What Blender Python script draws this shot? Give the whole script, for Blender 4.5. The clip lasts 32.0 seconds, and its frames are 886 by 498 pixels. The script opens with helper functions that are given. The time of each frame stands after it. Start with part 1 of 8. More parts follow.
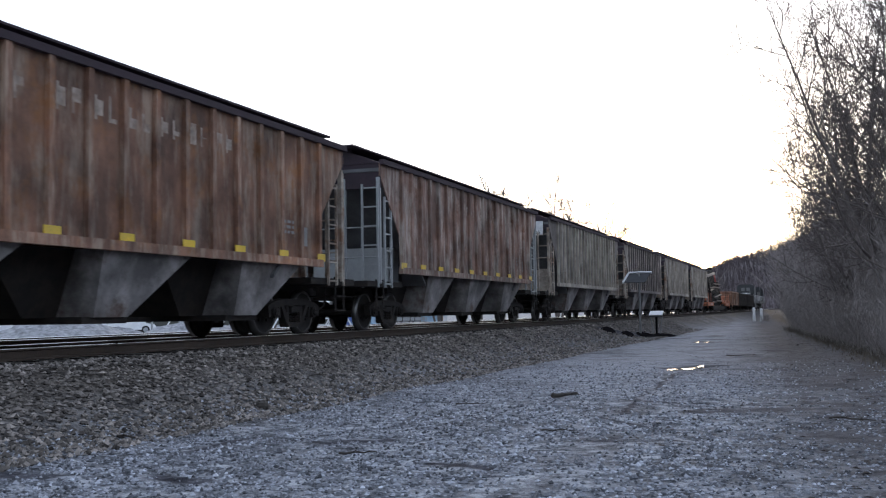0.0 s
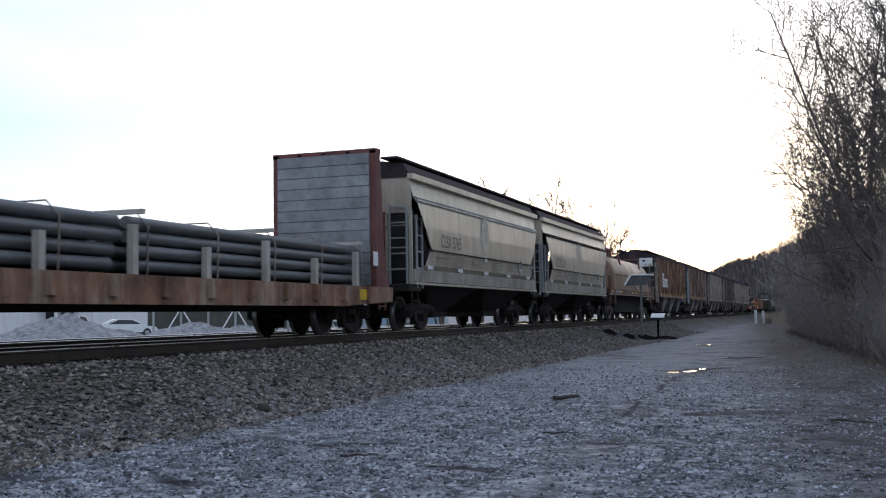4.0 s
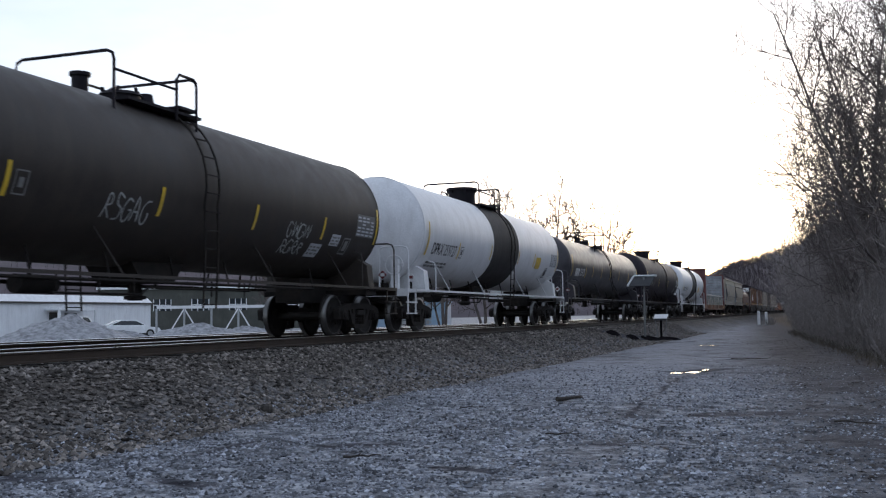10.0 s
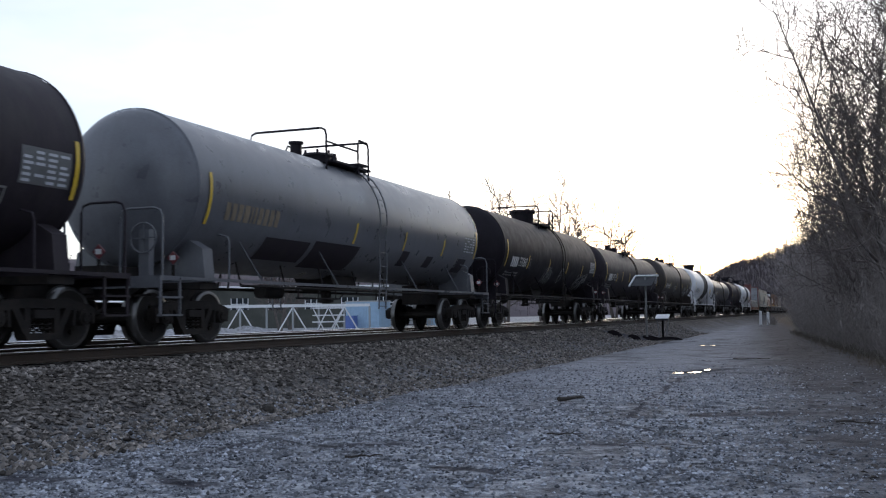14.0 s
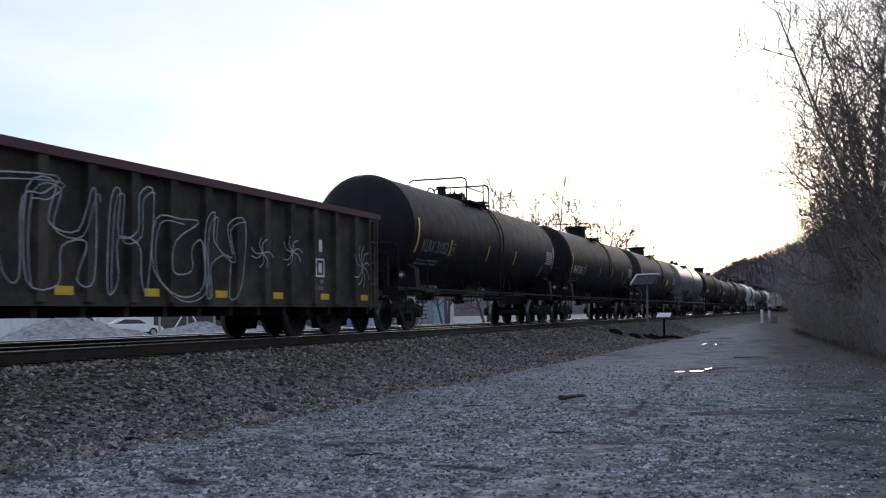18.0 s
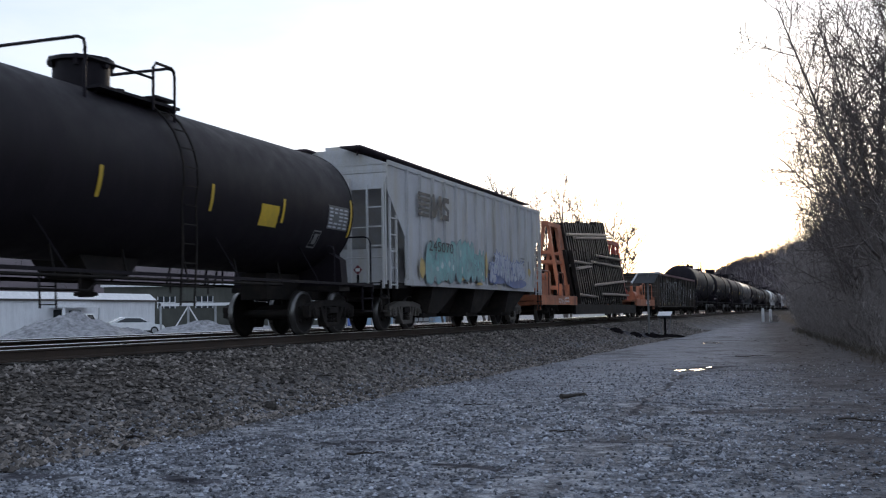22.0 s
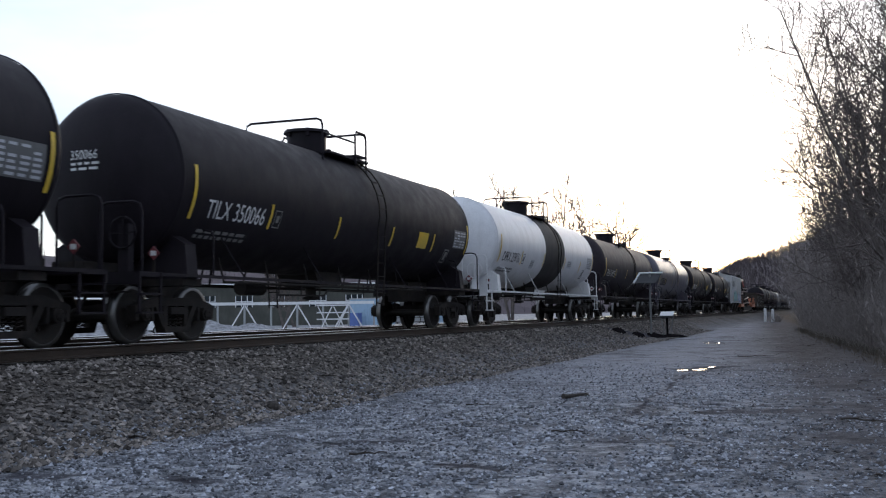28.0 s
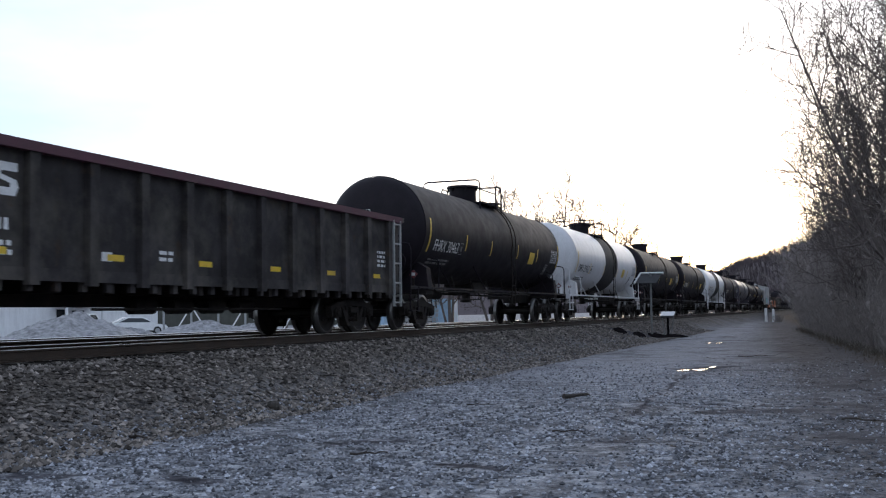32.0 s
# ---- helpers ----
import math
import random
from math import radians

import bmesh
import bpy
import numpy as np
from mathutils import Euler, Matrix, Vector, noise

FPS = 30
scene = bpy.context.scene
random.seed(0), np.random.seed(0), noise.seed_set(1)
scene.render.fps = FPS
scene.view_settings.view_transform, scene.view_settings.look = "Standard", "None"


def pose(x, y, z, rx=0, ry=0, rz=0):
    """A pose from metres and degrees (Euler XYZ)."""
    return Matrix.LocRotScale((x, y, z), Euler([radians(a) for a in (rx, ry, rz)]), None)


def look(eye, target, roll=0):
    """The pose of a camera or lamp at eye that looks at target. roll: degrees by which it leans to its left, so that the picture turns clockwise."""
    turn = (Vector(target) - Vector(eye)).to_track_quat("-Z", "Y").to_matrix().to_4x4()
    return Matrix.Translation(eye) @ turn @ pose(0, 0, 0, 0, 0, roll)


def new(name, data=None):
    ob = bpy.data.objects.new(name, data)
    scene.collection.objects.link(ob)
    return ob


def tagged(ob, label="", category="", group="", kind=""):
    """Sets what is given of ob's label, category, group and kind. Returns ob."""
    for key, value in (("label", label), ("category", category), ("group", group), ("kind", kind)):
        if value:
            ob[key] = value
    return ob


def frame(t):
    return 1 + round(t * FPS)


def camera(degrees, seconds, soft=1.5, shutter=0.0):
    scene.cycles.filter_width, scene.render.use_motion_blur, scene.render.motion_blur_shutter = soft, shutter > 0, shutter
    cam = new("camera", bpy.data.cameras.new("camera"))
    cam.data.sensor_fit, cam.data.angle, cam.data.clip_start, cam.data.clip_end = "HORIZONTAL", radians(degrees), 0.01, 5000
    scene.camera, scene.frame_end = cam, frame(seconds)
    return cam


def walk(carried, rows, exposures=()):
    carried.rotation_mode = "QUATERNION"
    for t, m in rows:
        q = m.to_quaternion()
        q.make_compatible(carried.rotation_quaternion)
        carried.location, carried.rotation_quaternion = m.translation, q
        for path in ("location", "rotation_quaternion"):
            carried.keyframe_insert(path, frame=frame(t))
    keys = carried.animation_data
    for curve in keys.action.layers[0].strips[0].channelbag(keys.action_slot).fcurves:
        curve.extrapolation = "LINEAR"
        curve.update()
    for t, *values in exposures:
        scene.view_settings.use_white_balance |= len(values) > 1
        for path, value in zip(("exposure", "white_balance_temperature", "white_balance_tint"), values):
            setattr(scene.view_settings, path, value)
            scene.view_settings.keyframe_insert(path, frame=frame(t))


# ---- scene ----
cam = camera(45.93, 32.0, soft=1.15, shutter=0.1)
EYE = (0.0, 0.0, 0.356)
LEAN = -0.86
# seconds, tilt, turn of the tripod head
DRIFT = [(0, 93.475, 19.502), (0.5, 93.523, 19.525), (1, 93.569, 19.525), (2, 93.569, 19.571), (3, 93.616, 19.573), (4.5, 93.616, 19.595), (6, 93.616, 19.663), (7.5, 93.616, 19.686), (9, 93.665, 19.711), (10.5, 93.665, 19.756), (12, 93.665, 19.801), (13, 93.665, 19.801), (14.5, 93.665, 19.848), (16.5, 93.616, 19.893), (17.5, 93.616, 19.895), (18.5, 93.569, 19.895), (19.5, 93.569, 19.94), (20.5, 93.523, 19.94), (21.5, 93.523, 19.94), (23, 93.523, 19.988), (25, 93.523, 20.009), (27, 93.523, 20.033), (29, 93.523, 20.078), (30.5, 93.523, 20.078), (32, 93.523, 20.101)]
# seconds, stops by which the camera's own exposure drifts
LIGHT = ((0, 0.6), (1.5, 0.47), (3, 0.3), (6, 0.08), (8, 0.12), (10, 0.15), (14, 0.15), (17, 0.08), (19, -0.15), (20, -0.33), (20.6, -0.2), (21, -0.1), (22, 0.06), (24, 0.25), (28, 0.2), (32, 0.2))
walk(cam, [(t, pose(*EYE, tilt, 0, turn) @ pose(0, 0, 0, 0, 0, LEAN)) for t, tilt, turn in DRIFT],
     exposures=[(t, 1.2 + d, 6300, 13) for t, d in LIGHT])

# ---- world and light ----
SUN_TURN = 6.0      # degrees left of the track's direction
world = bpy.data.worlds.new("evening_sky")
scene.world = world
world.use_nodes = True
wn, wl = world.node_tree.nodes, world.node_tree.links
sky = wn.new("ShaderNodeTexSky")
sky.sky_type = "NISHITA"
sky.sun_disc = False
sky.sun_elevation = radians(7.0)
sky.sun_rotation = radians(-SUN_TURN)
sky.altitude = 200
sky.air_density, sky.dust_density, sky.ozone_density = 1.0, 1.2, 2.2
haze = wn.new("ShaderNodeHueSaturation")
haze.inputs["Saturation"].default_value = 0.6
wl.new(sky.outputs[0], haze.inputs["Color"])
# a thin high veil of cloud, streaked, over the whole sky
coord = wn.new("ShaderNodeTexCoord")
streak = wn.new("ShaderNodeMapping")
streak.inputs["Scale"].default_value = (1.1, 2.0, 5.0)
streak.inputs["Rotation"].default_value = (0.25, 0.1, 0.5)
wl.new(coord.outputs["Generated"], streak.inputs[0])
wisps = wn.new("ShaderNodeTexNoise")
wisps.inputs["Scale"].default_value, wisps.inputs["Detail"].default_value, wisps.inputs["Roughness"].default_value = 1.7, 7, 0.55
wl.new(streak.outputs[0], wisps.inputs["Vector"])
veil = wn.new("ShaderNodeValToRGB")
veil.color_ramp.elements[0].position, veil.color_ramp.elements[0].color = 0.36, (1.2, 1.62, 2.15, 1)
veil.color_ramp.elements[1].position, veil.color_ramp.elements[1].color = 0.62, (2.15, 2.25, 2.5, 1)
wl.new(wisps.outputs["Fac"], veil.inputs[0])
joined = wn.new("ShaderNodeMix")
joined.data_type = "RGBA"
joined.inputs[0].default_value = 0.62
wl.new(haze.outputs[0], joined.inputs[6])
wl.new(veil.outputs[0], joined.inputs[7])
# the veil glows warm low down towards the set sun
spot = wn.new("ShaderNodeVectorMath")
spot.operation = "DISTANCE"
spot.inputs[1].default_value = (-math.sin(radians(SUN_TURN)), math.cos(radians(SUN_TURN)), 0.02)
wl.new(coord.outputs["Generated"], spot.inputs[0])
glow = wn.new("ShaderNodeValToRGB")
glow.color_ramp.elements[0].position, glow.color_ramp.elements[0].color = 0.03, (1.05, 0.88, 0.60, 1)
glow.color_ramp.elements[1].position, glow.color_ramp.elements[1].color = 0.30, (1.0, 1.0, 1.0, 1)
mid = glow.color_ramp.elements.new(0.12)
mid.color = (1.05, 0.98, 0.84, 1)
wl.new(spot.outputs["Value"], glow.inputs[0])
warm = wn.new("ShaderNodeMix")
warm.data_type, warm.blend_type = "RGBA", "MULTIPLY"
warm.inputs[0].default_value = 1.0
wl.new(joined.outputs[2], warm.inputs[6])
wl.new(glow.outputs[0], warm.inputs[7])
wl.new(warm.outputs[2], wn["Background"].inputs[0])
wn["Background"].inputs[1].default_value = 0.15
sun_data = bpy.data.lights.new("sun", "SUN")
sun_data.energy, sun_data.angle, sun_data.color = 0.3, radians(18), (1.0, 0.82, 0.62)
sun = new("sun", sun_data)
sun.matrix_basis = look((0, 0, 60), (100 * math.sin(radians(SUN_TURN)), -100 * math.cos(radians(SUN_TURN)), 60 - 9))

TRACK = -11.7       # centre line of the near track
TRACK2 = -16.0
SPEED = 16.55       # metres a second, away along +y
RAIL_Z = -0.07      # top of the rails
WHEEL_R = 0.483

# ---- building tools ----
R = random.Random(7)


class Mesh:
    """Collects vertices and faces of one part."""

    def __init__(self):
        self.v, self.f, self.s = [], [], []

    def add(self, vs, fs, smooth=False):
        k = len(self.v)
        self.v += [tuple(p) for p in vs]
        self.f += [tuple(i + k for i in f) for f in fs]
        self.s += [smooth] * len(fs)
        return self

    def box(self, x0, x1, y0, y1, z0, z1, m=None):
        vs = [Vector((x, y, z)) for x in (x0, x1) for y in (y0, y1) for z in (z0, z1)]
        if m is not None:
            vs = [m @ p for p in vs]
        return self.add(vs, [(0, 1, 3, 2), (4, 6, 7, 5), (0, 4, 5, 1), (2, 3, 7, 6), (0, 2, 6, 4), (1, 5, 7, 3)])

    def bar(self, a, b, w, h):
        """A rectangular bar from a to b."""
        a, b = Vector(a), Vector(b)
        d = (b - a).normalized()
        up = Vector((0, 0, 1)) if abs(d.z) < 0.9 else Vector((0, 1, 0))
        s = d.cross(up).normalized()
        u = s.cross(d)
        vs = [p + s * i * w / 2 + u * j * h / 2 for p in (a, b) for i, j in ((-1, -1), (1, -1), (1, 1), (-1, 1))]
        return self.add(vs, [(3, 2, 1, 0), (4, 5, 6, 7), (0, 1, 5, 4), (1, 2, 6, 5), (2, 3, 7, 6), (3, 0, 4, 7)])

    def cyl(self, a, b, r, r2=None, n=12, caps=True):
        a, b = Vector(a), Vector(b)
        r2 = r if r2 is None else r2
        d = (b - a).normalized()
        s = d.cross(Vector((0, 0, 1)) if abs(d.z) < 0.9 else Vector((0, 1, 0))).normalized()
        u = s.cross(d)
        ring = [(math.cos(2 * math.pi * i / n), math.sin(2 * math.pi * i / n)) for i in range(n)]
        vs = [a + (s * c + u * k) * r for c, k in ring] + [b + (s * c + u * k) * r2 for c, k in ring]
        self.add(vs, [(i, i + n, (i + 1) % n + n, (i + 1) % n)[::-1] for i in range(n)], True)
        if caps:
            self.add(vs, [tuple(range(n))[::-1], tuple(range(n, 2 * n))])
        return self

    def tube(self, pts, r, n=6):
        pts = [Vector(p) for p in pts]
        rings = []
        for i, p in enumerate(pts):
            d = (pts[min(i + 1, len(pts) - 1)] - pts[max(i - 1, 0)]).normalized()
            s = d.cross(Vector((0.31, 0.17, 0.93))).normalized()
            u = s.cross(d)
            rr = r[i] if isinstance(r, (list, tuple)) else r
            rings += [p + (s * math.cos(2 * math.pi * k / n) + u * math.sin(2 * math.pi * k / n)) * rr for k in range(n)]
        fs = [(j * n + k, j * n + (k + 1) % n, (j + 1) * n + (k + 1) % n, (j + 1) * n + k)
              for j in range(len(pts) - 1) for k in range(n)]
        self.add(rings, fs, True)
        e = (len(pts) - 1) * n
        return self.add(rings, [tuple(range(n))[::-1], tuple(range(e, e + n))])

    def spike(self, a, b, r):
        """A thin three-sided point from a to b."""
        k = len(self.v)
        self.v += [(a[0] - r, a[1] - r * 0.6, a[2]), (a[0] + r, a[1] - r * 0.6, a[2]), (a[0], a[1] + r, a[2]), tuple(b)]
        self.f += [(k, k + 1, k + 3), (k + 1, k + 2, k + 3), (k + 2, k, k + 3)]
        self.s += [False] * 3

    def prism(self, poly, axis, a, b):
        """A polygon drawn in the plane across the axis, drawn out from a to b."""
        def put(p, t):
            return {"x": (t, p[0], p[1]), "y": (p[0], t, p[1]), "z": (p[0], p[1], t)}[axis]
        n = len(poly)
        vs = [put(p, a) for p in poly] + [put(p, b) for p in poly]
        return self.add(vs, [tuple(range(n))[::-1], tuple(range(n, 2 * n))] +
                        [(i, (i + 1) % n, (i + 1) % n + n, i + n) for i in range(n)])

    def lathe(self, profile, z, n=48, a0=0.0, a1=360.0, x=0.0):
        """Rings (y, radius) round an axis along y."""
        full = a1 - a0 >= 359.9
        m = n if full else n + 1
        vs = []
        for y, r in profile:
            for k in range(m):
                a = radians(a0 + (a1 - a0) * k / n)
                vs.append((x + r * math.cos(a), y, z + r * math.sin(a)))
        fs = []
        for j in range(len(profile) - 1):
            for k in range(n):
                k2 = (k + 1) % m
                fs.append((j * m + k, (j + 1) * m + k, (j + 1) * m + k2, j * m + k2))
        return self.add(vs, fs, True)

    def mesh(self, name, material):
        me = bpy.data.meshes.new(name)
        me.from_pydata(self.v, [], self.f)
        me.polygons.foreach_set("use_smooth", self.s)
        me.materials.append(material)
        me.update()
        return me


def link(name, me, parent=None, label="", at=None):
    ob = new(name, me)
    if parent is not None:
        ob.parent = parent
    if at is not None:
        ob.matrix_basis = at
    return tagged(ob, label=label)


def part(name, m, material, parent=None, label="", at=None):
    return link(name, m.mesh(name, material), parent, label, at)


def thing(name, label, category, group="", kind="", at=None):
    ob = new(name)
    ob.empty_display_size = 0.2
    if at is not None:
        ob.matrix_basis = at
    return tagged(ob, label, category, group, kind)


# ---- lettering with the built-in font ----
def letters(words):
    """Outlines of each line of writing, 1 high, from x = 0."""
    obs = {}
    for w in words:
        c = bpy.data.curves.new("lettering", "FONT")
        c.body, c.size, c.resolution_u = w, 1.0, 3
        obs[w] = new("lettering", c)
    dg = bpy.context.evaluated_depsgraph_get()
    got = {}
    for w, ob in obs.items():
        me = bpy.data.meshes.new_from_object(ob.evaluated_get(dg))
        vs = [(v.co.x, v.co.y) for v in me.vertices]
        fs = [tuple(p.vertices) for p in me.polygons]
        lo = min(p[0] for p in vs)
        hi = max(p[1] for p in vs)
        got[w] = ([((x - lo) / hi, y / hi) for x, y in vs], fs)
        bpy.data.meshes.remove(me)
    for ob in obs.values():
        c = ob.data
        bpy.data.objects.remove(ob)
        bpy.data.curves.remove(c)
    return got


# ---- materials ----
def ramp(nt, fac, stops):
    n = nt.nodes.new("ShaderNodeValToRGB")
    el = n.color_ramp.elements
    while len(el) < len(stops):
        el.new(0.5)
    for e, (p, c) in zip(el, stops):
        e.position, e.color = p, (*c, 1) if len(c) == 3 else c
    nt.links.new(fac, n.inputs[0])
    return n.outputs[0]


def noise_tex(nt, vec, scale, detail=4, rough=0.6):
    n = nt.nodes.new("ShaderNodeTexNoise")
    n.inputs["Scale"].default_value, n.inputs["Detail"].default_value, n.inputs["Roughness"].default_value = scale, detail, rough
    nt.links.new(vec, n.inputs["Vector"])
    return n.outputs["Fac"]


def mixed(nt, fac, a, b, blend="MIX"):
    n = nt.nodes.new("ShaderNodeMix")
    n.data_type, n.blend_type = "RGBA", blend
    for sock, val in ((n.inputs[0], fac), (n.inputs[6], a), (n.inputs[7], b)):
        if isinstance(val, (int, float)):
            sock.default_value = val
        elif isinstance(val, (tuple, list)):
            sock.default_value = (*val, 1)
        else:
            nt.links.new(val, sock)
    return n.outputs[2]


def mat(name, col, rough=0.6, metal=0.0, var=0.25, scale=2.5, grain=30.0, dirt=None, amount=0.4, streak=False, bump=0.15,
        coords="Object", random_tone=0.0, rust=None, rust_amount=0.0, shine=0.5, drip=None):
    """Paint, steel, wood or stone: base colour with grain, stains and fine relief."""
    m = bpy.data.materials.new(name)
    m.use_nodes = True
    nt = m.node_tree
    b = nt.nodes["Principled BSDF"]
    tc = nt.nodes.new("ShaderNodeTexCoord")
    vec = tc.outputs[coords]
    info = nt.nodes.new("ShaderNodeObjectInfo")
    lo = tuple(max(0, c * (1 - var)) for c in col)
    hi = tuple(min(1, c * (1 + var)) for c in col)
    big = noise_tex(nt, vec, scale, 5)
    base = ramp(nt, big, [(0.3, lo), (0.7, hi)])
    fine = noise_tex(nt, vec, grain, 3)
    g = ramp(nt, fine, [(0.25, (0.82,) * 3), (0.75, (1.12,) * 3)])
    base = mixed(nt, 0.7, base, g, "MULTIPLY")
    if streak:
        mp = nt.nodes.new("ShaderNodeMapping")
        mp.inputs["Scale"].default_value = (1.7, 1.7, 0.3)
        nt.links.new(vec, mp.inputs[0])
        st = noise_tex(nt, mp.outputs[0], 1.6, 7, 0.72)
        fac = ramp(nt, st, [(0.45, (0, 0, 0)), (0.7, (amount,) * 3)])
        base = mixed(nt, fac, base, dirt or (0.05, 0.045, 0.04))
    elif dirt:
        st = noise_tex(nt, vec, scale * 0.6, 6, 0.7)
        fac = ramp(nt, st, [(0.45, (0, 0, 0)), (0.7, (amount,) * 3)])
        base = mixed(nt, fac, base, dirt)
    if drip:
        mp = nt.nodes.new("ShaderNodeMapping")
        mp.inputs["Scale"].default_value = (2.4, 2.4, 0.42)
        nt.links.new(vec, mp.inputs[0])
        st = noise_tex(nt, mp.outputs[0], 1.5, 6, 0.7)
        base = mixed(nt, ramp(nt, st, [(0.47, (0, 0, 0)), (0.62, (0.65,) * 3)]), base, drip)
    if rust:
        rs = noise_tex(nt, vec, 1.3, 8, 0.72)
        fac = ramp(nt, rs, [(0.62 - rust_amount * 0.3, (0, 0, 0)), (0.72 - rust_amount * 0.2, (0.9,) * 3)])
        base = mixed(nt, fac, base, rust)
        blot = ramp(nt, noise_tex(nt, vec, 0.75, 6, 0.65), [(0.36, (0.5,) * 3), (0.5, (0.95,) * 3), (0.66, (1.3,) * 3)])
        base = mixed(nt, 0.85, base, blot, "MULTIPLY")
    if random_tone:
        n = nt.nodes.new("ShaderNodeMapRange")
        n.inputs[3].default_value, n.inputs[4].default_value = 1 - random_tone, 1 + random_tone
        nt.links.new(info.outputs["Random"], n.inputs[0])
        cmb = nt.nodes.new("ShaderNodeCombineColor")
        for i in range(3):
            nt.links.new(n.outputs[0], cmb.inputs[i])
        base = mixed(nt, 1.0, base, cmb.outputs[0], "MULTIPLY")
    nt.links.new(base, b.inputs["Base Color"])
    rr = ramp(nt, big, [(0.3, (max(0, rough - 0.1),) * 3), (0.7, (min(1, rough + 0.1),) * 3)])
    nt.links.new(rr, b.inputs["Roughness"])
    b.inputs["Metallic"].default_value = metal
    b.inputs["Specular IOR Level"].default_value = shine
    if bump:
        bp = nt.nodes.new("ShaderNodeBump")
        bp.inputs["Strength"].default_value, bp.inputs["Distance"].default_value = bump, 0.02
        nt.links.new(fine, bp.inputs["Height"])
        nt.links.new(bp.outputs[0], b.inputs["Normal"])
    return m


BLACK = mat("tank_black_paint", (0.0135, 0.0105, 0.0145), 0.6, var=0.3, dirt=(0.027, 0.021, 0.026), amount=0.35, streak=True, bump=0.05, shine=0.16)
BLACK2 = mat("tank_faded_black_paint", (0.030, 0.0235, 0.030), 0.6, var=0.35, dirt=(0.055, 0.046, 0.043), amount=0.4, streak=True, bump=0.05, shine=0.2)
BROWNBLACK = mat("tank_brownish_black_paint", (0.042, 0.034, 0.030), 0.55, var=0.3, dirt=(0.07, 0.055, 0.042), amount=0.4, streak=True, bump=0.05, shine=0.3)
GREY = mat("tank_grey_paint", (0.125, 0.128, 0.143), 0.34, var=0.15, dirt=(0.07, 0.07, 0.074), amount=0.35, streak=True, bump=0.05)
SLATE = mat("tank_dark_grey_paint", (0.082, 0.075, 0.098), 0.36, var=0.15, dirt=(0.05, 0.05, 0.054), amount=0.35, streak=True, bump=0.05)
GREY_DARK = mat("tank_slate_paint", (0.066, 0.061, 0.070), 0.42, var=0.2, dirt=(0.05, 0.05, 0.05), amount=0.35, streak=True, bump=0.05, shine=0.35)
OCHRE_FAINT = mat("faded_tan_lettering", (0.24, 0.19, 0.13), 0.6, var=0.2, bump=0)
WHITE = mat("tank_white_paint", (0.76, 0.755, 0.77), 0.45, var=0.06, dirt=(0.4, 0.38, 0.36), amount=0.3, streak=True, bump=0.04)
BAND = mat("asphalt_black_band", (0.035, 0.032, 0.033), 0.7, var=0.3, dirt=(0.08, 0.072, 0.068), amount=0.4, streak=True, shine=0.25)
# grimy steel of the running gear; also darkens hopper bays for their shade
GRIME_SHADE = mat("grimy_shaded_steel", (0.020, 0.017, 0.016), 0.8, 0.0, var=0.4, scale=4, dirt=(0.055, 0.042, 0.033), amount=0.5, shine=0.2)
GRIME_LIGHT = mat("dusty_cast_steel", (0.14, 0.125, 0.11), 0.8, 0.1, var=0.3, scale=4, dirt=(0.06, 0.05, 0.04), amount=0.5)
WHEEL = mat("wheel_steel", (0.020, 0.017, 0.0155), 0.7, 0.0, var=0.3, scale=5, dirt=(0.045, 0.034, 0.027), amount=0.4, shine=0.25)
TREAD = mat("worn_wheel_tread", (0.16, 0.155, 0.15), 0.36, 0.9, var=0.3, bump=0.02)
RAILHEAD = mat("polished_rail_head", (0.78, 0.77, 0.76), 0.34, 1.0, var=0.06, bump=0)
RAILSIDE = mat("rusty_rail_side", (0.055, 0.038, 0.028), 0.8, 0.2, var=0.3, bump=0.2)
TIE = mat("creosoted_tie", (0.05, 0.042, 0.036), 0.85, var=0.4, scale=5, dirt=(0.11, 0.10, 0.09), amount=0.5, random_tone=0.25)
YELLOW = mat("yellow_reflector", (0.75, 0.50, 0.04), 0.4, var=0.12, dirt=(0.35, 0.25, 0.08), amount=0.5)
WHITEPAINT = mat("white_lettering", (0.78, 0.78, 0.78), 0.5, var=0.08, dirt=(0.4, 0.4, 0.4), amount=0.5, bump=0)
GREYLET = mat("faded_grey_lettering", (0.22, 0.215, 0.21), 0.6, var=0.2, bump=0)
BLACKLET = mat("black_lettering", (0.02, 0.02, 0.025), 0.5, var=0.1, bump=0)
REDPLATE = mat("red_placard", (0.17, 0.04, 0.045), 0.45, var=0.1, bump=0)
STENCIL = mat("grey_stencil_panel", (0.13, 0.13, 0.13), 0.55, var=0.2, dirt=(0.12, 0.12, 0.12), amount=0.5, bump=0)
STENCIL2 = mat("faint_stencil_panel", (0.52, 0.53, 0.56), 0.55, var=0.1, bump=0)

# ---- ground, track and distance ----
ROAD_Z = -1.15


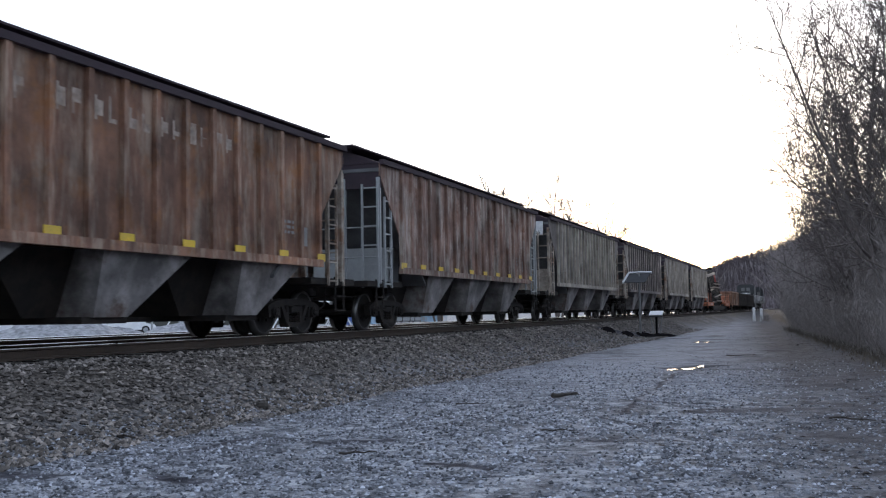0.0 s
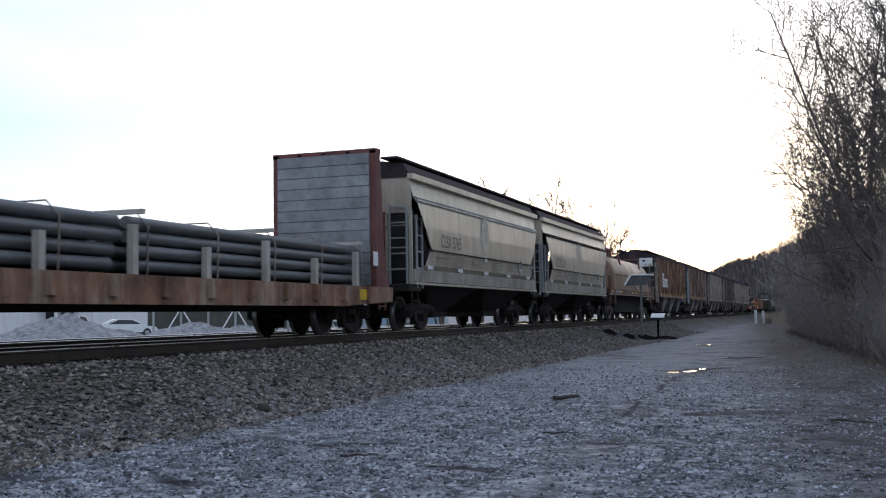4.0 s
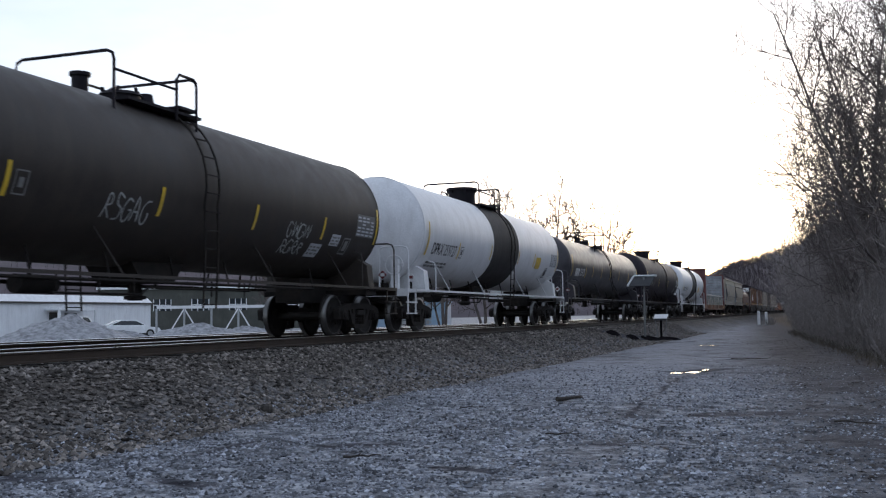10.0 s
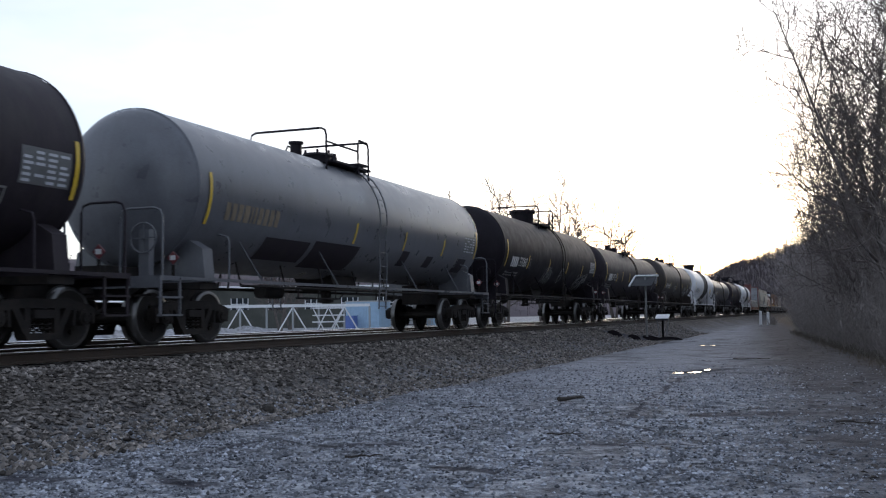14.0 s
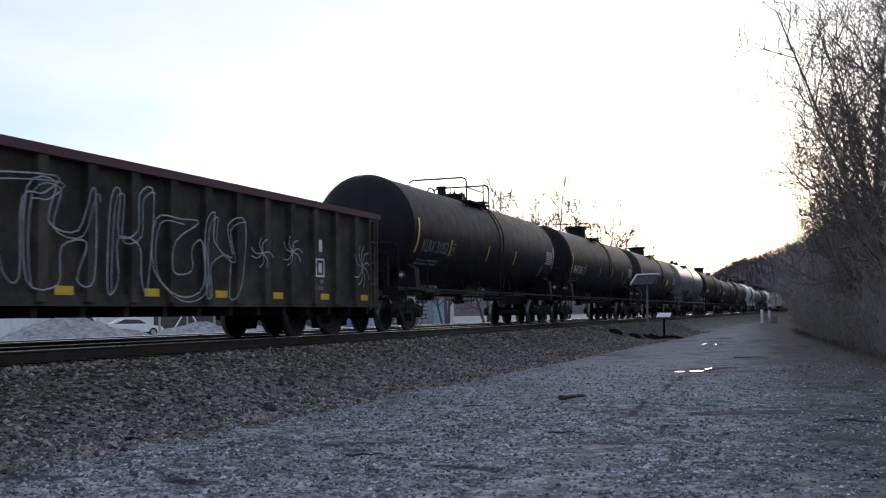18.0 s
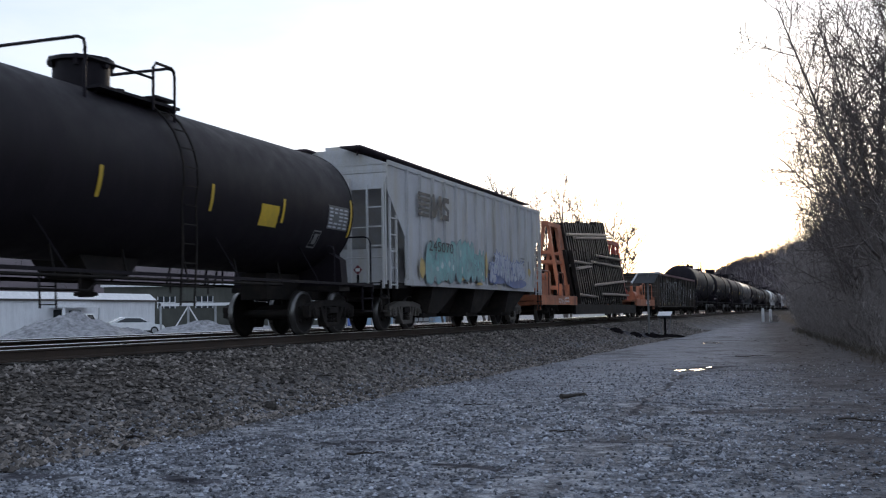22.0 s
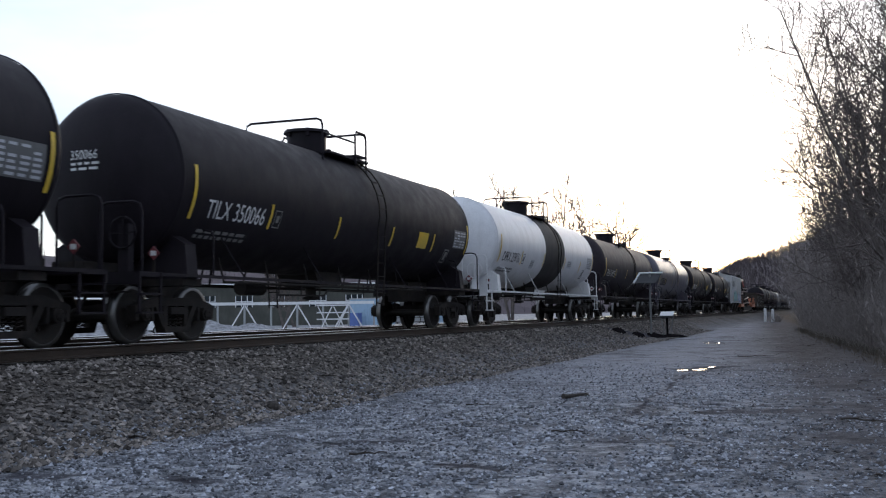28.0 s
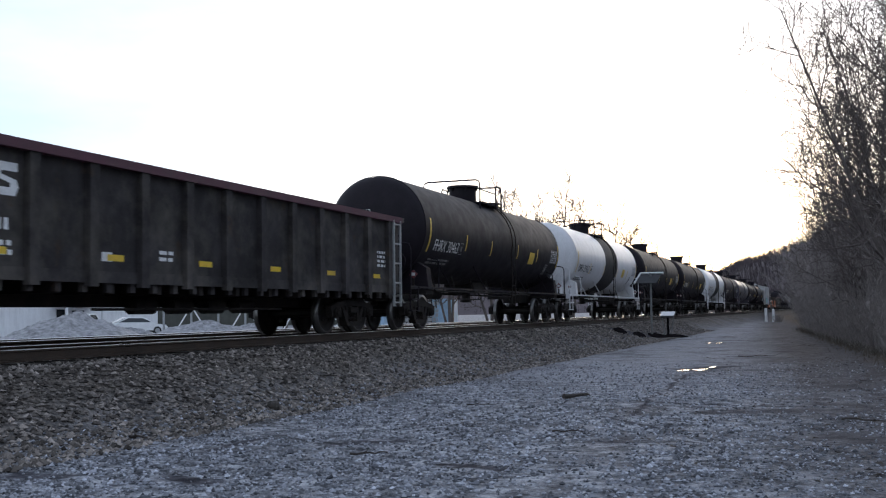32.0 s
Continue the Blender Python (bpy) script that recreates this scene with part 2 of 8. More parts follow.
def ground_z(x, y):
    """Road, ballast slope, track bed and the yard behind, in one profile across the track."""
    prof = [(-400, -0.9), (-90, -1.0), (-26, -1.0), (-20.6, -0.9), (-18.6, -0.29), (-10.25, -0.29), (-9.9, -0.36), (-8.45, -1.0),
            (-7.7, -1.12), (-4, ROAD_Z), (1.0, ROAD_Z + 0.02), (3.0, -1.0), (8, -0.3), (30, 4), (90, 20), (400, 80)]
    for (a, za), (b, zb) in zip(prof, prof[1:]):
        if a <= x <= b:
            z = za + (zb - za) * (x - a) / (b - a)
            break
    else:
        z = prof[0][1] if x < 0 else prof[-1][1]
    near = max(0.0, 1 - math.hypot(x, y) / 160)
    d = math.hypot((x + 3.15) / 0.75, (y - 27.1) / 1.5)
    if d < 1:
        return ROAD_Z - 0.03 * (1 - d * d)
    if -10.3 < x < 6:
        rough = max(0.0, 1 - y / 34)
        z += near * (0.035 * noise.noise((x * 0.5, y * 0.35, 0)) + rough * (0.02 * noise.noise((x * 2.1, y * 1.3, 4)) + 0.012 * noise.noise((x * 4.3, y * 3.1, 9))))
    return z


def spread(lo, hi, fine_lo, fine_hi, step, grow=1.25):
    out = [fine_lo]
    while out[-1] < fine_hi:
        out.append(out[-1] + step)
    s = step
    while out[-1] < hi:
        s *= grow
        out.append(out[-1] + s)
    s = step
    while out[0] > lo:
        s *= grow
        out.insert(0, out[0] - s)
    return out


def nt_range(nt, val, a, b):
    n = nt.nodes.new("ShaderNodeMapRange")
    n.inputs[1].default_value, n.inputs[2].default_value = a, b
    nt.links.new(val, n.inputs[0])
    return n.outputs[0]


# damp hollows, and rut shade painted on the lane: two line ends, half width
DAMP_SHADE = ((-3.1, 24.5, -2.7, 15.0, 0.09), (-2.9, 14.6, -2.1, 13.6, 0.12), (-3.4, 27.3, -2.4, 28.6, 0.6), (-1.6, 15.8, 0.3, 16.2, 0.5), (0.0, 17.4, 1.0, 16.6, 0.5), (0.0, 13.2, 0.6, 12.6, 0.4), (-2.6, 12.0, -1.4, 12.15, 0.10),
        (-2.6, 17.2, -0.3, 16.7, 0.12), (-6.5, 9.9, -6.45, 11.3, 0.13), (-5.9, 8.4, -5.4, 8.3, 0.22), (-3.6, 9.8, -3.0, 9.6, 0.17), (-5.4, 11.1, -4.8, 11.6, 0.2), (-7.3, 7.9, -6.8, 8.0, 0.3),
        (0.2, 21.0, 1.0, 25.0, 0.8), (-1.2, 38.0, -0.6, 50.0, 0.9), (-2.9, 34.2, -1.6, 33.6, 0.22), (-9.5, 49.0, -8.5, 53.8, 0.45), (-8.5, 53.8, -7.5, 60.5, 0.6), (-7.6, 52.4, -6.2, 54.4, 0.35), (-3.4, 35.6, -2.0, 35.2, 0.22))


def ground_material():
    m = bpy.data.materials.new("gravel_ground")
    m.use_nodes = True
    nt = m.node_tree
    b = nt.nodes["Principled BSDF"]
    tc = nt.nodes.new("ShaderNodeTexCoord")
    vec = tc.outputs["Object"]
    sep = nt.nodes.new("ShaderNodeSeparateXYZ")
    nt.links.new(vec, sep.inputs[0])
    def math_node(op, x, y, z=None):
        n = nt.nodes.new("ShaderNodeMath")
        n.operation = op
        for sock, val in zip(n.inputs, (x, y, z)):
            if isinstance(val, (int, float)):
                sock.default_value = val
            elif val is not None:
                nt.links.new(val, sock)
        return n.outputs[0]

    wob = noise_tex(nt, vec, 0.35, 5)
    across = math_node("MULTIPLY_ADD", wob, 3.2, sep.outputs[0])
    # distance across the lane, which bends slightly towards the track
    lane = math_node("MULTIPLY_ADD", sep.outputs[1], 0.06, sep.outputs[0])
    pebble = nt.nodes.new("ShaderNodeTexVoronoi")
    pebble.inputs["Scale"].default_value = 22
    nt.links.new(vec, pebble.inputs["Vector"])
    stone = noise_tex(nt, vec, 30, 3)
    clod = noise_tex(nt, vec, 3.2, 9, 0.74)
    big = noise_tex(nt, vec, 0.5, 7, 0.68)
    grit = ramp(nt, stone, [(0.3, (0.62,) * 3), (0.72, (1.3,) * 3)])
    ballast = ramp(nt, pebble.outputs["Color"], [(0.15, (0.06, 0.052, 0.046)), (0.85, (0.21, 0.185, 0.165))])
    ballast = mixed(nt, 1.0, ballast, ramp(nt, clod, [(0.36, (0.36,) * 3), (0.64, (1.45,) * 3)]), "MULTIPLY")
    gravel = ramp(nt, clod, [(0.37, (0.05, 0.052, 0.060)), (0.48, (0.20, 0.208, 0.228)), (0.60, (0.46, 0.475, 0.51))])
    # further on the gravel lies finer and more even
    fine = ramp(nt, clod, [(0.36, (0.20, 0.208, 0.236)), (0.64, (0.35, 0.362, 0.40))])
    gravel = mixed(nt, nt_range(nt, sep.outputs[1], 15.0, 26.0), gravel, fine)
    mud = ramp(nt, clod, [(0.36, (0.058, 0.057, 0.063)), (0.64, (0.175, 0.174, 0.190))])
    wet = big
    wander = math_node("MULTIPLY_ADD", wob, 1.1, lane)
    for centre in (-1.05, 1.45):
        off = math_node("ABSOLUTE", math_node("SUBTRACT", wander, centre), 0.0)
        wet = math_node("MULTIPLY_ADD", nt_range(nt, off, 0.75, 0.1), 0.06, wet)
    gravel = mixed(nt, ramp(nt, wet, [(0.52, (0, 0, 0)), (0.68, (0.92,) * 3)]), gravel, mud)
    # damp hollows and painted shade of ruts, each along a line, with ragged rims
    frayed = math_node("SUBTRACT", noise_tex(nt, vec, 3.0, 6, 0.7), 0.5)
    px = math_node("MULTIPLY_ADD", math_node("SUBTRACT", noise_tex(nt, vec, 1.3, 4), 0.5), 0.7, sep.outputs[0])
    py = math_node("MULTIPLY_ADD", frayed, 0.6, sep.outputs[1])
    damp_shade = None
    for ax, ay, bx, by, w in DAMP_SHADE:
        dx, dy = bx - ax, by - ay
        ll = dx * dx + dy * dy
        u, v = math_node("SUBTRACT", px, ax), math_node("SUBTRACT", py, ay)
        along = math_node("MULTIPLY_ADD", u, dx / ll, math_node("MULTIPLY", v, dy / ll))
        along = math_node("MINIMUM", math_node("MAXIMUM", along, 0.0), 1.0)
        eu, ev = math_node("MULTIPLY_ADD", along, -dx, u), math_node("MULTIPLY_ADD", along, -dy, v)
        off = math_node("SQRT", math_node("MULTIPLY_ADD", eu, eu, math_node("MULTIPLY", ev, ev)), 0.0)
        off = math_node("MULTIPLY_ADD", frayed, w * 1.6, off)
        k = nt_range(nt, off, w, w * 0.3)
        damp_shade = k if damp_shade is None else math_node("MAXIMUM", damp_shade, k)
    silt_shade = ramp(nt, clod, [(0.36, (0.026, 0.026, 0.034)), (0.64, (0.085, 0.086, 0.104))])

    fac = ramp(nt, nt_range(nt, across, -8.0, -5.2), [(0, (0, 0, 0)), (1, (1, 1, 1))])
    base = mixed(nt, fac, ballast, gravel)
    base = mixed(nt, math_node("MULTIPLY", damp_shade, 0.95), base, silt_shade)
    # muddy soil towards the scrub, the thicket's shade on the lane mixed into it
    wob2 = noise_tex(nt, vec, 0.3, 5)
    side = math_node("MULTIPLY_ADD", wob2, 2.6, lane)
    soil_shade = ramp(nt, clod, [(0.36, (0.042, 0.040, 0.044)), (0.64, (0.135, 0.131, 0.140))])
    fac = ramp(nt, nt_range(nt, side, 0.0, 2.6), [(0, (0, 0, 0)), (1, (0.92,) * 3)])
    base = mixed(nt, fac, base, soil_shade)
    leaf = ramp(nt, noise_tex(nt, vec, 18, 4), [(0.3, (0.05, 0.041, 0.034)), (0.7, (0.15, 0.12, 0.095))])
    fac = ramp(nt, nt_range(nt, side, 3.9, 5.4), [(0, (0, 0, 0)), (1, (1, 1, 1))])
    base = mixed(nt, fac, base, leaf)
    fac = ramp(nt, nt_range(nt, sep.outputs[0], -19.5, -20.5), [(0, (0, 0, 0)), (1, (1, 1, 1))])
    yard = ramp(nt, clod, [(0.36, (0.22, 0.225, 0.23)), (0.64, (0.42, 0.42, 0.43))])
    base = mixed(nt, fac, base, yard)
    base = mixed(nt, 0.8, base, grit, "MULTIPLY")
    nt.links.new(base, b.inputs["Base Color"])
    b.inputs["Roughness"].default_value = 0.95
    b.inputs["Specular IOR Level"].default_value = 0.08
    bp = nt.nodes.new("ShaderNodeBump")
    bp.inputs["Strength"].default_value, bp.inputs["Distance"].default_value = 0.6, 0.05
    nt.links.new(math_node("MULTIPLY_ADD", clod, 2.0, stone), bp.inputs["Height"])
    nt.links.new(bp.outputs[0], b.inputs["Normal"])
    return m


GROUND = ground_material()


def build_ground():
    xs = spread(-1600, 1600, -20.5, 5, 0.16)
    ys = spread(-300, 4000, -4, 64, 0.24)
    n = len(ys)
    vs = [(x, y, ground_z(x, y)) for x in xs for y in ys]
    fs = [(i * n + j, (i + 1) * n + j, (i + 1) * n + j + 1, i * n + j + 1) for i in range(len(xs) - 1) for j in range(n - 1)]
    m = Mesh()
    m.add(vs, fs, True)
    tagged(part("ground", m, GROUND), "grey gravel lane, ballast slope and stony yard at dusk", "ground", kind="structure")


def rail_profile(x):
    half = [(0.07, -0.18), (0.07, -0.165), (0.012, -0.14), (0.012, -0.045), (0.036, -0.035), (0.036, -0.010)]
    return [(x + a, RAIL_Z + b) for a, b in half] + [(x - a, RAIL_Z + b) for a, b in half[::-1]]


def build_track(x, name):
    t = thing(name, "railway track with shiny rails on ballasted wooden ties", "railway track", kind="structure")
    for s in (-0.7525, 0.7525):
        m = Mesh()
        m.prism(rail_profile(x + s), "y", -200, 1500)
        rail = part("rail", m, RAILSIDE, t, "rusty steel rail with polished top")
        h = Mesh()
        crown = [(-0.035, -0.010), (0.035, -0.010), (0.034, -0.006), (0.024, -0.0015), (0.0, 0.0), (-0.024, -0.0015), (-0.034, -0.006)]
        h.prism([(x + s + a, RAIL_Z + b) for a, b in crown], "y", -200, 1500)
        part("rail_head", h, RAILHEAD, rail, "polished running surface")
    tie = Mesh()
    tie.box(-1.3, 1.3, -0.115, 0.115, RAIL_Z - 0.36, RAIL_Z - 0.185)
    me = tie.mesh("tie", TIE)
    far = Mesh()
    for k in range(-20, 420):
        y = k * 0.533
        if -4 <= y <= 75:
            link("tie", me, t, at=pose(x + R.uniform(-0.04, 0.04), y + R.uniform(-0.02, 0.02), R.uniform(-0.02, 0.005), 0, 0, R.uniform(-1, 1)))
        else:
            far.box(x - 1.3, x + 1.3, y - 0.115, y + 0.115, RAIL_Z - 0.36, RAIL_Z - 0.185)
    tagged(part("far_ties", far, TIE, t), kind="stuff")


BARK = mat("bare_bark", (0.12, 0.10, 0.09), 0.9, var=0.35, scale=3, bump=0.3)
TWIG = mat("bare_twigs", (0.275, 0.24, 0.225), 0.9, var=0.35, scale=1.2, bump=0)
TREETWIG = mat("dark_tree_twigs", (0.115, 0.092, 0.085), 0.9, var=0.35, scale=1.2, bump=0)
HILLTWIG = mat("hillside_twigs", (0.105, 0.085, 0.088), 0.9, var=0.35, scale=0.2, bump=0)
HILL = mat("bare_wooded_hillside", (0.105, 0.082, 0.09), 0.95, var=0.4, scale=0.05, grain=0.8, dirt=(0.065, 0.052, 0.056), amount=0.7, bump=0)


def build_hill(name, label, base, tops, depth, z0=-3.0, woods=0):
    """A ridge that rises behind the line of base points, with the heights tops."""
    m = Mesh()
    cols, rows = 160, 18
    vs = []
    for i in range(cols + 1):
        t = i / cols * (len(base) - 1)
        k = min(int(t), len(base) - 2)
        f = t - k
        f = f * f * (3 - 2 * f)
        bx = base[k][0] + (base[k + 1][0] - base[k][0]) * (t - k)
        by = base[k][1] + (base[k + 1][1] - base[k][1]) * (t - k)
        h = tops[k] + (tops[k + 1] - tops[k]) * f
        d = Vector((bx, by)).normalized()
        for j in range(rows + 1):
            s = j / rows
            up = math.sin(min(1, s * 1.25) * math.pi / 2)
            z = z0 + (h - z0) * up + h * 0.05 * noise.noise((bx * 0.012, by * 0.012, s * 5)) * up
            z += h * 0.035 * noise.noise((bx * 0.08, by * 0.08, s * 22)) * up
            vs.append((bx + d.x * depth * s, by + d.y * depth * s, z))
    fs = [(i * (rows + 1) + j, (i + 1) * (rows + 1) + j, (i + 1) * (rows + 1) + j + 1, i * (rows + 1) + j + 1)
          for i in range(cols) for j in range(rows)]
    m.add(vs, fs, True)
    hill = tagged(part(name, m, HILL), label, "hill", kind="structure")
    if woods:
        rng = random.Random(woods)
        w = Mesh()
        for _ in range(woods):
            i, j = rng.randrange(cols), rng.randrange(rows)
            p = Vector(vs[i * (rows + 1) + j]).lerp(Vector(vs[(i + 1) * (rows + 1) + j + 1]), rng.random())
            h = rng.uniform(3, 6)
            top = p + Vector((rng.gauss(0, 0.6), rng.gauss(0, 0.6), h))
            w.spike(p - Vector((0, 0, 1)), top, 0.22)
            for _ in range(8):
                q = p.lerp(top, rng.uniform(0.35, 0.95))
                w.spike(q, q + Vector((rng.gauss(0, 1.3), rng.gauss(0, 1.3), rng.uniform(0.4, 1.6))), 0.12)
        tagged(part(name.replace("hill", "woods"), w, HILLTWIG), "leafless trees covering the hillside", "woods", kind="stuff")
    return hill


def build_hills():
    build_hill("hill_right", "dark wooded hillside against the sunset", [(-92, 720), (-66, 640), (-36, 550), (0, 430), (60, 330), (200, 300)],
               [8.5, 20.5, 28, 32, 39, 47], 160, woods=5200)
    build_hill("hill_left", "brown wooded ridge behind the yard", [(-700, 60), (-560, 300), (-420, 480), (-300, 640), (-160, 800), (-60, 880)],
               [55, 50, 45, 36, 28, 24], 200, woods=1600)


def limb(meshes, p, d, length, r, level, rng, kids, fine, curl, wild):
    """One limb that bends smoothly upwards, with its side branches."""
    n = (9, 7, 5, 4, 3)[level]
    pts, rad = [p.copy()], [r]
    q, dd = p.copy(), d.copy()
    wild_here = wild * (0.7 if level == 0 else 1.0)
    drift = Vector((rng.gauss(0, 1), rng.gauss(0, 1), rng.gauss(0, 0.6))) * wild_here
    for i in range(n):
        drift = drift * 0.6 + Vector((rng.gauss(0, 1), rng.gauss(0, 1), rng.gauss(0, 0.7))) * wild_here
        dd = (dd + drift + Vector((0, 0, curl if level else 0.05))).normalized()
        q = q + dd * (length / n)
        pts.append(q.copy())
        rad.append(max(fine * 0.6, r * (1 - 0.8 * (i + 1) / n)))
    meshes[0 if level < 2 else 1].tube(pts, rad, (7, 5, 4, 3, 3)[level])
    if level >= len(kids):
        return
    spin = rng.uniform(0, 6.28)
    for i in range(kids[level]):
        t = (0.2, 0.16, 0.12, 0.1)[level] + (0.8, 0.82, 0.86, 0.88)[level] * (i + rng.random()) / kids[level]
        k = min(int(t * n), n - 1)
        base = pts[k].lerp(pts[k + 1], min(1.0, t * n - k))
        axis = (pts[k + 1] - pts[k]).normalized()
        side = axis.cross(Vector((math.cos(spin), math.sin(spin), 0.3))).normalized()
        spin += 2.4 + rng.uniform(-0.5, 0.5)
        part_angle = radians(rng.uniform(34, 62) if level else rng.uniform(38, 74))
        nd = (axis * math.cos(part_angle) + side * math.sin(part_angle)).normalized()
        grow = length * (rng.uniform(0.22, 0.42) if level == 0 else rng.uniform(0.34, 0.6)) * (1.2 - 0.6 * t)
        limb(meshes, base, nd, grow, max(fine, min(rad[k] * 0.62, grow * 0.022)), level + 1, rng, kids, fine, curl, wild)


def tree(x, y, z, height, r, seed, label, lean=(0, 0), fine=0.011, kids=(14, 8, 6), stems=1, curl=0.085, wild=0.05, fan=0.13):
    rng = random.Random(seed)
    t = thing("bare_tree", label, "tree", at=pose(x, y, z))
    a, b = Mesh(), Mesh()
    for k in range(stems):
        turn = seed + k * 6.283 / stems + rng.uniform(-0.4, 0.4)
        open_out = 0.0 if stems == 1 else fan * rng.uniform(0.6, 1.3)
        d = Vector((lean[0] + open_out * math.cos(turn), lean[1] + open_out * math.sin(turn), 1)).normalized()
        limb((a, b), Vector((0.12 * k * math.cos(turn), 0.12 * k * math.sin(turn), -0.2)), d, height * (1 - 0.12 * k) + 0.2, r * (1 - 0.15 * k), 0, rng, kids, fine, curl, wild)
    part("trunk", a, BARK, t)
    part("crown", b, TREETWIG, t, "leafless twigs")
    return t


def thicket(name, label, rows, count, seed, thick=1.0):
    """Leafless scrub: stems that fork into fine twigs, along a strip."""
    rng = random.Random(seed)
    m = Mesh()
    for _ in range(count):
        x0, x1, y0, y1, h = rows[rng.randrange(len(rows))]
        x, y = rng.uniform(x0, x1), rng.uniform(y0, y1)
        top = h * (0.35 + 0.65 * rng.random() ** 0.7)
        d = Vector((rng.gauss(0, 0.28), rng.gauss(0, 0.28), 1)).normalized()
        p = Vector((x, y, ground_z(x, y) - 0.05))
        mid = p + d * top * 0.5 + Vector((rng.gauss(0, 0.15), rng.gauss(0, 0.15), 0))
        tip = mid + (d + Vector((rng.gauss(0, 0.3), rng.gauss(0, 0.3), 0))) * top * 0.5
        w = rng.uniform(0.010, 0.022) * thick
        m.tube([p, mid, tip], [w, w * 0.7, 0.004 * thick], 3)
        for _ in range(6):
            t = rng.uniform(0.12, 0.95)
            b = p.lerp(mid, t * 2) if t < 0.5 else mid.lerp(tip, t * 2 - 1)
            e = b + Vector((rng.gauss(0, 1), rng.gauss(0, 1), rng.gauss(0.35, 0.6))).normalized() * top * rng.uniform(0.14, 0.34)
            m.spike(b, e, w * 0.6)
            for _ in range(3):
                q = b.lerp(e, rng.uniform(0.3, 0.9))
                m.spike(q, q + Vector((rng.gauss(0, 1), rng.gauss(0, 1), rng.gauss(0.3, 0.7))).normalized() * top * rng.uniform(0.06, 0.16), w * 0.42)
    return tagged(part(name, m, TWIG), label, "scrub", kind="stuff")


build_ground()
build_track(TRACK, "track_1")
build_track(TRACK2, "track_2")
build_hills()

# ---- running gear shared by all the cars ----
WORDS = ["DPRX 259983", "DPRX 259727", "DPRX 259432", "DPRX 259761", "259983", "259727", "TAEX 1604", "29825", "34723", "33060", "SHPX 208603", "208603",
         "FHRX 30617", "30617", "KLRX 31052", "FHRX 30280", "FHRX 30340", "KLRX 30951", "TILX 319215", "TILX 350066", "TILX 350068", "350066",
         "350068", "FHRX 30463", "30463", "CLSX 5219", "CLSX 5765", "WRWK 164482", "17", "80", "35", "N W", "178035", "971", "34", "245070", "NS 901626"]
FONT = letters(WORDS)


def wheelset_mesh():
    m = Mesh()
    m.cyl((-1.05, 0, 0), (1.05, 0, 0), 0.085, n=12)
    grow = WHEEL_R / 0.457
    for s in (-1, 1):
        rings = [(0.86, 0.02), (0.86, 0.13), (0.80, 0.16), (0.775, 0.30), (0.815, 0.385), (0.82, 0.452), (0.705, 0.457), (0.695, 0.485), (0.675, 0.48),
                 (0.675, 0.39), (0.72, 0.36), (0.73, 0.16), (0.68, 0.12), (0.66, 0.09)]
        k = 28
        vs, fs = [], []
        for x, r in rings:
            for i in range(k):
                a = 2 * math.pi * i / k
                vs.append((s * x, r * grow * math.cos(a), r * grow * math.sin(a)))
        for j in range(len(rings) - 1):
            for i in range(k):
                q = (j * k + i, (j + 1) * k + i, (j + 1) * k + (i + 1) % k, j * k + (i + 1) % k)
                fs.append(q if s > 0 else q[::-1])
        m.add(vs, fs, True)
        for i in range(4):
            a = math.pi / 4 + i * math.pi / 2
            m.box(s * 0.80 - 0.02, s * 0.80 + 0.02, 0.22 * math.cos(a) - 0.03, 0.22 * math.cos(a) + 0.03, 0.22 * math.sin(a) - 0.03, 0.22 * math.sin(a) + 0.03)
    return m.mesh("wheelset", WHEEL)


def tread_mesh():
    m = Mesh()
    k = 40
    grow = WHEEL_R / 0.457
    for s in (-1, 1):
        vs, fs = [], []
        for x, r in ((0.822, 0.40), (0.824, 0.455), (0.705, 0.4585)):
            for i in range(k):
                a = 2 * math.pi * i / k
                vs.append((s * x, r * grow * math.cos(a), r * grow * math.sin(a)))
        for j in range(2):
            for i in range(k):
                q = (j * k + i, (j + 1) * k + i, (j + 1) * k + (i + 1) % k, j * k + (i + 1) % k)
                fs.append(q if s > 0 else q[::-1])
        m.add(vs, fs, True)
    return m.mesh("wheel_tread", TREAD)


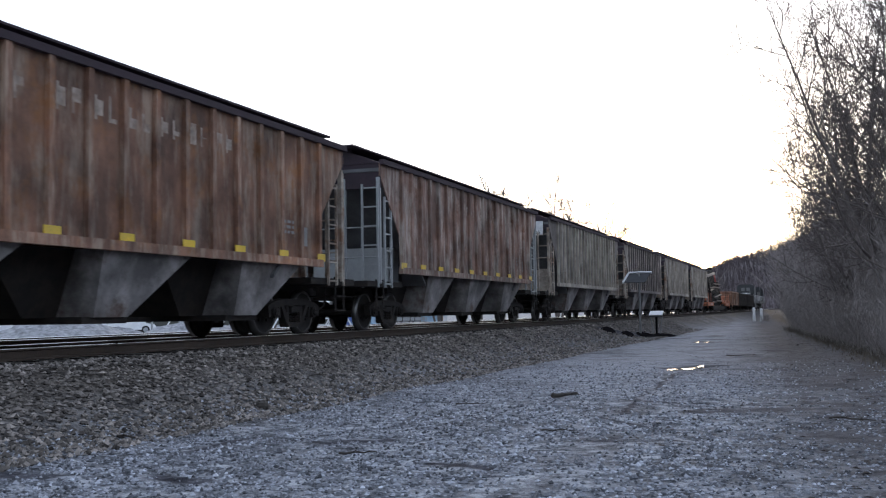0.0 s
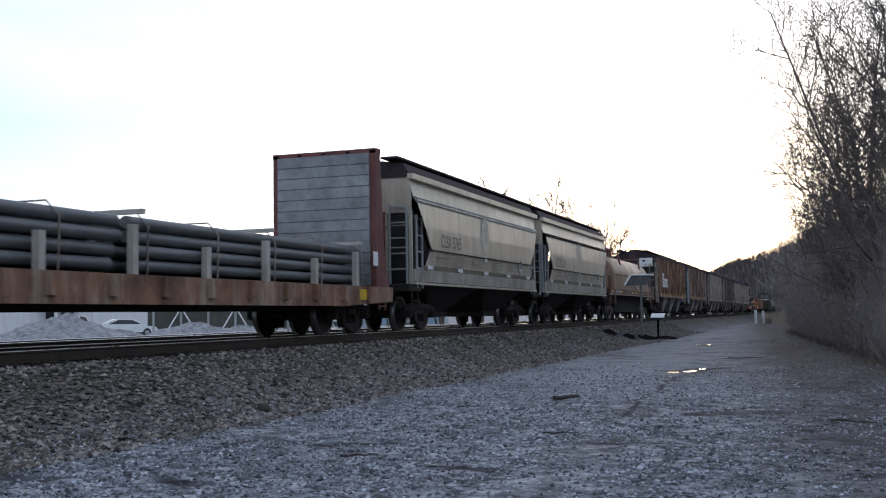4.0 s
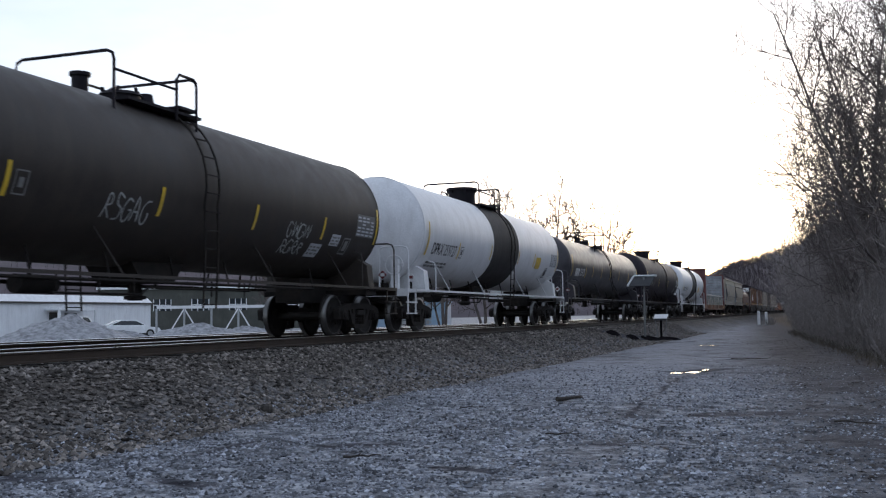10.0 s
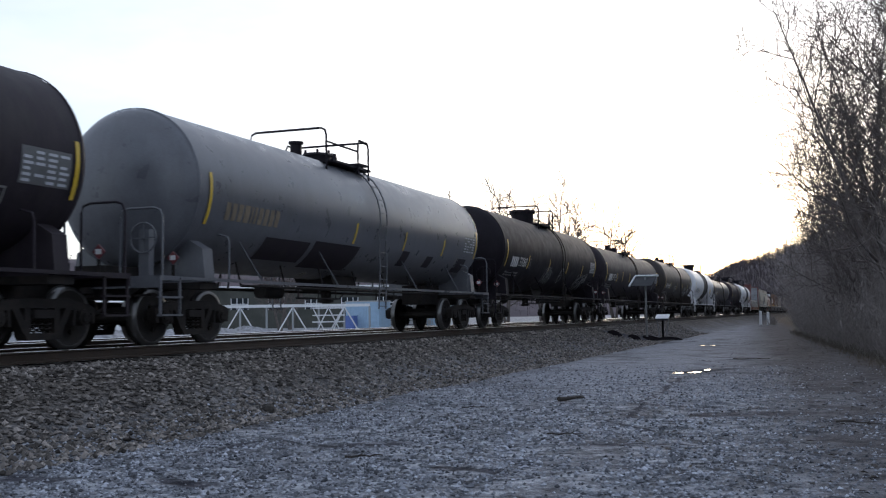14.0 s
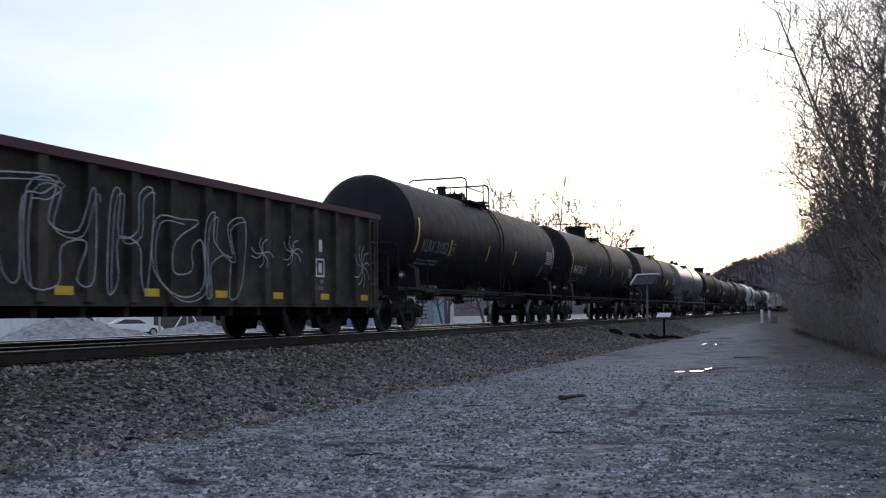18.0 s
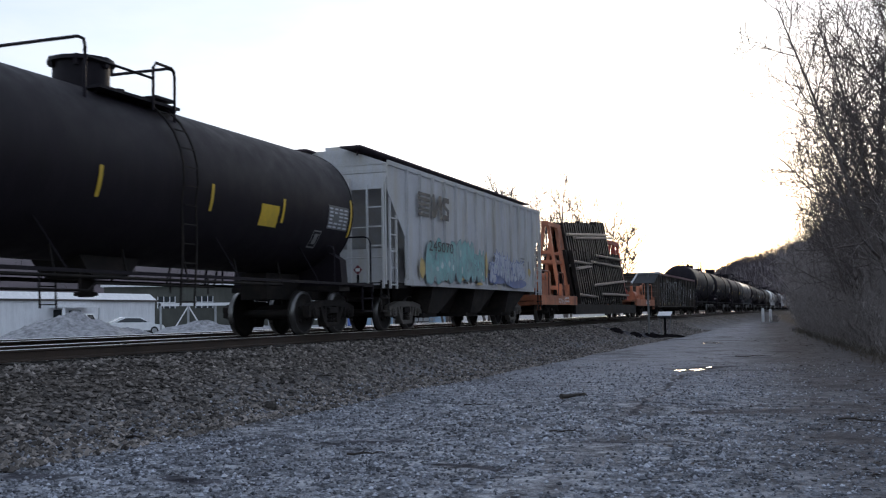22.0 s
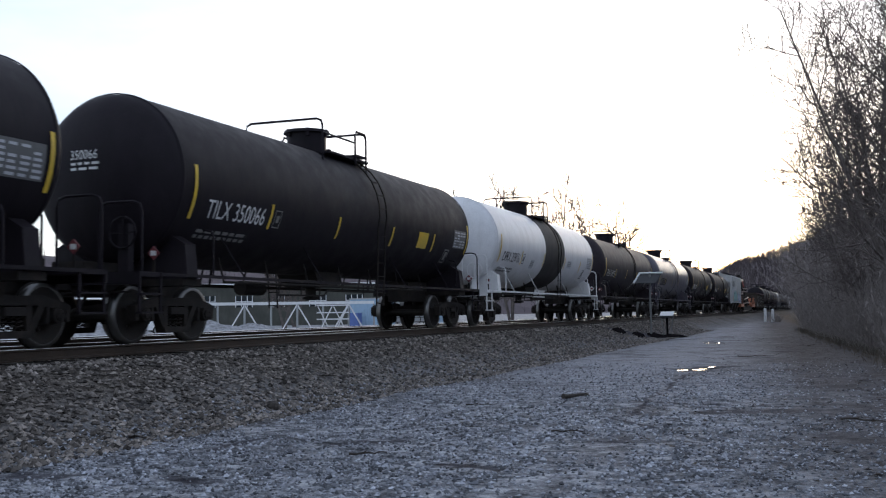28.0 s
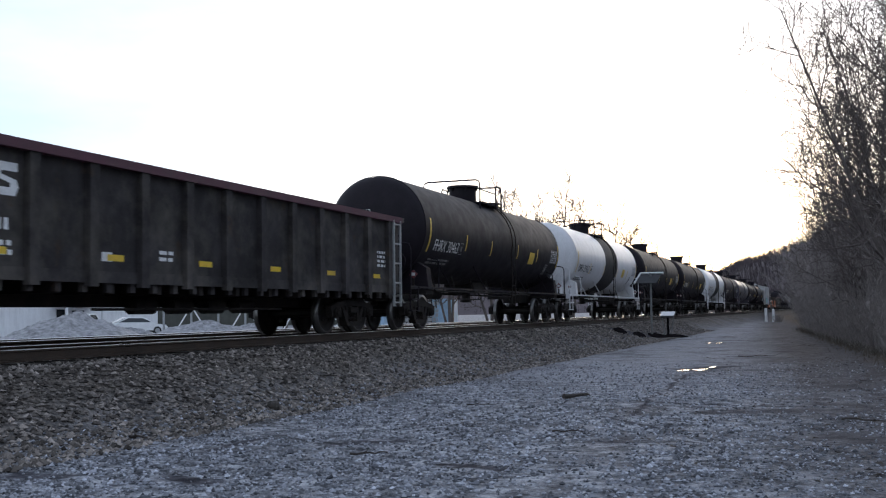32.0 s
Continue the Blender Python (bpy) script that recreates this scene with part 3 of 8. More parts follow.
def sideframe_mesh(s, material):
    """Cast side frame of a three-piece truck, with its bearing ends."""
    m = Mesh()
    x0, x1 = s * 0.93, s * 1.09
    x0, x1 = min(x0, x1), max(x0, x1)
    top = [(-1.16, 0.60), (-0.98, 0.66), (-0.5, 0.74), (0.5, 0.74), (0.98, 0.66), (1.16, 0.60), (1.16, 0.50), (0.98, 0.54), (0.48, 0.60), (-0.48, 0.60), (-0.98, 0.54), (-1.16, 0.50)]
    m.prism(top, "x", x0, x1)
    for q in (-1, 1):
        m.prism([(q * 0.62, 0.60), (q * 0.50, 0.62), (q * 0.26, 0.24), (q * 0.36, 0.16)], "x", x0, x1)
        m.prism([(q * 0.36, 0.60), (q * 0.25, 0.60), (q * 0.25, 0.24), (q * 0.36, 0.24)], "x", x0 + 0.01, x1 - 0.01)
        m.prism([(q * 0.72, 0.60), (q * 0.66, 0.58), (q * 0.64, 0.34), (q * 0.70, 0.34)], "x", x0, x1)
        m.prism([(q * 1.16, 0.60), (q * 1.06, 0.58), (q * 1.06, 0.36), (q * 1.14, 0.36)], "x", x0, x1)
        m.cyl((s * 0.95, q * 0.889, 0.457), (s * 1.12, q * 0.889, 0.457), 0.125, n=16)
        m.cyl((s * 1.12, q * 0.889, 0.457), (s * 1.15, q * 0.889, 0.457), 0.085, n=12)
        for a in range(3):
            g = a * 2.094 + 0.5
            m.cyl((s * 1.14, q * 0.889 + 0.055 * math.cos(g), 0.457 + 0.055 * math.sin(g)), (s * 1.165, q * 0.889 + 0.055 * math.cos(g), 0.457 + 0.055 * math.sin(g)), 0.016, n=6)
    m.prism([(-0.40, 0.24), (0.40, 0.24), (0.34, 0.14), (-0.34, 0.14)], "x", x0 - 0.02, x1 + 0.02)
    return m.mesh("side_frame", material)


def spring_mesh(s):
    m = Mesh()
    for y in (-0.16, 0.0, 0.16):
        pts = [(s * 1.01 + 0.055 * math.cos(a * 0.9), y + 0.055 * math.sin(a * 0.9), 0.245 + a * 0.0088) for a in range(26)]
        m.tube(pts, 0.014, 4)
    return m.mesh("spring_nest", GRIME_SHADE)


def bolster_mesh():
    m = Mesh()
    m.prism([(-1.12, 0.48), (-0.5, 0.42), (0.5, 0.42), (1.12, 0.48), (1.12, 0.60), (0.4, 0.68), (-0.4, 0.68), (-1.12, 0.60)], "y", -0.2, 0.2)
    m.cyl((0, 0, 0.66), (0, 0, 0.86), 0.2, n=16)
    m.bar((-0.75, -0.45, 0.42), (0.75, -0.45, 0.42), 0.1, 0.12)
    m.bar((-0.75, 0.45, 0.42), (0.75, 0.45, 0.42), 0.1, 0.12)
    for s in (-0.745, 0.745):
        for q in (-1, 1):
            m.box(s - 0.05, s + 0.05, q * 0.40 - 0.04, q * 0.40 + 0.04, 0.32, 0.58)
    return m.mesh("truck", GRIME_SHADE)


WHEELSET, WTREAD, BOLSTER = wheelset_mesh(), tread_mesh(), bolster_mesh()
FRAMES = {0: [sideframe_mesh(s, GRIME_SHADE) for s in (-1, 1)], 1: [sideframe_mesh(s, GRIME_LIGHT) for s in (-1, 1)]}
SPRINGS = [spring_mesh(s) for s in (-1, 1)]
WHEELSETS = {1: [], -1: []}
CARS = []           # (car, place of its centre along the track at the start)


def truck(car, y, pale=0):
    t = link("truck", BOLSTER, car, "four-wheel truck of grimy cast steel", at=pose(0, y, RAIL_Z))
    lift = pose(0, 0, WHEEL_R - 0.457)
    for i in (0, 1):
        link("side_frame", FRAMES[pale][i], t, at=lift)
        link("spring_nest", SPRINGS[i], t, at=lift)
    for q in (-1, 1):
        w = link("wheelset", WHEELSET, t, at=pose(0, q * 0.889, WHEEL_R))
        w.data = WHEELSET_ALL
        WHEELSETS[q].append(w)


def joined_wheelset():
    """Wheels, axle and bright treads in one mesh of two materials."""
    a, b = WHEELSET, WTREAD
    vs = [tuple(v.co) for v in a.vertices] + [tuple(v.co) for v in b.vertices]
    k = len(a.vertices)
    fs = [tuple(p.vertices) for p in a.polygons] + [tuple(i + k for i in p.vertices) for p in b.polygons]
    me = bpy.data.meshes.new("wheelset")
    me.from_pydata(vs, [], fs)
    me.materials.append(WHEEL)
    me.materials.append(TREAD)
    n = len(a.polygons)
    for i, p in enumerate(me.polygons):
        p.use_smooth = True
        p.material_index = 0 if i < n else 1
    me.update()
    return me


WHEELSET_ALL = joined_wheelset()


def car(name, label, front, rear, group="train"):
    """A car whose couplings meet at front and rear along the track at the start of the clip."""
    y = (front + rear) / 2
    t = thing(name, label, "freight car", group, at=pose(TRACK, y, 0))
    CARS.append((t, y))
    return t, front - rear


def couplers(t, half, material=None):
    for s in (-1, 1):
        m = Mesh()
        m.box(-0.09, 0.09, min(s * (half - 0.75), s * (half - 0.1)), max(s * (half - 0.75), s * (half - 0.1)), 0.76, 0.94)
        m.box(-0.15, 0.12, min(s * (half - 0.22), s * (half + 0.04)), max(s * (half - 0.22), s * (half + 0.04)), 0.72, 0.99)
        m.tube([(0.25, s * (half - 0.7), 0.85), (0.3, s * (half - 0.4), 0.55), (0.22, s * (half - 0.1), 0.42), (0.1, s * (half + 0.02), 0.40)], 0.028, 6)
        m.bar((-0.9, s * (half - 0.55), 0.78), (1.2, s * (half - 0.55), 0.78), 0.03, 0.03)
        part("coupler", m, GRIME_SHADE, t)


def on_tank(m, word, y, z_mid, height, rad, cz, width, off=0.012):
    """Writing wrapped round the near side of a tank; y is where it begins."""
    vs, fs = FONT[word]
    a0 = math.asin(max(-1, min(1, (z_mid - cz) / rad)))
    stretch = width / height / max(u for u, _ in vs)
    out = []
    for u, w in vs:
        a = a0 + (w - 0.5) * height / rad
        out.append(((rad + off) * math.cos(a), y + u * height * stretch, cz + (rad + off) * math.sin(a)))
    m.add(out, fs)


def patch(m, y0, y1, z0, z1, rad, cz, off=0.01, n=5):
    """A flat sticker or stripe wrapped on the near side of a tank between two heights."""
    a0, a1 = math.asin((z0 - cz) / rad), math.asin((z1 - cz) / rad)
    vs = []
    for k in range(n + 1):
        a = a0 + (a1 - a0) * k / n
        vs += [((rad + off) * math.cos(a), y0, cz + (rad + off) * math.sin(a)), ((rad + off) * math.cos(a), y1, cz + (rad + off) * math.sin(a))]
    m.add(vs, [(2 * k, 2 * k + 1, 2 * k + 3, 2 * k + 2) for k in range(n)], True)


def smooth_line(pts, steps, closed=False):
    """Points (y, z) on a smooth curve through those given."""
    n, out = len(pts), []
    for i in range(n if closed else n - 1):
        p = [pts[(i + k) % n] if closed else pts[max(0, min(n - 1, i + k))] for k in (-1, 0, 1, 2)]
        for j in range(steps):
            t = j / steps
            out.append(tuple(0.5 * (2 * b + (c - a) * t + (2 * a - 5 * b + 4 * c - d) * t * t + (3 * b - a - 3 * c + d) * t ** 3) for a, b, c, d in zip(*p)))
    return out if closed else out + [pts[-1]]


def stroke_on_tank(m, pts, w, rad, cz, off=0.012):
    """A brush stroke along points (y, z) on the near side of a tank."""
    vs = []
    for i, (y, z) in enumerate(pts):
        a, b = pts[max(i - 1, 0)], pts[min(i + 1, len(pts) - 1)]
        d = Vector((b[0] - a[0], b[1] - a[1]))
        d = d.normalized() if d.length else Vector((1, 0))
        for sgn in (1, -1):
            g = math.asin(max(-1, min(1, (z + sgn * d.x * w / 2 - cz) / rad)))
            vs.append(((rad + off) * math.cos(g), y - sgn * d.y * w / 2, cz + (rad + off) * math.sin(g)))
    m.add(vs, [(2 * i, 2 * i + 1, 2 * i + 3, 2 * i + 2) for i in range(len(pts) - 1)])


def bars_on_tank(m, y, z, rows, width, height, rad, cz, rng):
    """Small print that cannot be read, as dashes."""
    for i in range(rows):
        q = y
        while q < y + width:
            w = rng.uniform(0.08, 0.3)
            patch(m, q, min(q + w, y + width), z - i * height * 1.7 - height, z - i * height * 1.7, rad, cz, 0.011, 1)
            q += w + 0.06


def tank_car(front, rear, paint, label, mark="", mark2="", stripes=(), lettering=None, band=None, placard=None, head_no="", pipe_paint=None, seed=1,
             dome_y=-0.15, radius=1.50, stencil=True, dark_mark=False, pale=0, scrawls=(), patches=(), belt=False, tan_mark=False, valves=False, stickers=()):
    t, length = car("tank_car", label, front, rear)
    if valves:
        dome_y -= 0.65
    rng = random.Random(seed)
    half = length / 2
    rad = radius
    cz = 1.30 + rad
    body = half - 0.98
    lettering = lettering or WHITEPAINT
    pipe = pipe_paint or paint
    straight = body - 0.62
    heads = [(math.sin(a), math.cos(a)) for a in (radians(10 * k) for k in range(1, 10))]
    prof = [(-straight - 0.62 * s, max(0.004, rad * c)) for s, c in heads[::-1]] + [(-straight, rad), (-straight + 0.05, rad)]
    prof += [(straight - 0.05, rad), (straight, rad)] + [(straight + 0.62 * s, max(0.004, rad * c)) for s, c in heads]
    m = Mesh()
    m.lathe(prof, cz, 64)
    shell = part("tank_shell", m, paint, t)
    for s in (-1, 1):
        m = Mesh()
        ring = [(s * (straight + 0.0), rad + 0.004), (s * (straight + 0.02), rad + 0.016), (s * (straight + 0.06), rad + 0.012), (s * (straight + 0.08), rad - 0.01)]
        m.lathe(ring if s > 0 else ring[::-1], cz, 64)
        part("head_seam", m, paint, shell)
    if band:
        m = Mesh()
        m.lathe([(band[0], rad + 0.006), (band[1], rad + 0.006)], cz, 64)
        part("black_band", m, BAND, shell, "wide black band round the middle of the tank")
    # stub sills, saddles and end platforms
    for s in (-1, 1):
        m = Mesh()
        a, b = sorted((s * (half - 3.6), s * (half - 0.45)))
        m.box(-0.32, 0.32, a, b, 0.72, 1.30)
        part("stub_sill", m, GRIME_SHADE, t, "black stub sill")
        m = Mesh()
        yb = s * (half - 1.94)
        m.prism([(-1.42, 1.02), (1.42, 1.02), (1.36, 1.62), (1.05, 1.80), (0.6, 1.52), (0, 1.42), (-0.6, 1.52), (-1.05, 1.80), (-1.36, 1.62)], "y", yb - 0.16, yb + 0.16)
        saddle = part("saddle", m, pipe, t)
        m = Mesh()
        m.box(-1.4, 1.4, yb - 0.28, yb + 0.28, 0.90, 1.018)
        part("body_bolster", m, GRIME_SHADE, saddle, "black body bolster")
        m = Mesh()
        a, b = sorted((s * (half - 1.02), s * (half - 0.42)))
        m.box(-1.45, 1.45, a, b, 1.02, 1.10)
        m.bar((-1.45, s * (half - 0.42), 1.0), (1.45, s * (half - 0.42), 1.0), 0.05, 0.2)
        part("end_platform", m, pipe, t)
        for q in (-1, 1):
            m = Mesh()
            x = q * 1.42
            for dy in (0.44, 1.0):
                m.bar((x, s * (half - dy), 1.05), (x, s * (half - dy), 0.42), 0.03, 0.05)
            for z in (0.44, 0.74):
                m.bar((x, s * (half - 0.42), z), (x, s * (half - 1.02), z), 0.10, 0.03)
            part("sill_step", m, pipe, t)
            m = Mesh()
            y1, y2 = s * (half - 0.5), s * (half - 0.5)
            m.tube([(q * 1.42, y1, 1.08), (q * 1.42, y1, 2.08), (q * 1.37, y1, 2.20), (q * 1.25, y1, 2.24), (q * 0.75, y1, 2.24)] +
                   [(q * 0.62, y1, 2.20), (q * 0.58, y1, 2.08), (q * 0.58, y1, 1.08)], 0.022, 6)
            part("end_handrail", m, pipe, t)
            m = Mesh()
            yo = s * (half - 2.55)
            m.tube([(q * 1.44, yo, 1.05), (q * 1.44, yo, 1.78), (q * 1.40, yo - s * 0.0, 1.88), (q * 1.20, yo, 1.93)], 0.022, 6)
            part("grab_rail", m, pipe, t)
    # running rails with stays
    for q in (-1, 1):
        m = Mesh()
        m.bar((q * 1.45, -half + 0.95, 1.065), (q * 1.45, half - 0.95, 1.065), 0.06, 0.055)
        rail = part("side_rail", m, pipe, t)
        for yy in (-0.30, -0.12, 0.14, 0.32):
            m = Mesh()
            y = yy * length
            m.bar((q * 1.44, y, 1.07), (q * 1.12, y - 0.35, 1.85), 0.05, 0.02)
            part("stay", m, pipe, rail)
    # outlet and piping under the belly
    m = Mesh()
    m.prism([(-0.85, 1.46), (0.85, 1.46), (0.55, 1.10), (0.25, 1.02), (-0.25, 1.02), (-0.55, 1.10)], "x", -0.5, 0.5)
    m.cyl((0, 0, 1.1), (0, 0, 0.72), 0.13, n=12)
    m.cyl((0, 0, 0.80), (0, 0, 0.74), 0.2, n=12)
    part("bottom_outlet", m, GRIME_SHADE, t)
    m = Mesh()
    for q in (-1, 1):
        m.tube([(q * 0.85, -straight * 0.7, 1.02), (q * 0.85, straight * 0.7, 1.02)], 0.03, 5)
        for k in range(7):
            y = -straight * 0.7 + k * straight * 1.4 / 6
            m.bar((q * 0.85, y, 1.0), (q * 0.7, y, 1.6), 0.03, 0.03)
    m.tube([(0.85, -3.2, 0.80), (0.85, -1.0, 0.80), (0.85, -0.8, 0.92), (0.85, 2.6, 0.92)], 0.022, 5)
    for y in (-3.1, -2.1, -1.2, 1.2, 2.4):
        m.bar((0.85, y, 0.78), (0.85, y, 1.1), 0.025, 0.025)
    m.cyl((-0.4, -2.6, 0.98), (-0.4, -1.7, 0.98), 0.16, n=12)
    part("brake_piping", m, GRIME_SHADE, t)
    # manway, platform and railing
    if valves:
        m = Mesh()
        m.cyl((0, dome_y - 0.75, cz + rad - 0.08), (0, dome_y - 0.75, cz + rad + 0.3), 0.14, n=12)
        m.cyl((0, dome_y - 0.75, cz + rad + 0.3), (0, dome_y - 0.75, cz + rad + 0.36), 0.18, n=12)
        part("vent_valve", m, BLACK, t, "black relief valve")
        m = Mesh()
        m.cyl((0, dome_y + 0.35, cz + rad - 0.1), (0, dome_y + 0.35, cz + rad + 0.16), 0.36, n=20)
        m.cyl((0, dome_y + 0.35, cz + rad + 0.16), (0, dome_y + 0.35, cz + rad + 0.22), 0.4, 0.34, n=20)
        for k in range(6):
            g = k * 1.047
            m.cyl((0.33 * math.cos(g), dome_y + 0.35 + 0.33 * math.sin(g), cz + rad + 0.2), (0.33 * math.cos(g), dome_y + 0.35 + 0.33 * math.sin(g), cz + rad + 0.29), 0.035, n=6)
        m.cyl((0.1, dome_y + 0.95, cz + rad - 0.05), (0.1, dome_y + 0.95, cz + rad + 0.3), 0.2, 0.13, n=12)
        part("manway", m, BLACK, t, "low bolted manway with valves")
    else:
        m = Mesh()
        m.cyl((0, dome_y, cz + rad - 0.12), (0, dome_y, cz + rad + 0.44), 0.47, n=24)
        m.cyl((0, dome_y, cz + rad + 0.44), (0, dome_y, cz + rad + 0.51), 0.56, 0.54, n=24)
        for k in range(6):
            a = k * 1.047
            m.box(0.5 * math.cos(a) - 0.04, 0.5 * math.cos(a) + 0.04, dome_y + 0.5 * math.sin(a) - 0.04, dome_y + 0.5 * math.sin(a) + 0.04, cz + rad + 0.34, cz + rad + 0.52)
        part("manway", m, BLACK, t, "black bolted manway housing")
    zt = cz + rad
    m = Mesh()
    for x in (-0.8, 0.8):
        m.bar((x, dome_y - 0.75, zt - 0.14), (x, dome_y + 1.45, zt - 0.14), 0.36, 0.05)
        for y in (dome_y - 0.6, dome_y + 0.5, dome_y + 1.5):
            m.bar((x, y, zt - 0.12), (x * 0.75, y, zt - 0.42), 0.05, 0.05)
    m.bar((-1.0, dome_y + 1.0, zt - 0.04), (1.0, dome_y + 1.0, zt - 0.04), 0.55, 0.05)
    m.cyl((0.1, dome_y + 0.85, zt - 0.1), (0.1, dome_y + 0.85, zt + 0.18), 0.12, n=12)
    part("platform", m, BLACK, t)
    top = zt + 0.57
    for y, side in ((dome_y - 1.15, -1), (dome_y + 1.25, 1)):
        m = Mesh()
        m.tube([(-1.0, y, zt - 0.45), (-1.0, y, top - 0.16), (-0.97, y, top - 0.05), (-0.86, y, top), (0.86, y, top), (0.97, y, top - 0.05), (1.0, y, top - 0.16), (1.0, y, zt - 0.45)], 0.028, 6)
        part("top_railing", m, BLACK, t, "bent pipe railing")
    for q in (-1, 1):
        m = Mesh()
        x = q * 1.0
        m.tube([(x, dome_y + 0.62, zt - 0.3), (x, dome_y + 0.62, top - 0.12), (x, dome_y + 0.70, top - 0.03), (x, dome_y + 1.15, top - 0.03), (x, dome_y + 1.24, top - 0.10)], 0.028, 6)
        part("top_railing", m, BLACK, t, "bent pipe railing")
        m = Mesh()
        m.tube([(x, dome_y - 1.15, zt + 0.25), (x, dome_y + 0.62, zt + 0.25)], 0.024, 5)
        part("mid_rail", m, BLACK, t)
    # ladder up the near and the far side
    for q in (-1, 1):
        m = Mesh()
        yl = dome_y + 0.95
        for dy in (-0.21, 0.21):
            pts = [(q * 1.47, yl + dy, 0.55), (q * 1.52, yl + dy, 1.6)]
            for k in range(1, 9):
                a = radians(-25 + k * 11)
                pts.append((q * (rad + 0.09) * math.cos(a), yl + dy, cz + (rad + 0.09) * math.sin(a)))
            m.tube(pts, 0.02, 4)
        for k in range(11):
            z = 0.62 + k * 0.33
            if z > cz:
                x = math.sqrt(max(0.1, (rad + 0.09) ** 2 - (z - cz) ** 2))
            else:
                x = 1.5 + max(0, z - 1.6) * 0.07
            m.bar((q * x, yl - 0.21, z), (q * x, yl + 0.21, z), 0.022, 0.022)
        part("ladder", m, GRIME_SHADE if paint not in (GREY, SLATE) else paint, t)
    # reflectors, writing and placards
    for y, z in stripes:
        m = Mesh()
        patch(m, y - 0.045, y + 0.045, z - 0.24, z + 0.24, rad, cz)
        part("reflector", m, YELLOW, shell, "yellow reflective strip")
    m = Mesh()
    patch(m, -straight + 0.27, -straight + 0.36, 2.08, 3.0, rad, cz, 0.02, 8)
    part("reflector", m, YELLOW, shell, "yellow reflective strip")
    m = Mesh()
    patch(m, straight - 0.13, straight - 0.04, 2.15, 3.0, rad, cz, 0.02, 8)
    part("reflector", m, YELLOW, shell, "yellow reflective strip")
    if mark:
        m = Mesh()
        if mark2:
            q = -straight + 1.02
            for w in (0.2, 0.24, 0.22, 0.22):
                patch(m, q, q + w - 0.05, 2.10, 2.45, rad, cz, 0.012, 3)
                q += w
            on_tank(m, mark2, q + 0.14, 2.30, 0.34, rad, cz, 0.98)
        else:
            on_tank(m, mark, -straight + 0.8, 2.29, 0.34, rad, cz, 2.03)
        part("lettering", m, BLACKLET if dark_mark else lettering, shell, "painted reporting number")
        m = Mesh()
        bars_on_tank(m, -straight + 0.75, 1.93, 2, 1.7, 0.055, rad, cz, rng)
        part("small_print", m, GREYLET if not dark_mark else STENCIL, shell)
        m = Mesh()
        y = -straight + (3.36 if mark2 else 2.95 if mark.startswith("FHRX") else 3.2)
        for a, b, c, d in ((y, y + 0.26, 2.12, 2.14), (y, y + 0.26, 2.44, 2.46), (y, y + 0.02, 2.12, 2.46), (y + 0.24, y + 0.26, 2.12, 2.46), (y + 0.08, y + 0.18, 2.22, 2.36)):
            patch(m, a, b, c, d, rad, cz, 0.012, 2)
        part("test_stencil", m, GREYLET if not dark_mark else BLACKLET, shell)
    if head_no:
        m = Mesh()
        vs, fs = FONT[head_no]
        h = 0.16
        def on_head(u, w):
            x, z = -0.42 + u * h * 0.85, 3.08 + w * h
            k = min(0.98, math.hypot(x, z - cz) / rad)
            return (x, -straight - 0.62 * math.sqrt(1 - k * k) - 0.012, z)
        m.add([on_head(u, w) for u, w in vs], fs)
        for i in range(2):
            q = -0.40
            while q < 0.05:
                w = rng.uniform(0.08, 0.2)
                z = 2.98 - i * 0.09
                m.add([on_head((a + 0.42) / (h * 0.85), (b - 3.08) / h) for a, b in ((q, z), (q + w, z), (q + w, z + 0.045), (q, z + 0.045))], [(0, 1, 2, 3)])
                q += w + 0.05
        part("head_number", m, BLACKLET if dark_mark else lettering, shell)
    if stencil:
        m = Mesh()
        y0 = straight - 1.22
        patch(m, y0, y0 + 1.02, 2.28, 2.80, rad, cz, 0.008, 4)
        part("data_panel", m, STENCIL2 if dark_mark else STENCIL, shell, "stencilled data panel")
        m = Mesh()
        for i in range(6):
            for k in range(4):
                if rng.random() < 0.85:
                    patch(m, y0 + 0.04 + k * 0.245, y0 + 0.24 + k * 0.245 - rng.uniform(0, 0.06), 2.31 + i * 0.08, 2.35 + i * 0.08, rad, cz, 0.013, 1)
        part("small_print", m, STENCIL2 if not dark_mark else GREYLET, shell)
        m = Mesh()
        y1 = straight - 1.75
        for a, b, c, d in ((y1, y1 + 0.36, 1.84, 1.87), (y1, y1 + 0.36, 2.18, 2.21), (y1, y1 + 0.03, 1.84, 2.21), (y1 + 0.33, y1 + 0.36, 1.84, 2.21), (y1 + 0.1, y1 + 0.27, 1.92, 2.14)):
            patch(m, a, b, c, d, rad, cz, 0.012, 2)
        part("notice_frame", m, GREYLET if not dark_mark else BLACKLET, shell)
    if placard:
        m = Mesh()
        patch(m, placard[0], placard[0] + 0.7, 2.14, 2.56, rad, cz, 0.01, 3)
        part("yellow_sign", m, YELLOW, shell, "yellow warning panel")
    for s in (-1, 1):
        m = Mesh()
        y = s * (half - 0.98)
        c, k = Vector((1.3, y, 1.42)), 0.115
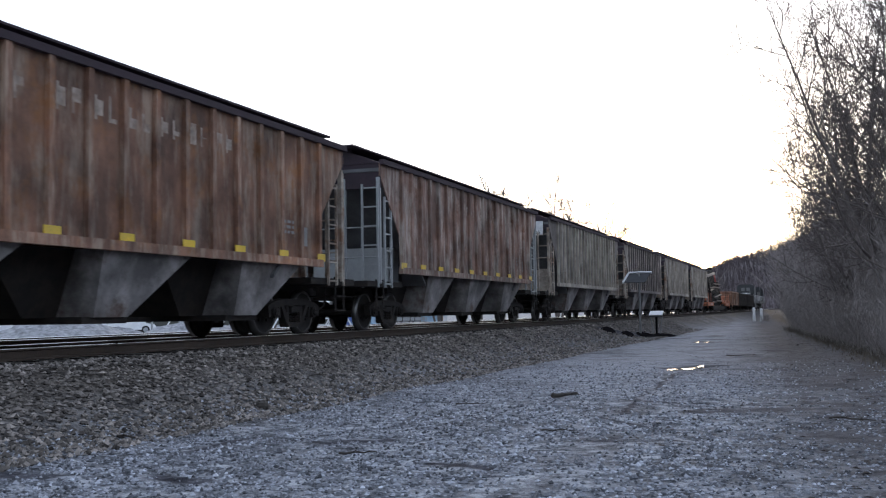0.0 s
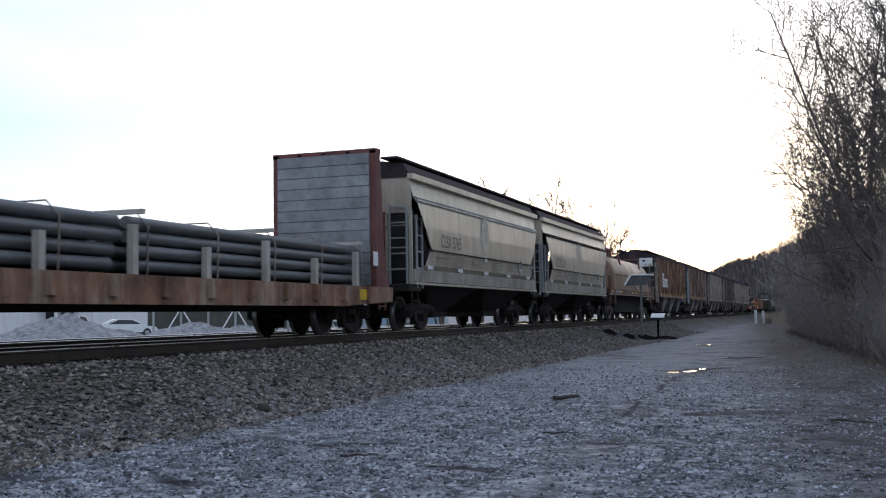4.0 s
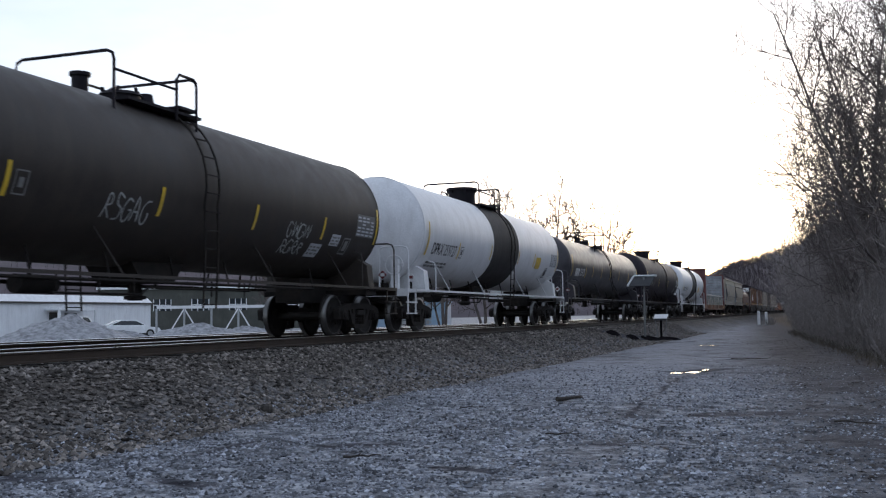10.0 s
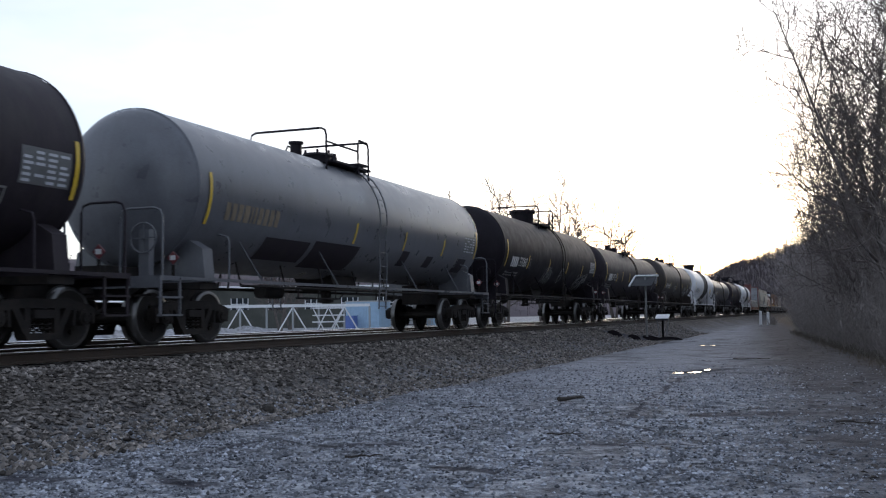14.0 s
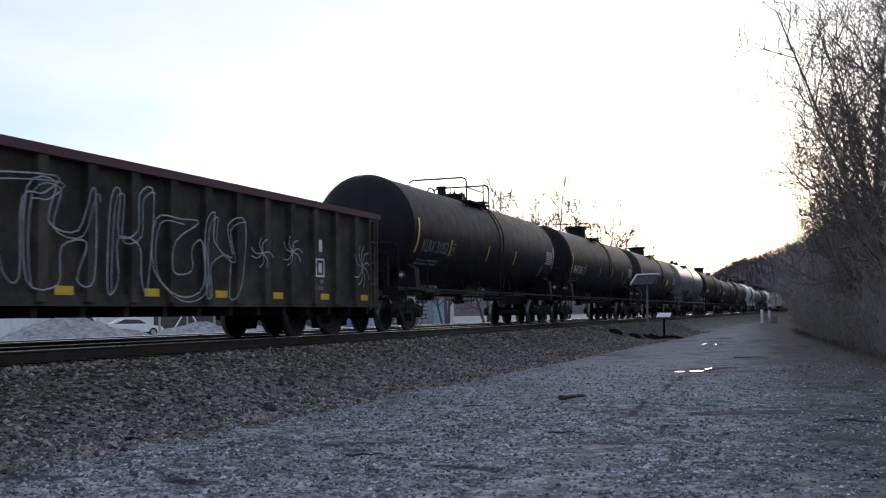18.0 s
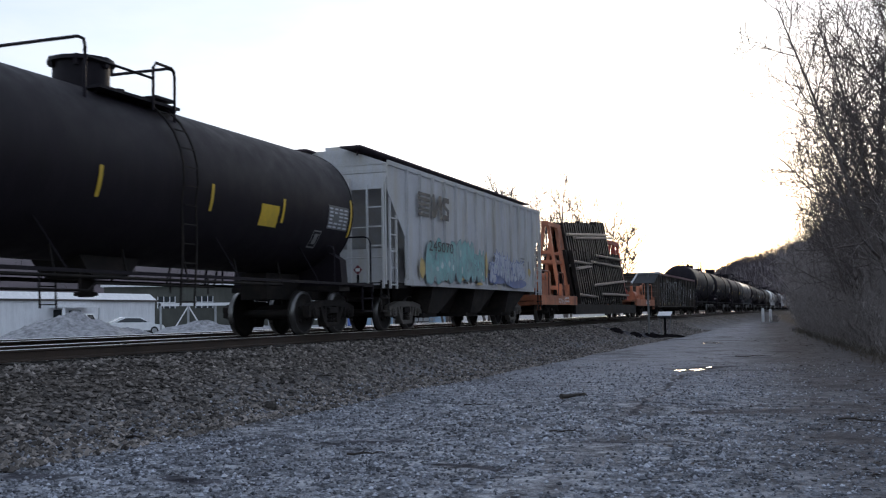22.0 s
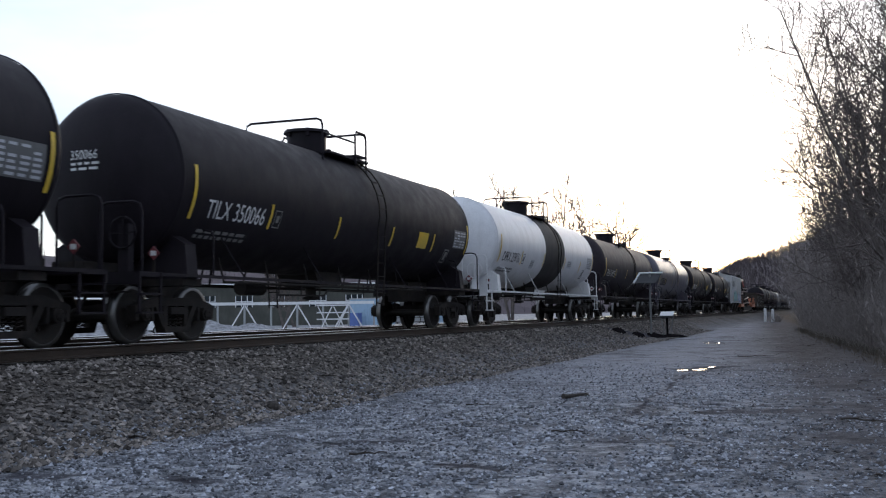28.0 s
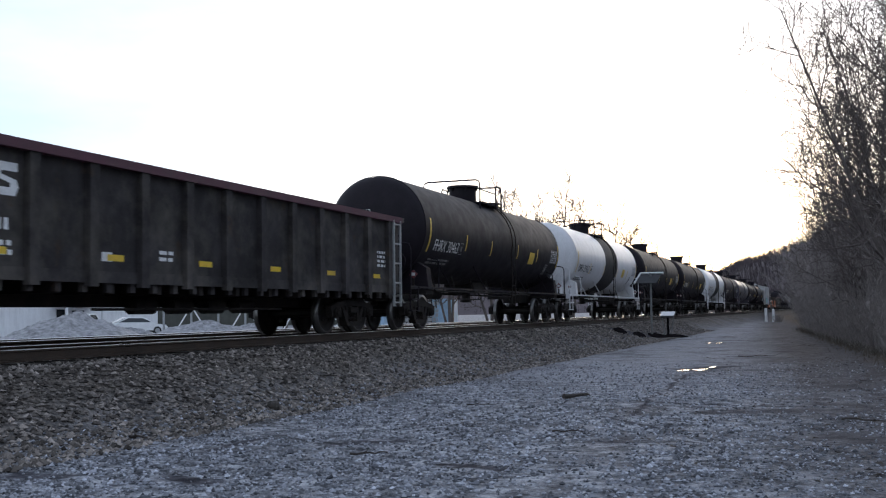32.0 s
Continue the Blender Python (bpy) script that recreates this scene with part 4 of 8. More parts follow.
        m.add([c + Vector((k, 0.012, 0)), c + Vector((0, 0.012, k)), c + Vector((-k, 0.012, 0)), c + Vector((0, 0.012, -k)),
               c + Vector((k, -0.012, 0)), c + Vector((0, -0.012, k)), c + Vector((-k, -0.012, 0)), c + Vector((0, -0.012, -k))],
              [(0, 1, 2, 3), (7, 6, 5, 4), (0, 4, 5, 1), (1, 5, 6, 2), (2, 6, 7, 3), (3, 7, 4, 0)])
        hb = Mesh()
        hb.box(1.27, 1.33, y - 0.008, y + 0.008, 1.09, 1.3)
        part("placard_holder", hb, GRIME_SHADE, t)
        holder = part("placard", m, REDPLATE if not dark_mark else WHITEPAINT, t, "diamond hazard placard")
        m = Mesh()
        for yy in (-0.014, 0.014):
            m.box(1.245, 1.355, y + yy - 0.002, y + yy + 0.002, 1.38, 1.46)
        part("placard_number", m, WHITEPAINT if not dark_mark else REDPLATE, holder)
    for y0, y1, z0, z1 in scrawls:
        n = max(3, int((y1 - y0) / 0.24))
        for k in range(n):
            m = Mesh()
            w, h = (y1 - y0) / n, z1 - z0
            a, zz = y0 + w * k, z0 + rng.uniform(0, 0.12) * h
            shape = rng.choice((((0, 0), (0.1, 0.5), (0.2, 1), (0.6, 0.9), (0.7, 0.6), (0.2, 0.5), (0.7, 0.1), (0.9, 0)), ((0.8, 0.9), (0.3, 1), (0, 0.6), (0.1, 0.1), (0.6, 0), (0.8, 0.4), (0.5, 0.45)),
                                ((0, 1), (0.1, 0), (0.5, 0.8), (0.8, 0), (0.95, 1)), ((0.9, 0.9), (0.2, 1), (0.15, 0.6), (0.8, 0.45), (0.7, 0.05), (0, 0)), ((0, 0), (0.4, 1), (0.85, 0), (0.6, 0.4), (0.2, 0.4))))
            pts = [(a + u * w * 0.95 + rng.uniform(-0.02, 0.02), zz + v * h * rng.uniform(0.75, 0.9)) for u, v in shape]
            stroke_on_tank(m, smooth_line(pts, 4), 0.030, rad, cz)
            part("scrawl", m, SILVER, shell, "silver spray-paint scrawl")
    for y0, y1, z0, z1 in stickers:
        m = Mesh()
        patch(m, y0, y1, z0, z1, rad, cz, 0.009, 3)
        sign = part("notice", m, STENCIL2, shell, "pale stuck-on notice")
        m = Mesh()
        bars_on_tank(m, y0 + 0.04, z1 - 0.05, 3, y1 - y0 - 0.08, 0.04, rad, cz, rng)
        part("small_print", m, GREYLET, sign)
    for y0, y1, z0, z1 in patches:
        m = Mesh()
        patch(m, y0, y1, z0, z1, rad, cz, 0.008, 4)
        part("paint_patch", m, BLACK2, shell, "dark repainted patch")
    if tan_mark:
        m = Mesh()
        q = -straight + 0.9
        for w in (0.2, 0.2, 0.2, 0.24, 0.1, 0.14, 0.2, 0.2, 0.2, 0.2):
            patch(m, q, q + w - 0.05, 2.2, 2.52, rad, cz, 0.01, 3)
            q += w + 0.02
        part("worn_lettering", m, OCHRE_FAINT, shell, "faded tan lettering")
    if belt:
        m = Mesh()
        m.lathe([(0.35, rad + 0.001), (0.36, rad + 0.03), (0.5, rad + 0.03), (0.51, rad + 0.001)], cz, 64)
        part("tank_ring", m, paint, shell)
    # hand brake wheel at the rear end
    m = Mesh()
    yb = -half + 0.62
    pts = [(0.95 + 0.26 * math.cos(a * 0.449), yb, 1.75 + 0.26 * math.sin(a * 0.449)) for a in range(15)]
    m.tube(pts, 0.018, 5)
    for a in range(4):
        m.bar((0.95, yb, 1.75), (0.95 + 0.25 * math.cos(a * 1.57), yb, 1.75 + 0.25 * math.sin(a * 1.57)), 0.02, 0.02)
    m.box(0.85, 1.05, yb + 0.02, yb + 0.16, 1.1, 1.9)
    part("hand_brake", m, pipe, t)
    couplers(t, half)
    truck(t, half - 1.94, pale)
    truck(t, -half + 1.94, pale)
    return t

# ---- paints of the other cars ----
RUSTY = mat("rusted_brown_hopper_paint", (0.245, 0.125, 0.08), 0.8, var=0.4, scale=1.4, dirt=(0.10, 0.05, 0.036), amount=0.7, streak=True, rust=(0.32, 0.145, 0.062), rust_amount=0.3, random_tone=0.25, drip=(0.44, 0.34, 0.26))
RUSTY2 = mat("chalky_rusted_hopper_paint", (0.25, 0.15, 0.115), 0.8, var=0.4, scale=1.4, dirt=(0.11, 0.062, 0.048), amount=0.7, streak=True, rust=(0.17, 0.075, 0.04), rust_amount=0.25, random_tone=0.2, drip=(0.56, 0.50, 0.44))
DARKHOP = mat("dull_grey_brown_hopper_paint", (0.17, 0.14, 0.13), 0.8, var=0.3, scale=1.2, dirt=(0.09, 0.075, 0.07), amount=0.5, streak=True, rust=(0.10, 0.05, 0.03), rust_amount=0.1, random_tone=0.2)
PALEHOP = mat("weathered_pale_grey_paint", (0.47, 0.41, 0.35), 0.75, var=0.2, scale=1.2, dirt=(0.18, 0.14, 0.11), amount=0.5, streak=True, rust=(0.2, 0.12, 0.07), rust_amount=0.05, random_tone=0.12)
NSGREY = mat("light_grey_hopper_paint", (0.53, 0.53, 0.545), 0.7, var=0.12, scale=0.8, dirt=(0.42, 0.36, 0.24), amount=0.5, streak=True, random_tone=0.05)
BAYGREY = mat("dirty_grey_hopper_bay", (0.216, 0.199, 0.195), 0.85, var=0.4, scale=1.5, dirt=(0.06, 0.048, 0.04), amount=0.85, rust=(0.09, 0.055, 0.04), rust_amount=0.25)
FAINTPRINT = mat("faint_small_print", (0.33, 0.29, 0.235), 0.7, var=0.2, bump=0)
PALEEMBLEM = mat("pale_tan_emblem_paint", (0.60, 0.55, 0.46), 0.7, var=0.25, scale=3, dirt=(0.42, 0.37, 0.3), amount=0.8, bump=0)
SILLGREY = mat("rust_stained_grey_sill", (0.36, 0.33, 0.285), 0.75, var=0.3, scale=1.6, dirt=(0.12, 0.075, 0.05), amount=0.8)
WORNLET = mat("worn_pale_lettering", (0.36, 0.29, 0.24), 0.8, var=0.5, scale=5, dirt=(0.22, 0.13, 0.09), amount=0.95, bump=0)
SLOPE = mat("dark_grey_slope_sheet", (0.12, 0.12, 0.125), 0.8, var=0.3, scale=1.5, dirt=(0.05, 0.045, 0.04), amount=0.6)
PALEPOST = mat("pale_dirty_end_frame", (0.38, 0.325, 0.275), 0.75, var=0.3, scale=3.5, dirt=(0.13, 0.075, 0.045), amount=0.85, rust=(0.17, 0.075, 0.035), rust_amount=0.35)
DARKROOF = mat("dark_purplish_roof", (0.042, 0.028, 0.036), 0.9, var=0.3)
GALV = mat("galvanised_steel", (0.36, 0.37, 0.38), 0.55, 0.4, var=0.15)
TANGREY = mat("tan_grey_hopper_paint", (0.60, 0.52, 0.41), 0.42, 0.25, var=0.10, scale=0.7, grain=60, dirt=(0.30, 0.26, 0.21), amount=0.45, streak=True, bump=0.03, drip=(0.68, 0.62, 0.52))
TANDARK = mat("weathered_tan_grey_paint", (0.54, 0.47, 0.37), 0.42, 0.25, var=0.12, scale=0.7, grain=60, dirt=(0.26, 0.23, 0.19), amount=0.5, streak=True, bump=0.03, drip=(0.66, 0.60, 0.50))
CHALK = mat("chalky_white_scrape", (0.62, 0.60, 0.56), 0.7, var=0.3, scale=3, dirt=(0.42, 0.37, 0.30), amount=0.8, bump=0)
HOOD = mat("brown_coil_hood_paint", (0.27, 0.165, 0.11), 0.46, var=0.22, scale=0.9, dirt=(0.13, 0.07, 0.048), amount=0.75, streak=True, bump=0.05, drip=(0.33, 0.22, 0.155))
NOTICERED = mat("dull_red_notice_paint", (0.155, 0.05, 0.042), 0.6, var=0.3, scale=3, dirt=(0.09, 0.04, 0.03), amount=0.5, bump=0)
BROWN = mat("brown_car_frame_paint", (0.12, 0.05, 0.04), 0.75, var=0.3, scale=2, dirt=(0.20, 0.13, 0.10), amount=0.4)
MAROON = mat("maroon_bulkhead_paint", (0.13, 0.042, 0.04), 0.7, var=0.3, scale=2, dirt=(0.25, 0.13, 0.10), amount=0.4)
PLANK = mat("weathered_grey_plank", (0.27, 0.275, 0.29), 0.85, var=0.25, scale=3, grain=14, dirt=(0.13, 0.13, 0.14), amount=0.6, random_tone=0.15)
PIPEGREY = mat("grey_steel_pipe", (0.13, 0.135, 0.14), 0.5, 0.3, var=0.25)
TIMBER = mat("pale_timber_stake", (0.42, 0.39, 0.35), 0.8, var=0.2, grain=20)
GONDOLA = mat("black_gondola_paint", (0.052, 0.045, 0.040), 0.8, var=0.5, scale=1.8, dirt=(0.12, 0.098, 0.08), amount=0.6, rust=(0.085, 0.05, 0.035), rust_amount=0.15, random_tone=0.15, shine=0.25)
GONDOLA2 = mat("dusty_black_gondola_paint", (0.046, 0.041, 0.042), 0.85, var=0.45, scale=1.8, dirt=(0.14, 0.125, 0.105), amount=0.6, rust=(0.09, 0.06, 0.04), rust_amount=0.1, random_tone=0.12, shine=0.25)
CHORD = mat("maroon_top_chord", (0.09, 0.03, 0.045), 0.7, var=0.25)
ORANGE = mat("faded_orange_paint", (0.50, 0.18, 0.09), 0.65, var=0.2, scale=1.2, dirt=(0.24, 0.11, 0.075), amount=0.65, streak=True, rust=(0.10, 0.055, 0.04), rust_amount=0.06)
REDORANGE = mat("red_orange_paint", (0.33, 0.06, 0.045), 0.65, var=0.2, scale=1.5, dirt=(0.15, 0.05, 0.04), amount=0.4)
PANELTIE = mat("dark_oily_tie", (0.016, 0.0135, 0.0125), 0.6, var=0.5, scale=4, dirt=(0.05, 0.04, 0.034), amount=0.5, random_tone=0.4, shine=0.12)
PANELRAIL = mat("worn_panel_rail", (0.34, 0.29, 0.255), 0.5, 0.3, var=0.3, scale=3, dirt=(0.12, 0.07, 0.05), amount=0.5)
LOCO = mat("black_engine_paint", (0.025, 0.025, 0.027), 0.5, var=0.3)
CYAN = mat("pale_turquoise_spray_paint", (0.21, 0.44, 0.43), 0.6, var=0.3, scale=2, dirt=(0.36, 0.40, 0.41), amount=0.7, bump=0)
BLUESPRAY = mat("blue_spray_paint", (0.17, 0.21, 0.40), 0.6, var=0.2, scale=2, dirt=(0.36, 0.38, 0.44), amount=0.6, bump=0)
OCHRE = mat("ochre_spray_paint", (0.50, 0.36, 0.13), 0.6, var=0.2, dirt=(0.42, 0.40, 0.33), amount=0.6, bump=0)
PALESPRAY = mat("pale_mint_spray_paint", (0.52, 0.62, 0.60), 0.6, var=0.2, bump=0)
DULLSILVER = mat("worn_silver_spray_paint", (0.40, 0.41, 0.42), 0.65, var=0.4, scale=3, dirt=(0.10, 0.10, 0.105), amount=0.6, bump=0)
SILVER = mat("faded_silver_spray_paint", (0.42, 0.43, 0.42), 0.6, var=0.3, scale=3, dirt=(0.12, 0.12, 0.12), amount=0.5, bump=0)


def on_side(m, word, y, z, height, x, width=None):
    """Flat writing on a near side; y and z are its lower corner."""
    vs, fs = FONT[word]
    k = height if width is None else width / max(u for u, _ in vs)
    m.add([(x, y + u * k, z + w * height) for u, w in vs], fs)


def plate(m, x, y0, y1, z0, z1):
    m.add([(x, y0, z0), (x, y1, z0), (x, y1, z1), (x, y0, z1)], [(0, 1, 2, 3)])


def print_bars(m, x, y, z, rows, width, height, rng):
    for i in range(rows):
        q = y
        while q < y + width:
            w = rng.uniform(0.06, 0.22)
            plate(m, x, q, min(q + w, y + width), z - i * height * 1.8 - height, z - i * height * 1.8)
            q += w + 0.05


def ribbon(m, x, pts, w):
    """A brush stroke on a near side, along points (y, z)."""
    vs = []
    for i, (y, z) in enumerate(pts):
        a, b = pts[max(i - 1, 0)], pts[min(i + 1, len(pts) - 1)]
        d = Vector((b[0] - a[0], b[1] - a[1]))
        d = d.normalized() if d.length else Vector((1, 0))
        vs += [(x, y - d.y * w / 2, z + d.x * w / 2), (x, y + d.y * w / 2, z - d.x * w / 2)]
    m.add(vs, [(2 * i, 2 * i + 1, 2 * i + 3, 2 * i + 2) for i in range(len(pts) - 1)])


def swell(m, x, y0, y1, z0, z1, count, rng):
    """Filled bubble shapes side by side."""
    for k in range(count):
        cy = y0 + (y1 - y0) * (k + 0.5) / count
        ry, rz = (y1 - y0) / count * rng.uniform(0.45, 0.62), (z1 - z0) * rng.uniform(0.4, 0.5)
        cz = (z0 + z1) / 2 + rng.uniform(-0.1, 0.1)
        ph = [rng.uniform(0.75, 1.0) for _ in range(14)]
        vs = [(x + k * 0.0004, cy + ry * ph[i] * math.cos(i * 0.4488), cz + rz * ph[i] * math.sin(i * 0.4488)) for i in range(14)]
        m.add(vs, [tuple(range(14))])


def bubble(t, x, y0, y1, z0, z1, fill, line, rng, label, spiky=False):
    """One painted letter with its outline and inner strokes."""
    cy, cz, ry, rz = (y0 + y1) / 2, (z0 + z1) / 2, (y1 - y0) / 2, (z1 - z0) / 2
    if spiky:
        shape = ((-1.0, -0.7), (-0.7, 0.3), (-1.05, 0.8), (-0.35, 0.5), (0.1, 1.0), (0.35, 0.55), (1.0, 0.85), (0.75, 0.1), (1.05, -0.6), (0.3, -1.0), (0.1, -0.45), (-0.3, -1.0))
    else:
        shape = ((-1.0, -0.85), (-0.95, 0.2), (-0.8, 0.85), (-0.3, 1.0), (0.1, 0.75), (0.5, 1.0), (0.95, 0.8), (1.0, 0.1), (0.8, -0.3), (1.0, -0.8), (0.4, -1.0), (0.15, -0.6), (-0.3, -1.0))
    pts = smooth_line([(cy + ry * (a + rng.uniform(-0.2, 0.2)), cz + rz * (b + rng.uniform(-0.14, 0.14))) for a, b in shape], 2 if spiky else 4, True)
    n = len(pts)
    m = Mesh()
    m.add([(x, cy, cz)] + [(x, a, b) for a, b in pts], [(0, 1 + i, 1 + (i + 1) % n) for i in range(n)])
    body = part("graffiti_letter", m, fill, t, label)
    m = Mesh()
    ribbon(m, x + 0.004, pts + pts[:2], 0.032)
    for _ in range(2):
        a, b = rng.uniform(-0.5, 0.4), rng.uniform(-0.6, 0.1)
        ribbon(m, x + 0.005, [(cy + ry * (a + 0.25 * math.sin(i * 0.9)), cz + rz * (b + i * 0.12)) for i in range(6)], 0.025)
    part("letter_outline", m, line, body)
    for _ in range(2):
        m = Mesh()
        a, b = cy + ry * rng.uniform(-0.6, 0.5), cz + rz * rng.uniform(-0.5, 0.6)
        k, h = ry * rng.uniform(0.12, 0.26), rz * rng.uniform(0.10, 0.24)
        m.add([(x + 0.0065, a + k * math.cos(i * 0.785) * rng.uniform(0.7, 1.1), b + h * math.sin(i * 0.785) * rng.uniform(0.7, 1.1)) for i in range(8)], [tuple(range(8))])
        part("letter_shine", m, PALESPRAY if rng.random() < 0.6 else line, body)


def ladder(t, x, y, z0, z1, width, material, across=True, rungs=None, r=0.022):
    """A ladder; across: its rungs lie across the track."""
    m = Mesh()
    d = Vector((width / 2, 0, 0)) if across else Vector((0, width / 2, 0))
    for s in (-1, 1):
        m.bar(Vector((x, y, z0)) + d * s, Vector((x, y, z1)) + d * s, 0.05, 0.05)
    n = rungs or max(2, int((z1 - z0) / 0.38))
    for k in range(n):
        z = z0 + 0.1 + (z1 - z0 - 0.2) * k / max(1, n - 1)
        m.bar(Vector((x, y, z)) - d, Vector((x, y, z)) + d, r * 1.6, r * 1.6)
    return part("ladder", m, material, t)


def steps(t, x, y, material):
    m = Mesh()
    for s in (-0.22, 0.22):
        m.bar((x, y + s, 1.2), (x, y + s, 0.42), 0.03, 0.05)
    for z in (0.44, 0.76):
        m.bar((x, y - 0.24, z), (x, y + 0.24, z), 0.1, 0.03)
    part("sill_step", m, material, t)


def rib_hopper(label, front, rear, paint, rib_paint, bay, ribs, side=7.25, over=1.35, top=4.12, low=1.5, white_panel=False, number=False, roof=None, rib_pale=None,
               seed=1, slope_paint=None, post=None, yellow=True, group="train", pale=0, ghost=False, roof_peak=0.42, bays=3, cut=(2.35, 3.82), rib_w=0.06, board=None):
    """A ribbed covered hopper car with open sloped ends."""
    t, length = car("covered_hopper", label, front, rear)
    rng = random.Random(seed)
    half = length / 2
    W = 1.56
    roof = roof or paint
    post = post or PALEPOST
    slope_paint = slope_paint or SLOPE
    e = side + over
    outline = [(-e, top), (-e, cut[1]), (-side - 0.05, cut[0]), (-side, low), (side, low), (side + 0.05, cut[0]), (e, cut[1]), (e, top)]
    for s in (-1, 1):
        # the side as single sheets between the ribs
        m = Mesh()
        m.prism(outline, "x", min(s * (W - 0.03), s * W), max(s * (W - 0.03), s * W))
        wall = part("side_sheet", m, paint, t)
        for k in range(ribs):
            y = -side + 2 * side * k / (ribs - 1)
            m = Mesh()
            m.box(min(s * W, s * (W + 0.08)), max(s * W, s * (W + 0.08)), y - rib_w, y + rib_w, low + 0.02, top)
            part("rib", m, rib_paint, wall)
        m = Mesh()
        a, b = sorted((s * (W - 0.02), s * (W + (0.10 if paint is not NSGREY else 0.03))))
        m.box(a, b, -side - 0.1, side + 0.1, low - 0.12, low + 0.04)
        part("side_sill", m, rib_paint, t)
        m = Mesh()
        m.box(a, b, -e, e, top - 0.03, top + 0.09)
        part("eave", m, roof, t)
    # roof, hatches and running boards
    m = Mesh()
    m.prism([(-W, top), (W, top), (0.9, top + roof_peak * 0.62), (0.35, top + roof_peak), (-0.35, top + roof_peak), (-0.9, top + roof_peak * 0.62)], "y", -e, e)
    part("roof", m, roof, t)
    m = Mesh()
    m.box(-0.3, 0.3, -e + 0.3, e - 0.3, top + roof_peak, top + roof_peak + 0.14)
    part("hatch", m, roof, t, "long trough hatch along the roof")
    for x in (-0.75, 0.75):
        m = Mesh()
        m.box(x - 0.28, x + 0.28, -e - 0.45, e + 0.45, top + roof_peak - 0.02, top + roof_peak + 0.02)
        for k in range(9):
            y = -e + 2 * e * k / 8
            m.bar((x, y, top + roof_peak - 0.02), (x, y, top + roof_peak * 0.6), 0.05, 0.05)
        part("running_board", m, board or roof, t)
    # sloped end sheets, frames and ladders
    for s in (-1, 1):
        m = Mesh()
        a, b = s * e, s * (side - 1.9)
        vs = [(-W + 0.03, a, top - 0.2), (W - 0.03, a, top - 0.2), (W - 0.03, b, 1.1), (-W + 0.03, b, 1.1), (-W + 0.03, a, top - 0.12), (W - 0.03, a, top - 0.12), (W - 0.03, b, 1.18), (-W + 0.03, b, 1.18)]
        m.add(vs, [(0, 1, 2, 3), (7, 6, 5, 4), (0, 4, 5, 1), (1, 5, 6, 2), (2, 6, 7, 3), (3, 7, 4, 0)])
        part("slope_sheet", m, slope_paint, t)
        m = Mesh()
        ye = s * (e - 0.02)
        m.box(-W, W, min(ye, ye - s * 0.05), max(ye, ye - s * 0.05), top - 0.62 if not white_panel else top - 0.45, top)
        part("end_sheet", m, paint if paint is NSGREY else DARKROOF, t)
        ys = s * (side + 1.15)
        m = Mesh()
        m.box(-1.5, 1.5, min(s * (side - 0.2), s * (half - 0.4)), max(s * (side - 0.2), s * (half - 0.4)), 1.02, 1.16)
        m.box(-0.33, 0.33, min(s * (side - 3.0), s * (half - 0.45)), max(s * (side - 3.0), s * (half - 0.45)), 0.7, 1.03)
        part("end_platform", m, GRIME_SHADE, t)
        m = Mesh()
        m.box(-1.1, 1.1, min(s * (side - 0.25), s * (side - 0.95)), max(s * (side - 0.25), s * (side - 0.95)), 1.16, 2.1)
        part("bolster_box", m, post, t)
        for x in (-1.5, -0.55, 0.55, 1.5):
            m = Mesh()
            yy = ys + s * 0.15
            m.bar((x, yy, 1.1), (x, yy, top - 0.35), 0.10, 0.08)
            part("end_post", m, post, t)
        m = Mesh()
        for z in (1.75, 2.5):
            m.tube([(-1.5, ys + s * 0.2, z), (1.5, ys + s * 0.2, z + 0.02)], 0.018, 5)
        part("end_rail", m, post, t)
        for q in (-1, 1):
            ladder(t, q * 1.53, ys - s * 0.35, 1.0, 3.3, 0.42, post, across=False)
            ladder(t, q * 1.3, ys + s * 0.25, 1.0, 3.6, 0.42, post, across=True)
            steps(t, q * 1.48, ys + s * 0.1, GRIME_SHADE)
    # hopper bays with their gates
    bw = (2 * side - 1.3) / bays
    for k in range(bays):
        y0 = -side + 0.65 + bw * k
        y1 = y0 + bw
        yc = (y0 + y1) / 2
        # the forward half of a bay stands flush with the side, the rear half is set back under the sill
        ym = yc - 0.35
        m = Mesh()
        vs = [(x, y, z) for (w, z, ya, yb) in ((1.5, low - 0.08, ym, y1), (1.3, 0.36, ym, yc + 0.5)) for x, y in ((-w, ya), (w, ya), (w, yb), (-w, yb))]
        m.add(vs, [(0, 3, 2, 1), (4, 5, 6, 7), (0, 1, 5, 4), (1, 2, 6, 5), (2, 3, 7, 6), (3, 0, 4, 7)])
        h = part("hopper_bay", m, bay, t)
        # shade below the sill is put into this half's near-black colour, with dirt
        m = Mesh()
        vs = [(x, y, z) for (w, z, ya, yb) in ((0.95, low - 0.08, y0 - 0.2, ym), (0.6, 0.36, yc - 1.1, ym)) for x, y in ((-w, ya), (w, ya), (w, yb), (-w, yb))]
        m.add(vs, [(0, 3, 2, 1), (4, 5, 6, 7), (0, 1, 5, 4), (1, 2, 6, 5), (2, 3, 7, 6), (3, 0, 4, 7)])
        part("inner_slope", m, GRIME_SHADE, h, "inner slope sheet darkened for shade and dirt")
        m = Mesh()
        m.box(-1.24, 1.24, yc - 0.55, yc + 0.55, 0.26, 0.37)
        m.cyl((-0.95, yc + 0.5, 0.3), (0.95, yc + 0.5, 0.3), 0.04, n=8)
